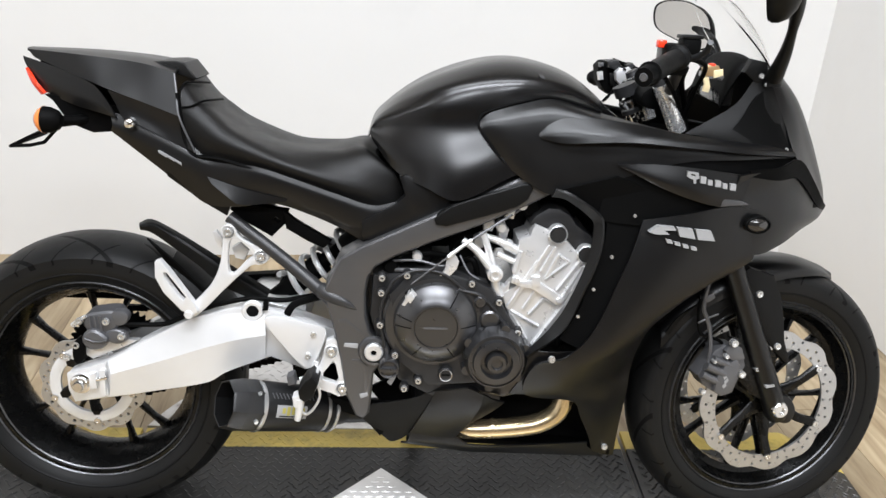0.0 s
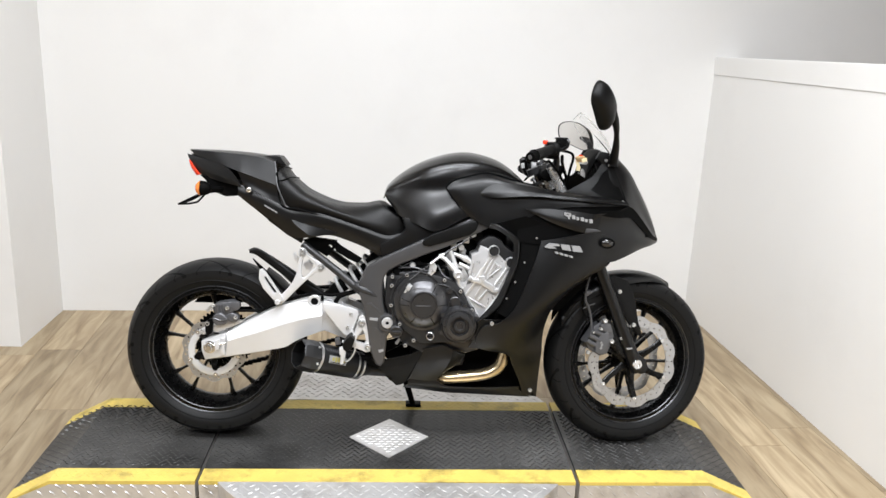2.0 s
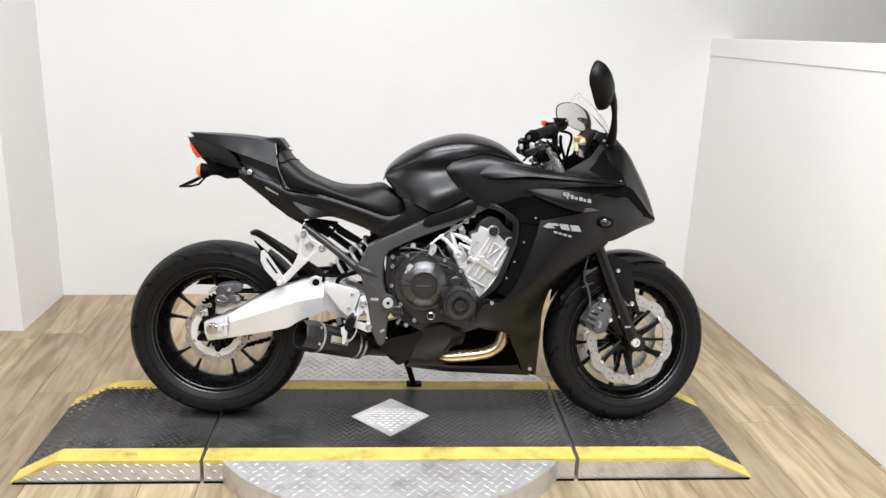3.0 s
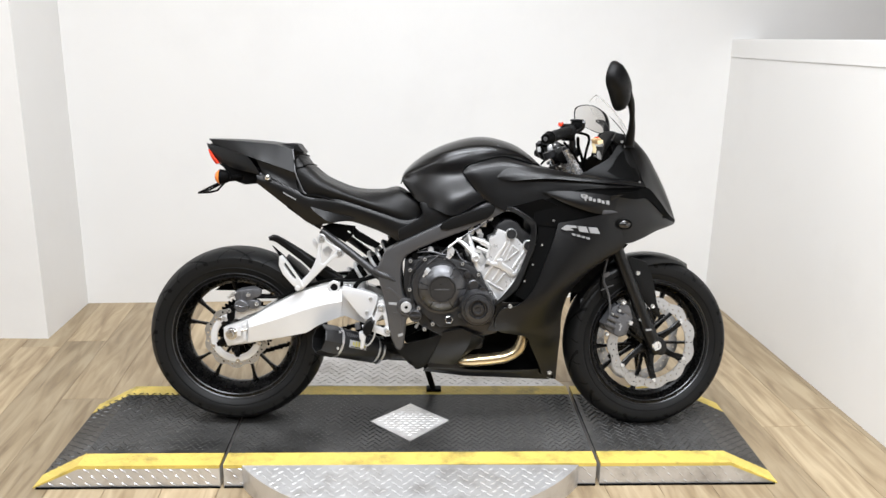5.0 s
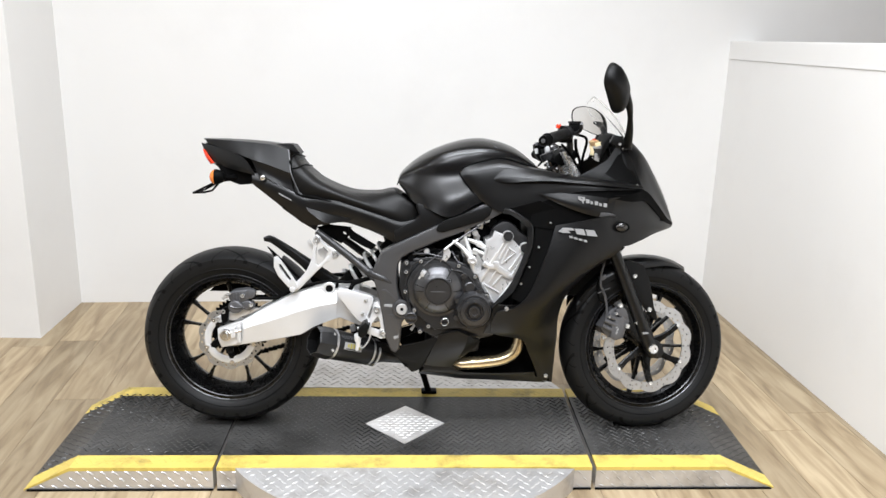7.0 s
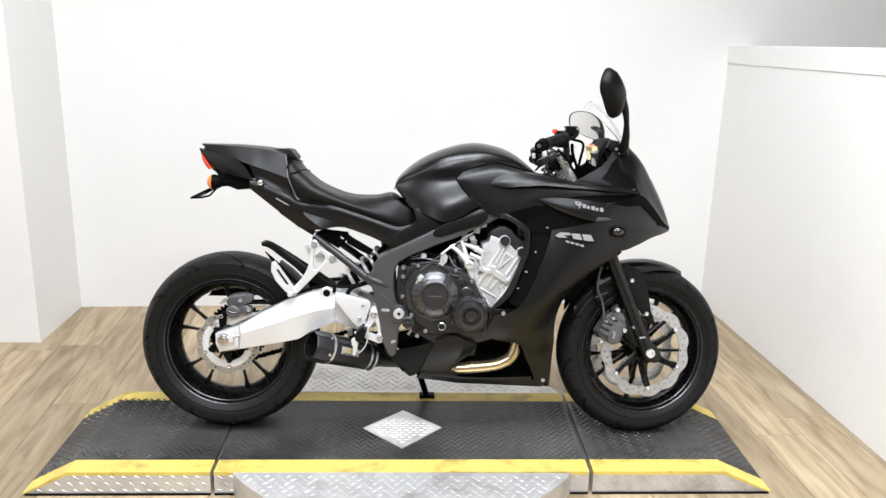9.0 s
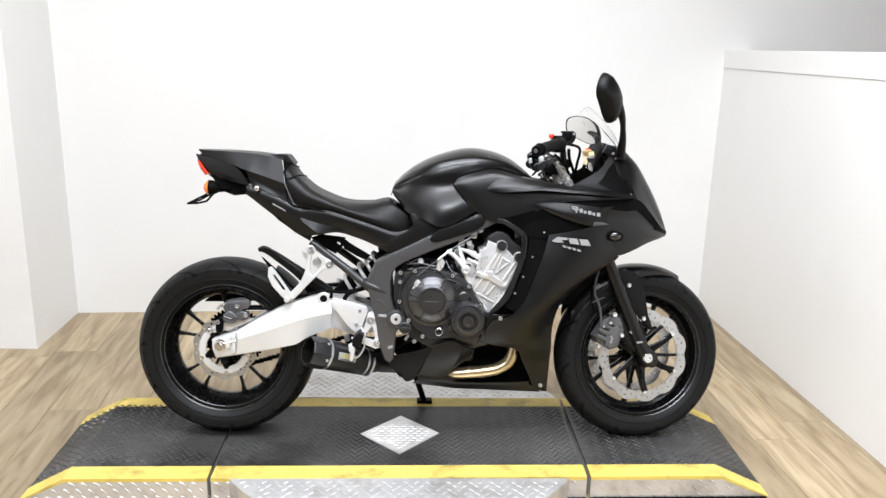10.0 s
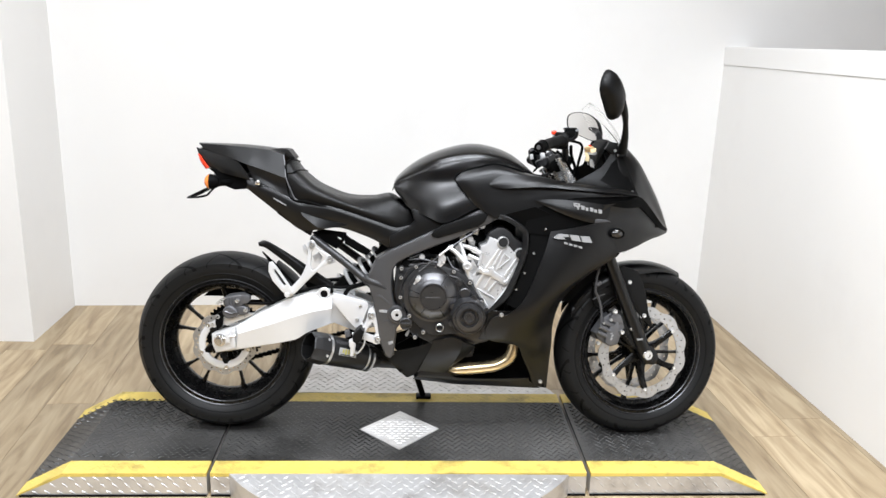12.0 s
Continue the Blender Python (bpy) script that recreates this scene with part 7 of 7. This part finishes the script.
wd = (0.006, 0.036, 0.062, 0.070, 0.070, 0.068, 0.064, 0.060, 0.056)
drop = (0.008, 0.014, 0.022, 0.030, 0.038, 0.042, 0.042, 0.042, 0.042)
part("front_fender", steered(over([
    [(x, w * 1.03, z - d) for (x, z), w, d in zip(fen, wd, drop)],
    [(x, w, z - d * 0.45) for (x, z), w, d in zip(fen, wd, drop)],
    [(x, w * 0.78, z - 0.001) for (x, z), w in zip(fen, wd)],
    [(x, w * 0.35, z + 0.006) for (x, z), w in zip(fen, wd)],
    [(x, 0.0, z + 0.007) for x, z in fen],
], 36, 14, 0.003)), M_PAINT, bike, "satin black front fender")
for s in (-1, 1):
    part("fender_stay", steered(plate([(0.596, 0.581), (0.622, 0.595), (0.678, 0.577), (0.686, 0.558), (0.7, 0.533), (0.712, 0.488), (0.722, 0.433), (0.74, 0.386), (0.73, 0.381), (0.699, 0.41), (0.667, 0.452), (0.634, 0.508), (0.613, 0.549)], s * 0.058, s * 0.078, 0.006)), M_PLASTIC, bike, "black plastic fender stay")
for x, z in [(0.647, 0.538), (0.704, 0.422)]:
    part("stay_bolt", steered(lathe([(0.0, -0.080), (0.004, -0.084), (0.0065, -0.084), (0.0078, -0.081), (0.0078, -0.074)], (x, 0, z), 14)), M_BOLT, bike)
part("fender_rear_flap", steered(shell([[(0.453, 0.062, 0.454), (0.479, 0.062, 0.488), (0.517, 0.062, 0.514)], [(0.478, 0.05, 0.439), (0.505, 0.05, 0.468), (0.535, 0.05, 0.493)]], 10, 4, 0.003)), M_PLASTIC, bike)

part("wheel_well", plate([(0.402, 0.47), (0.43, 0.54), (0.50, 0.60), (0.58, 0.66), (0.62, 0.64), (0.57, 0.585), (0.515, 0.535), (0.46, 0.47)], -0.068, -0.03, 0.0), M_INNER, bike)

# handlebars, levers, mirrors
def handlebar(pts, g0, g1, lever, box_at):
    bar = part("handlebar", pipe(pts, 0.011, 12, 18), M_CASE, bike, "black clip-on handlebar")
    g0, g1 = Vector(g0), Vector(g1)
    part("grip", pipe([tuple(g0.lerp(g1, f)) for f in (0, 0.06, 0.1, 0.3, 0.5, 0.7, 0.9, 0.96)], [0.022, 0.022, 0.0165, 0.0175, 0.017, 0.0175, 0.0165, 0.020], 18), M_RUBBER, bar, "black rubber grip")
    part("bar_end", pipe([tuple(g0.lerp(g1, 0.97)), tuple(g0.lerp(g1, 1.14))], [0.0165, 0.0150], 16), M_INNER, bar)
    part("bar_end_screw", pipe([tuple(g0.lerp(g1, 1.13)), tuple(g0.lerp(g1, 1.155))], [0.0075, 0.006], 12), M_GREYMET, bar)
    x, y, z = box_at
    part("switch_box", box(x - 0.021, x + 0.021, y - 0.022, y + 0.022, z - 0.027, z + 0.027, 0.008), M_INNER, bar)
    part("lever", pipe(lever, [0.006, 0.0060, 0.0055, 0.005, 0.0050], 10, 20), M_TUBE, bar, "black hand lever")
    x, y, z = lever[0]
    part("lever_mount", box(x - 0.025, x + 0.015, y - 0.018, y + 0.018, z - 0.015, z + 0.015, 0.006), M_CASE, bar)


handlebar([(0.405, -0.11, 0.955), (0.395, -0.17, 0.990), (0.372, -0.22, 1.012), (0.286, -0.365, 1.000)], (0.374, -0.235, 1.022), (0.286, -0.365, 1.000), [(0.374, -0.2, 1.024), (0.394, -0.22, 1.02), (0.406, -0.24, 1.025), (0.41, -0.265, 1.036), (0.406, -0.29, 1.051)], (0.371, -0.217, 1.018))
handlebar([(0.425, 0.11, 0.930), (0.415, 0.16, 0.945), (0.395, 0.20, 0.952), (0.362, 0.320, 0.940)], (0.394, 0.215, 0.951), (0.362, 0.320, 0.941), [(0.425, 0.17, 0.945), (0.440, 0.20, 0.948), (0.430, 0.25, 0.942), (0.405, 0.31, 0.930), (0.395, 0.335, 0.925)], (0.400, 0.205, 0.950))
part("kill_switch", box(0.340, 0.356, -0.222, -0.204, 1.036, 1.050, 0.004), M_RED, bike, "red kill switch")
rsv = part("brake_reservoir", box(0.384, 0.418, -0.220, -0.186, 1.026, 1.054, 0.006), M_INNER, bike, "black brake fluid reservoir")
part("reservoir_cap", box(0.382, 0.420, -0.222, -0.184, 1.053, 1.060, 0.003), M_PLASTIC, rsv)
part("bar_cable", pipe([(0.40, -0.20, 1.02), (0.45, -0.16, 1.005), (0.455, -0.10, 0.95), (0.45, -0.08, 0.90)], 0.0045, 8, 20), M_INNER, bike)
part("bar_cable", pipe([(0.36, -0.22, 0.985), (0.40, -0.15, 0.955), (0.43, -0.11, 0.92), (0.46, -0.09, 0.86)], 0.004, 8, 20), M_INNER, bike)
part("bar_cable", pipe([(0.37, 0.20, 0.99), (0.44, 0.13, 0.96), (0.46, 0.08, 0.90)], 0.0045, 8, 16), M_INNER, bike)
key = part("ignition_key", plate([(0.478, 0.996), (0.492, 1.004), (0.508, 1.002), (0.516, 0.990), (0.504, 0.980), (0.484, 0.982)], -0.062, -0.074, 0.003), M_BRASS, bike, "ignition key with a cream and red tag")
part("key_tag", plate([(0.480, 0.984), (0.492, 0.980), (0.498, 0.962), (0.496, 0.950), (0.484, 0.952), (0.486, 0.966)], -0.064, -0.070, 0.001), M_TAG, key, "cream paper tag")
part("key_tag", plate([(0.498, 0.992), (0.516, 0.996), (0.518, 0.984), (0.500, 0.978)], -0.074, -0.077, 0.001), M_TAG, key)
part("key_head", box(0.490, 0.502, -0.074, -0.062, 0.998, 1.006, 0.003), M_RED, key)
# left-hand switch gear
part("switch_gear", plate([(0.335, 0.976), (0.346, 0.987), (0.376, 0.989), (0.388, 0.981), (0.39, 0.951), (0.382, 0.941), (0.386, 0.924), (0.369, 0.913), (0.353, 0.922), (0.34, 0.944)], 0.24, 0.19, 0.004), M_INNER, bike, "black left-hand switch gear")
part("switch_cap", plate([(0.349, 0.988), (0.374, 0.992), (0.383, 0.977), (0.374, 0.97), (0.353, 0.974)], 0.20, 0.165, 0.004), M_BLOCK, bike)
part("switch_cap", plate([(0.357, 0.964), (0.375, 0.962), (0.38, 0.938), (0.365, 0.935)], 0.20, 0.170, 0.004), M_PLASTIC, bike)
part("switch_cap", plate([(0.39, 0.983), (0.405, 0.987), (0.415, 0.979), (0.415, 0.962), (0.403, 0.954), (0.392, 0.966)], 0.20, 0.160, 0.005), M_BLOCK, bike)
for pts, m in (([(0.334, 0.963), (0.344, 0.966), (0.347, 0.948), (0.338, 0.946)], M_ALU2), ([(0.335, 0.983), (0.344, 0.984), (0.345, 0.977), (0.336, 0.975)], M_GREYMET)):
    part("switch_button", plate(pts, 0.192, 0.174, 0.002), m, bike)
part("lever_clamp", plate([(0.367, 0.966), (0.376, 0.977), (0.386, 0.974), (0.395, 0.979), (0.405, 0.97), (0.4, 0.958), (0.407, 0.95), (0.397, 0.943), (0.386, 0.948), (0.38, 0.94), (0.37, 0.949)], 0.170, 0.150, 0.004), M_ALU2, bike, "silver lever clamp")
for x, z in [(0.385, 0.972), (0.401, 0.955)]:
    part("clamp_bolt", lathe([(0.0, 0.150), (0.004, 0.150), (0.005, 0.154), (0.005, 0.162)], (x, 0, z), 10), M_BLOCK, bike)
part("bar_cable", pipe([(0.369, 0.15, 0.94), (0.355, 0.15, 0.913), (0.343, 0.15, 0.902), (0.357, 0.15, 0.918), (0.378, 0.15, 0.928)], 0.0026, 6, 20), M_INNER, bike)
part("bar_cable", pipe([(0.398, 0.1, 0.97), (0.411, 0.1, 0.958), (0.42, 0.1, 0.923), (0.412, 0.1, 0.886)], 0.0035, 8, 18), M_GREYMET, bike)
part("clutch_body", plate(outline([(0.344, 0.941), (0.362, 0.951), (0.408, 0.957), (0.435, 0.952), (0.432, 0.938), (0.387, 0.931), (0.352, 0.928)], 24), 0.06, 0.0, 0.006), M_BLOCK, bike)
part("bar_cable", pipe([(0.395, 0.19, 0.935), (0.385, 0.15, 0.90), (0.40, 0.10, 0.88)], 0.004, 8, 14), M_INNER, bike)
part("bar_cable", pipe([(0.415, -0.16, 1.00), (0.43, -0.10, 0.97), (0.455, -0.06, 0.92), (0.47, -0.05, 0.86)], 0.0055, 8, 20), M_INNER, bike)


def mirror_unit(s):
    head_c = Vector((0.494, -0.30, 1.161)) if s < 0 else Vector((0.552, 0.30, 1.076))
    n = Vector((-0.80, -s * 0.58, 0.10)).normalized()
    u = Vector((0, 0, 1)).cross(n).normalized() * s
    v = n.cross(u).normalized()
    if v.z < 0:
        v = -v
    out = [(-0.068, 0.048), (-0.038, 0.074), (0.018, 0.048), (0.066, 0.006), (0.070, -0.036), (0.052, -0.072), (0.020, -0.070), (-0.034, -0.026), (-0.072, 0.012)] if s < 0 else [(-0.090, 0.034), (-0.058, 0.050), (0.010, 0.046), (0.066, 0.016), (0.086, -0.044), (0.060, -0.060), (-0.022, -0.038), (-0.080, -0.012)]
    rim = outline([(a, b, 0) for a, b in out], 40)
    bm = bmesh.new()
    rings = []
    for f, dpt in ((0.935, 0.000), (0.975, 0.001), (1.0, -0.004), (0.98, -0.014), (0.88, -0.028), (0.66, -0.040), (0.36, -0.047), (0.06, -0.049)):
        rings.append([bm.verts.new(head_c + u * p[0] * f + v * p[1] * f + n * dpt) for p in rim])
    for a, b in zip(rings, rings[1:]):
        for k in range(40):
            bm.faces.new((a[k], a[(k + 1) % 40], b[(k + 1) % 40], b[k]))
    bm.faces.new(rings[-1])
    mir = part("mirror", bm, M_PLASTIC, bike, "black wing mirror on a curved stalk", angle=60)
    bm = bmesh.new()
    bm.faces.new([bm.verts.new(head_c + u * p[0] * 0.94 + v * p[1] * 0.94 - n * 0.001) for p in rim])
    r = bmesh.ops.extrude_face_region(bm, geom=bm.faces[:])
    for q in r["geom"]:
        if isinstance(q, bmesh.types.BMVert):
            q.co -= n * 0.003
    part("mirror_glass", bm, M_MIRROR, mir, "mirror glass", smooth=False)
    part("stalk", pipe([(0.590, s * 0.135, 0.985), (0.588, s * 0.155, 1.005), (0.584, s * 0.185, 1.04), (0.572 if s < 0 else 0.588, s * 0.225, (1.085 if s < 0 else 1.050)), (0.556 if s < 0 else 0.588, s * 0.262, (1.115 if s < 0 else 1.058)), (0.540 if s < 0 else 0.580, s * 0.285, (1.140 if s < 0 else 1.064))], [0.017, 0.012, 0.0085, 0.009, 0.012, 0.015], 14, 26), M_PLASTIC, mir)
    part("stalk_base", lathe([(0.0, 0.008), (0.012, 0.008), (0.018, 0.0), (0.018, -0.008)], (0.590, s * 0.132, 0.980), 20, axis="z"), M_PLASTIC, mir)


mirror_unit(-1)
mirror_unit(1)

# ---- floor planks, laid front to back ----
PW, PL = 0.178, 1.22
plank_mesh = {}


def plank_data(length):
    key = round(length, 3)
    if key not in plank_mesh:
        bm = box(-PW / 2 + 0.0008, PW / 2 - 0.0008, -length / 2 + 0.0008, length / 2 - 0.0008, -0.004, 0.0)
        me = bpy.data.meshes.new("plank")
        bm.to_mesh(me)
        bm.free()
        me.materials.append(M_PLANK)
        plank_mesh[key] = me
    return plank_mesh[key]


rng = random.Random(5)
SKEW = math.atan(0.0587)
for i in range(-27, 24):
    x = i * PW + 0.05
    y = -5.4 + rng.random() * PL * 0.8
    start = -5.4
    while start < 1.80:
        end = min(y, 1.80)
        if end - start > 0.05:
            ob = new("plank", plank_data(end - start))
            m = (start + end) / 2
            ob.location = (x * math.cos(SKEW) - m * math.sin(SKEW), x * math.sin(SKEW) + m * math.cos(SKEW), 0)
            ob.rotation_euler = (0, 0, SKEW)
            ob.parent = floor
        start, y = end, y + PL
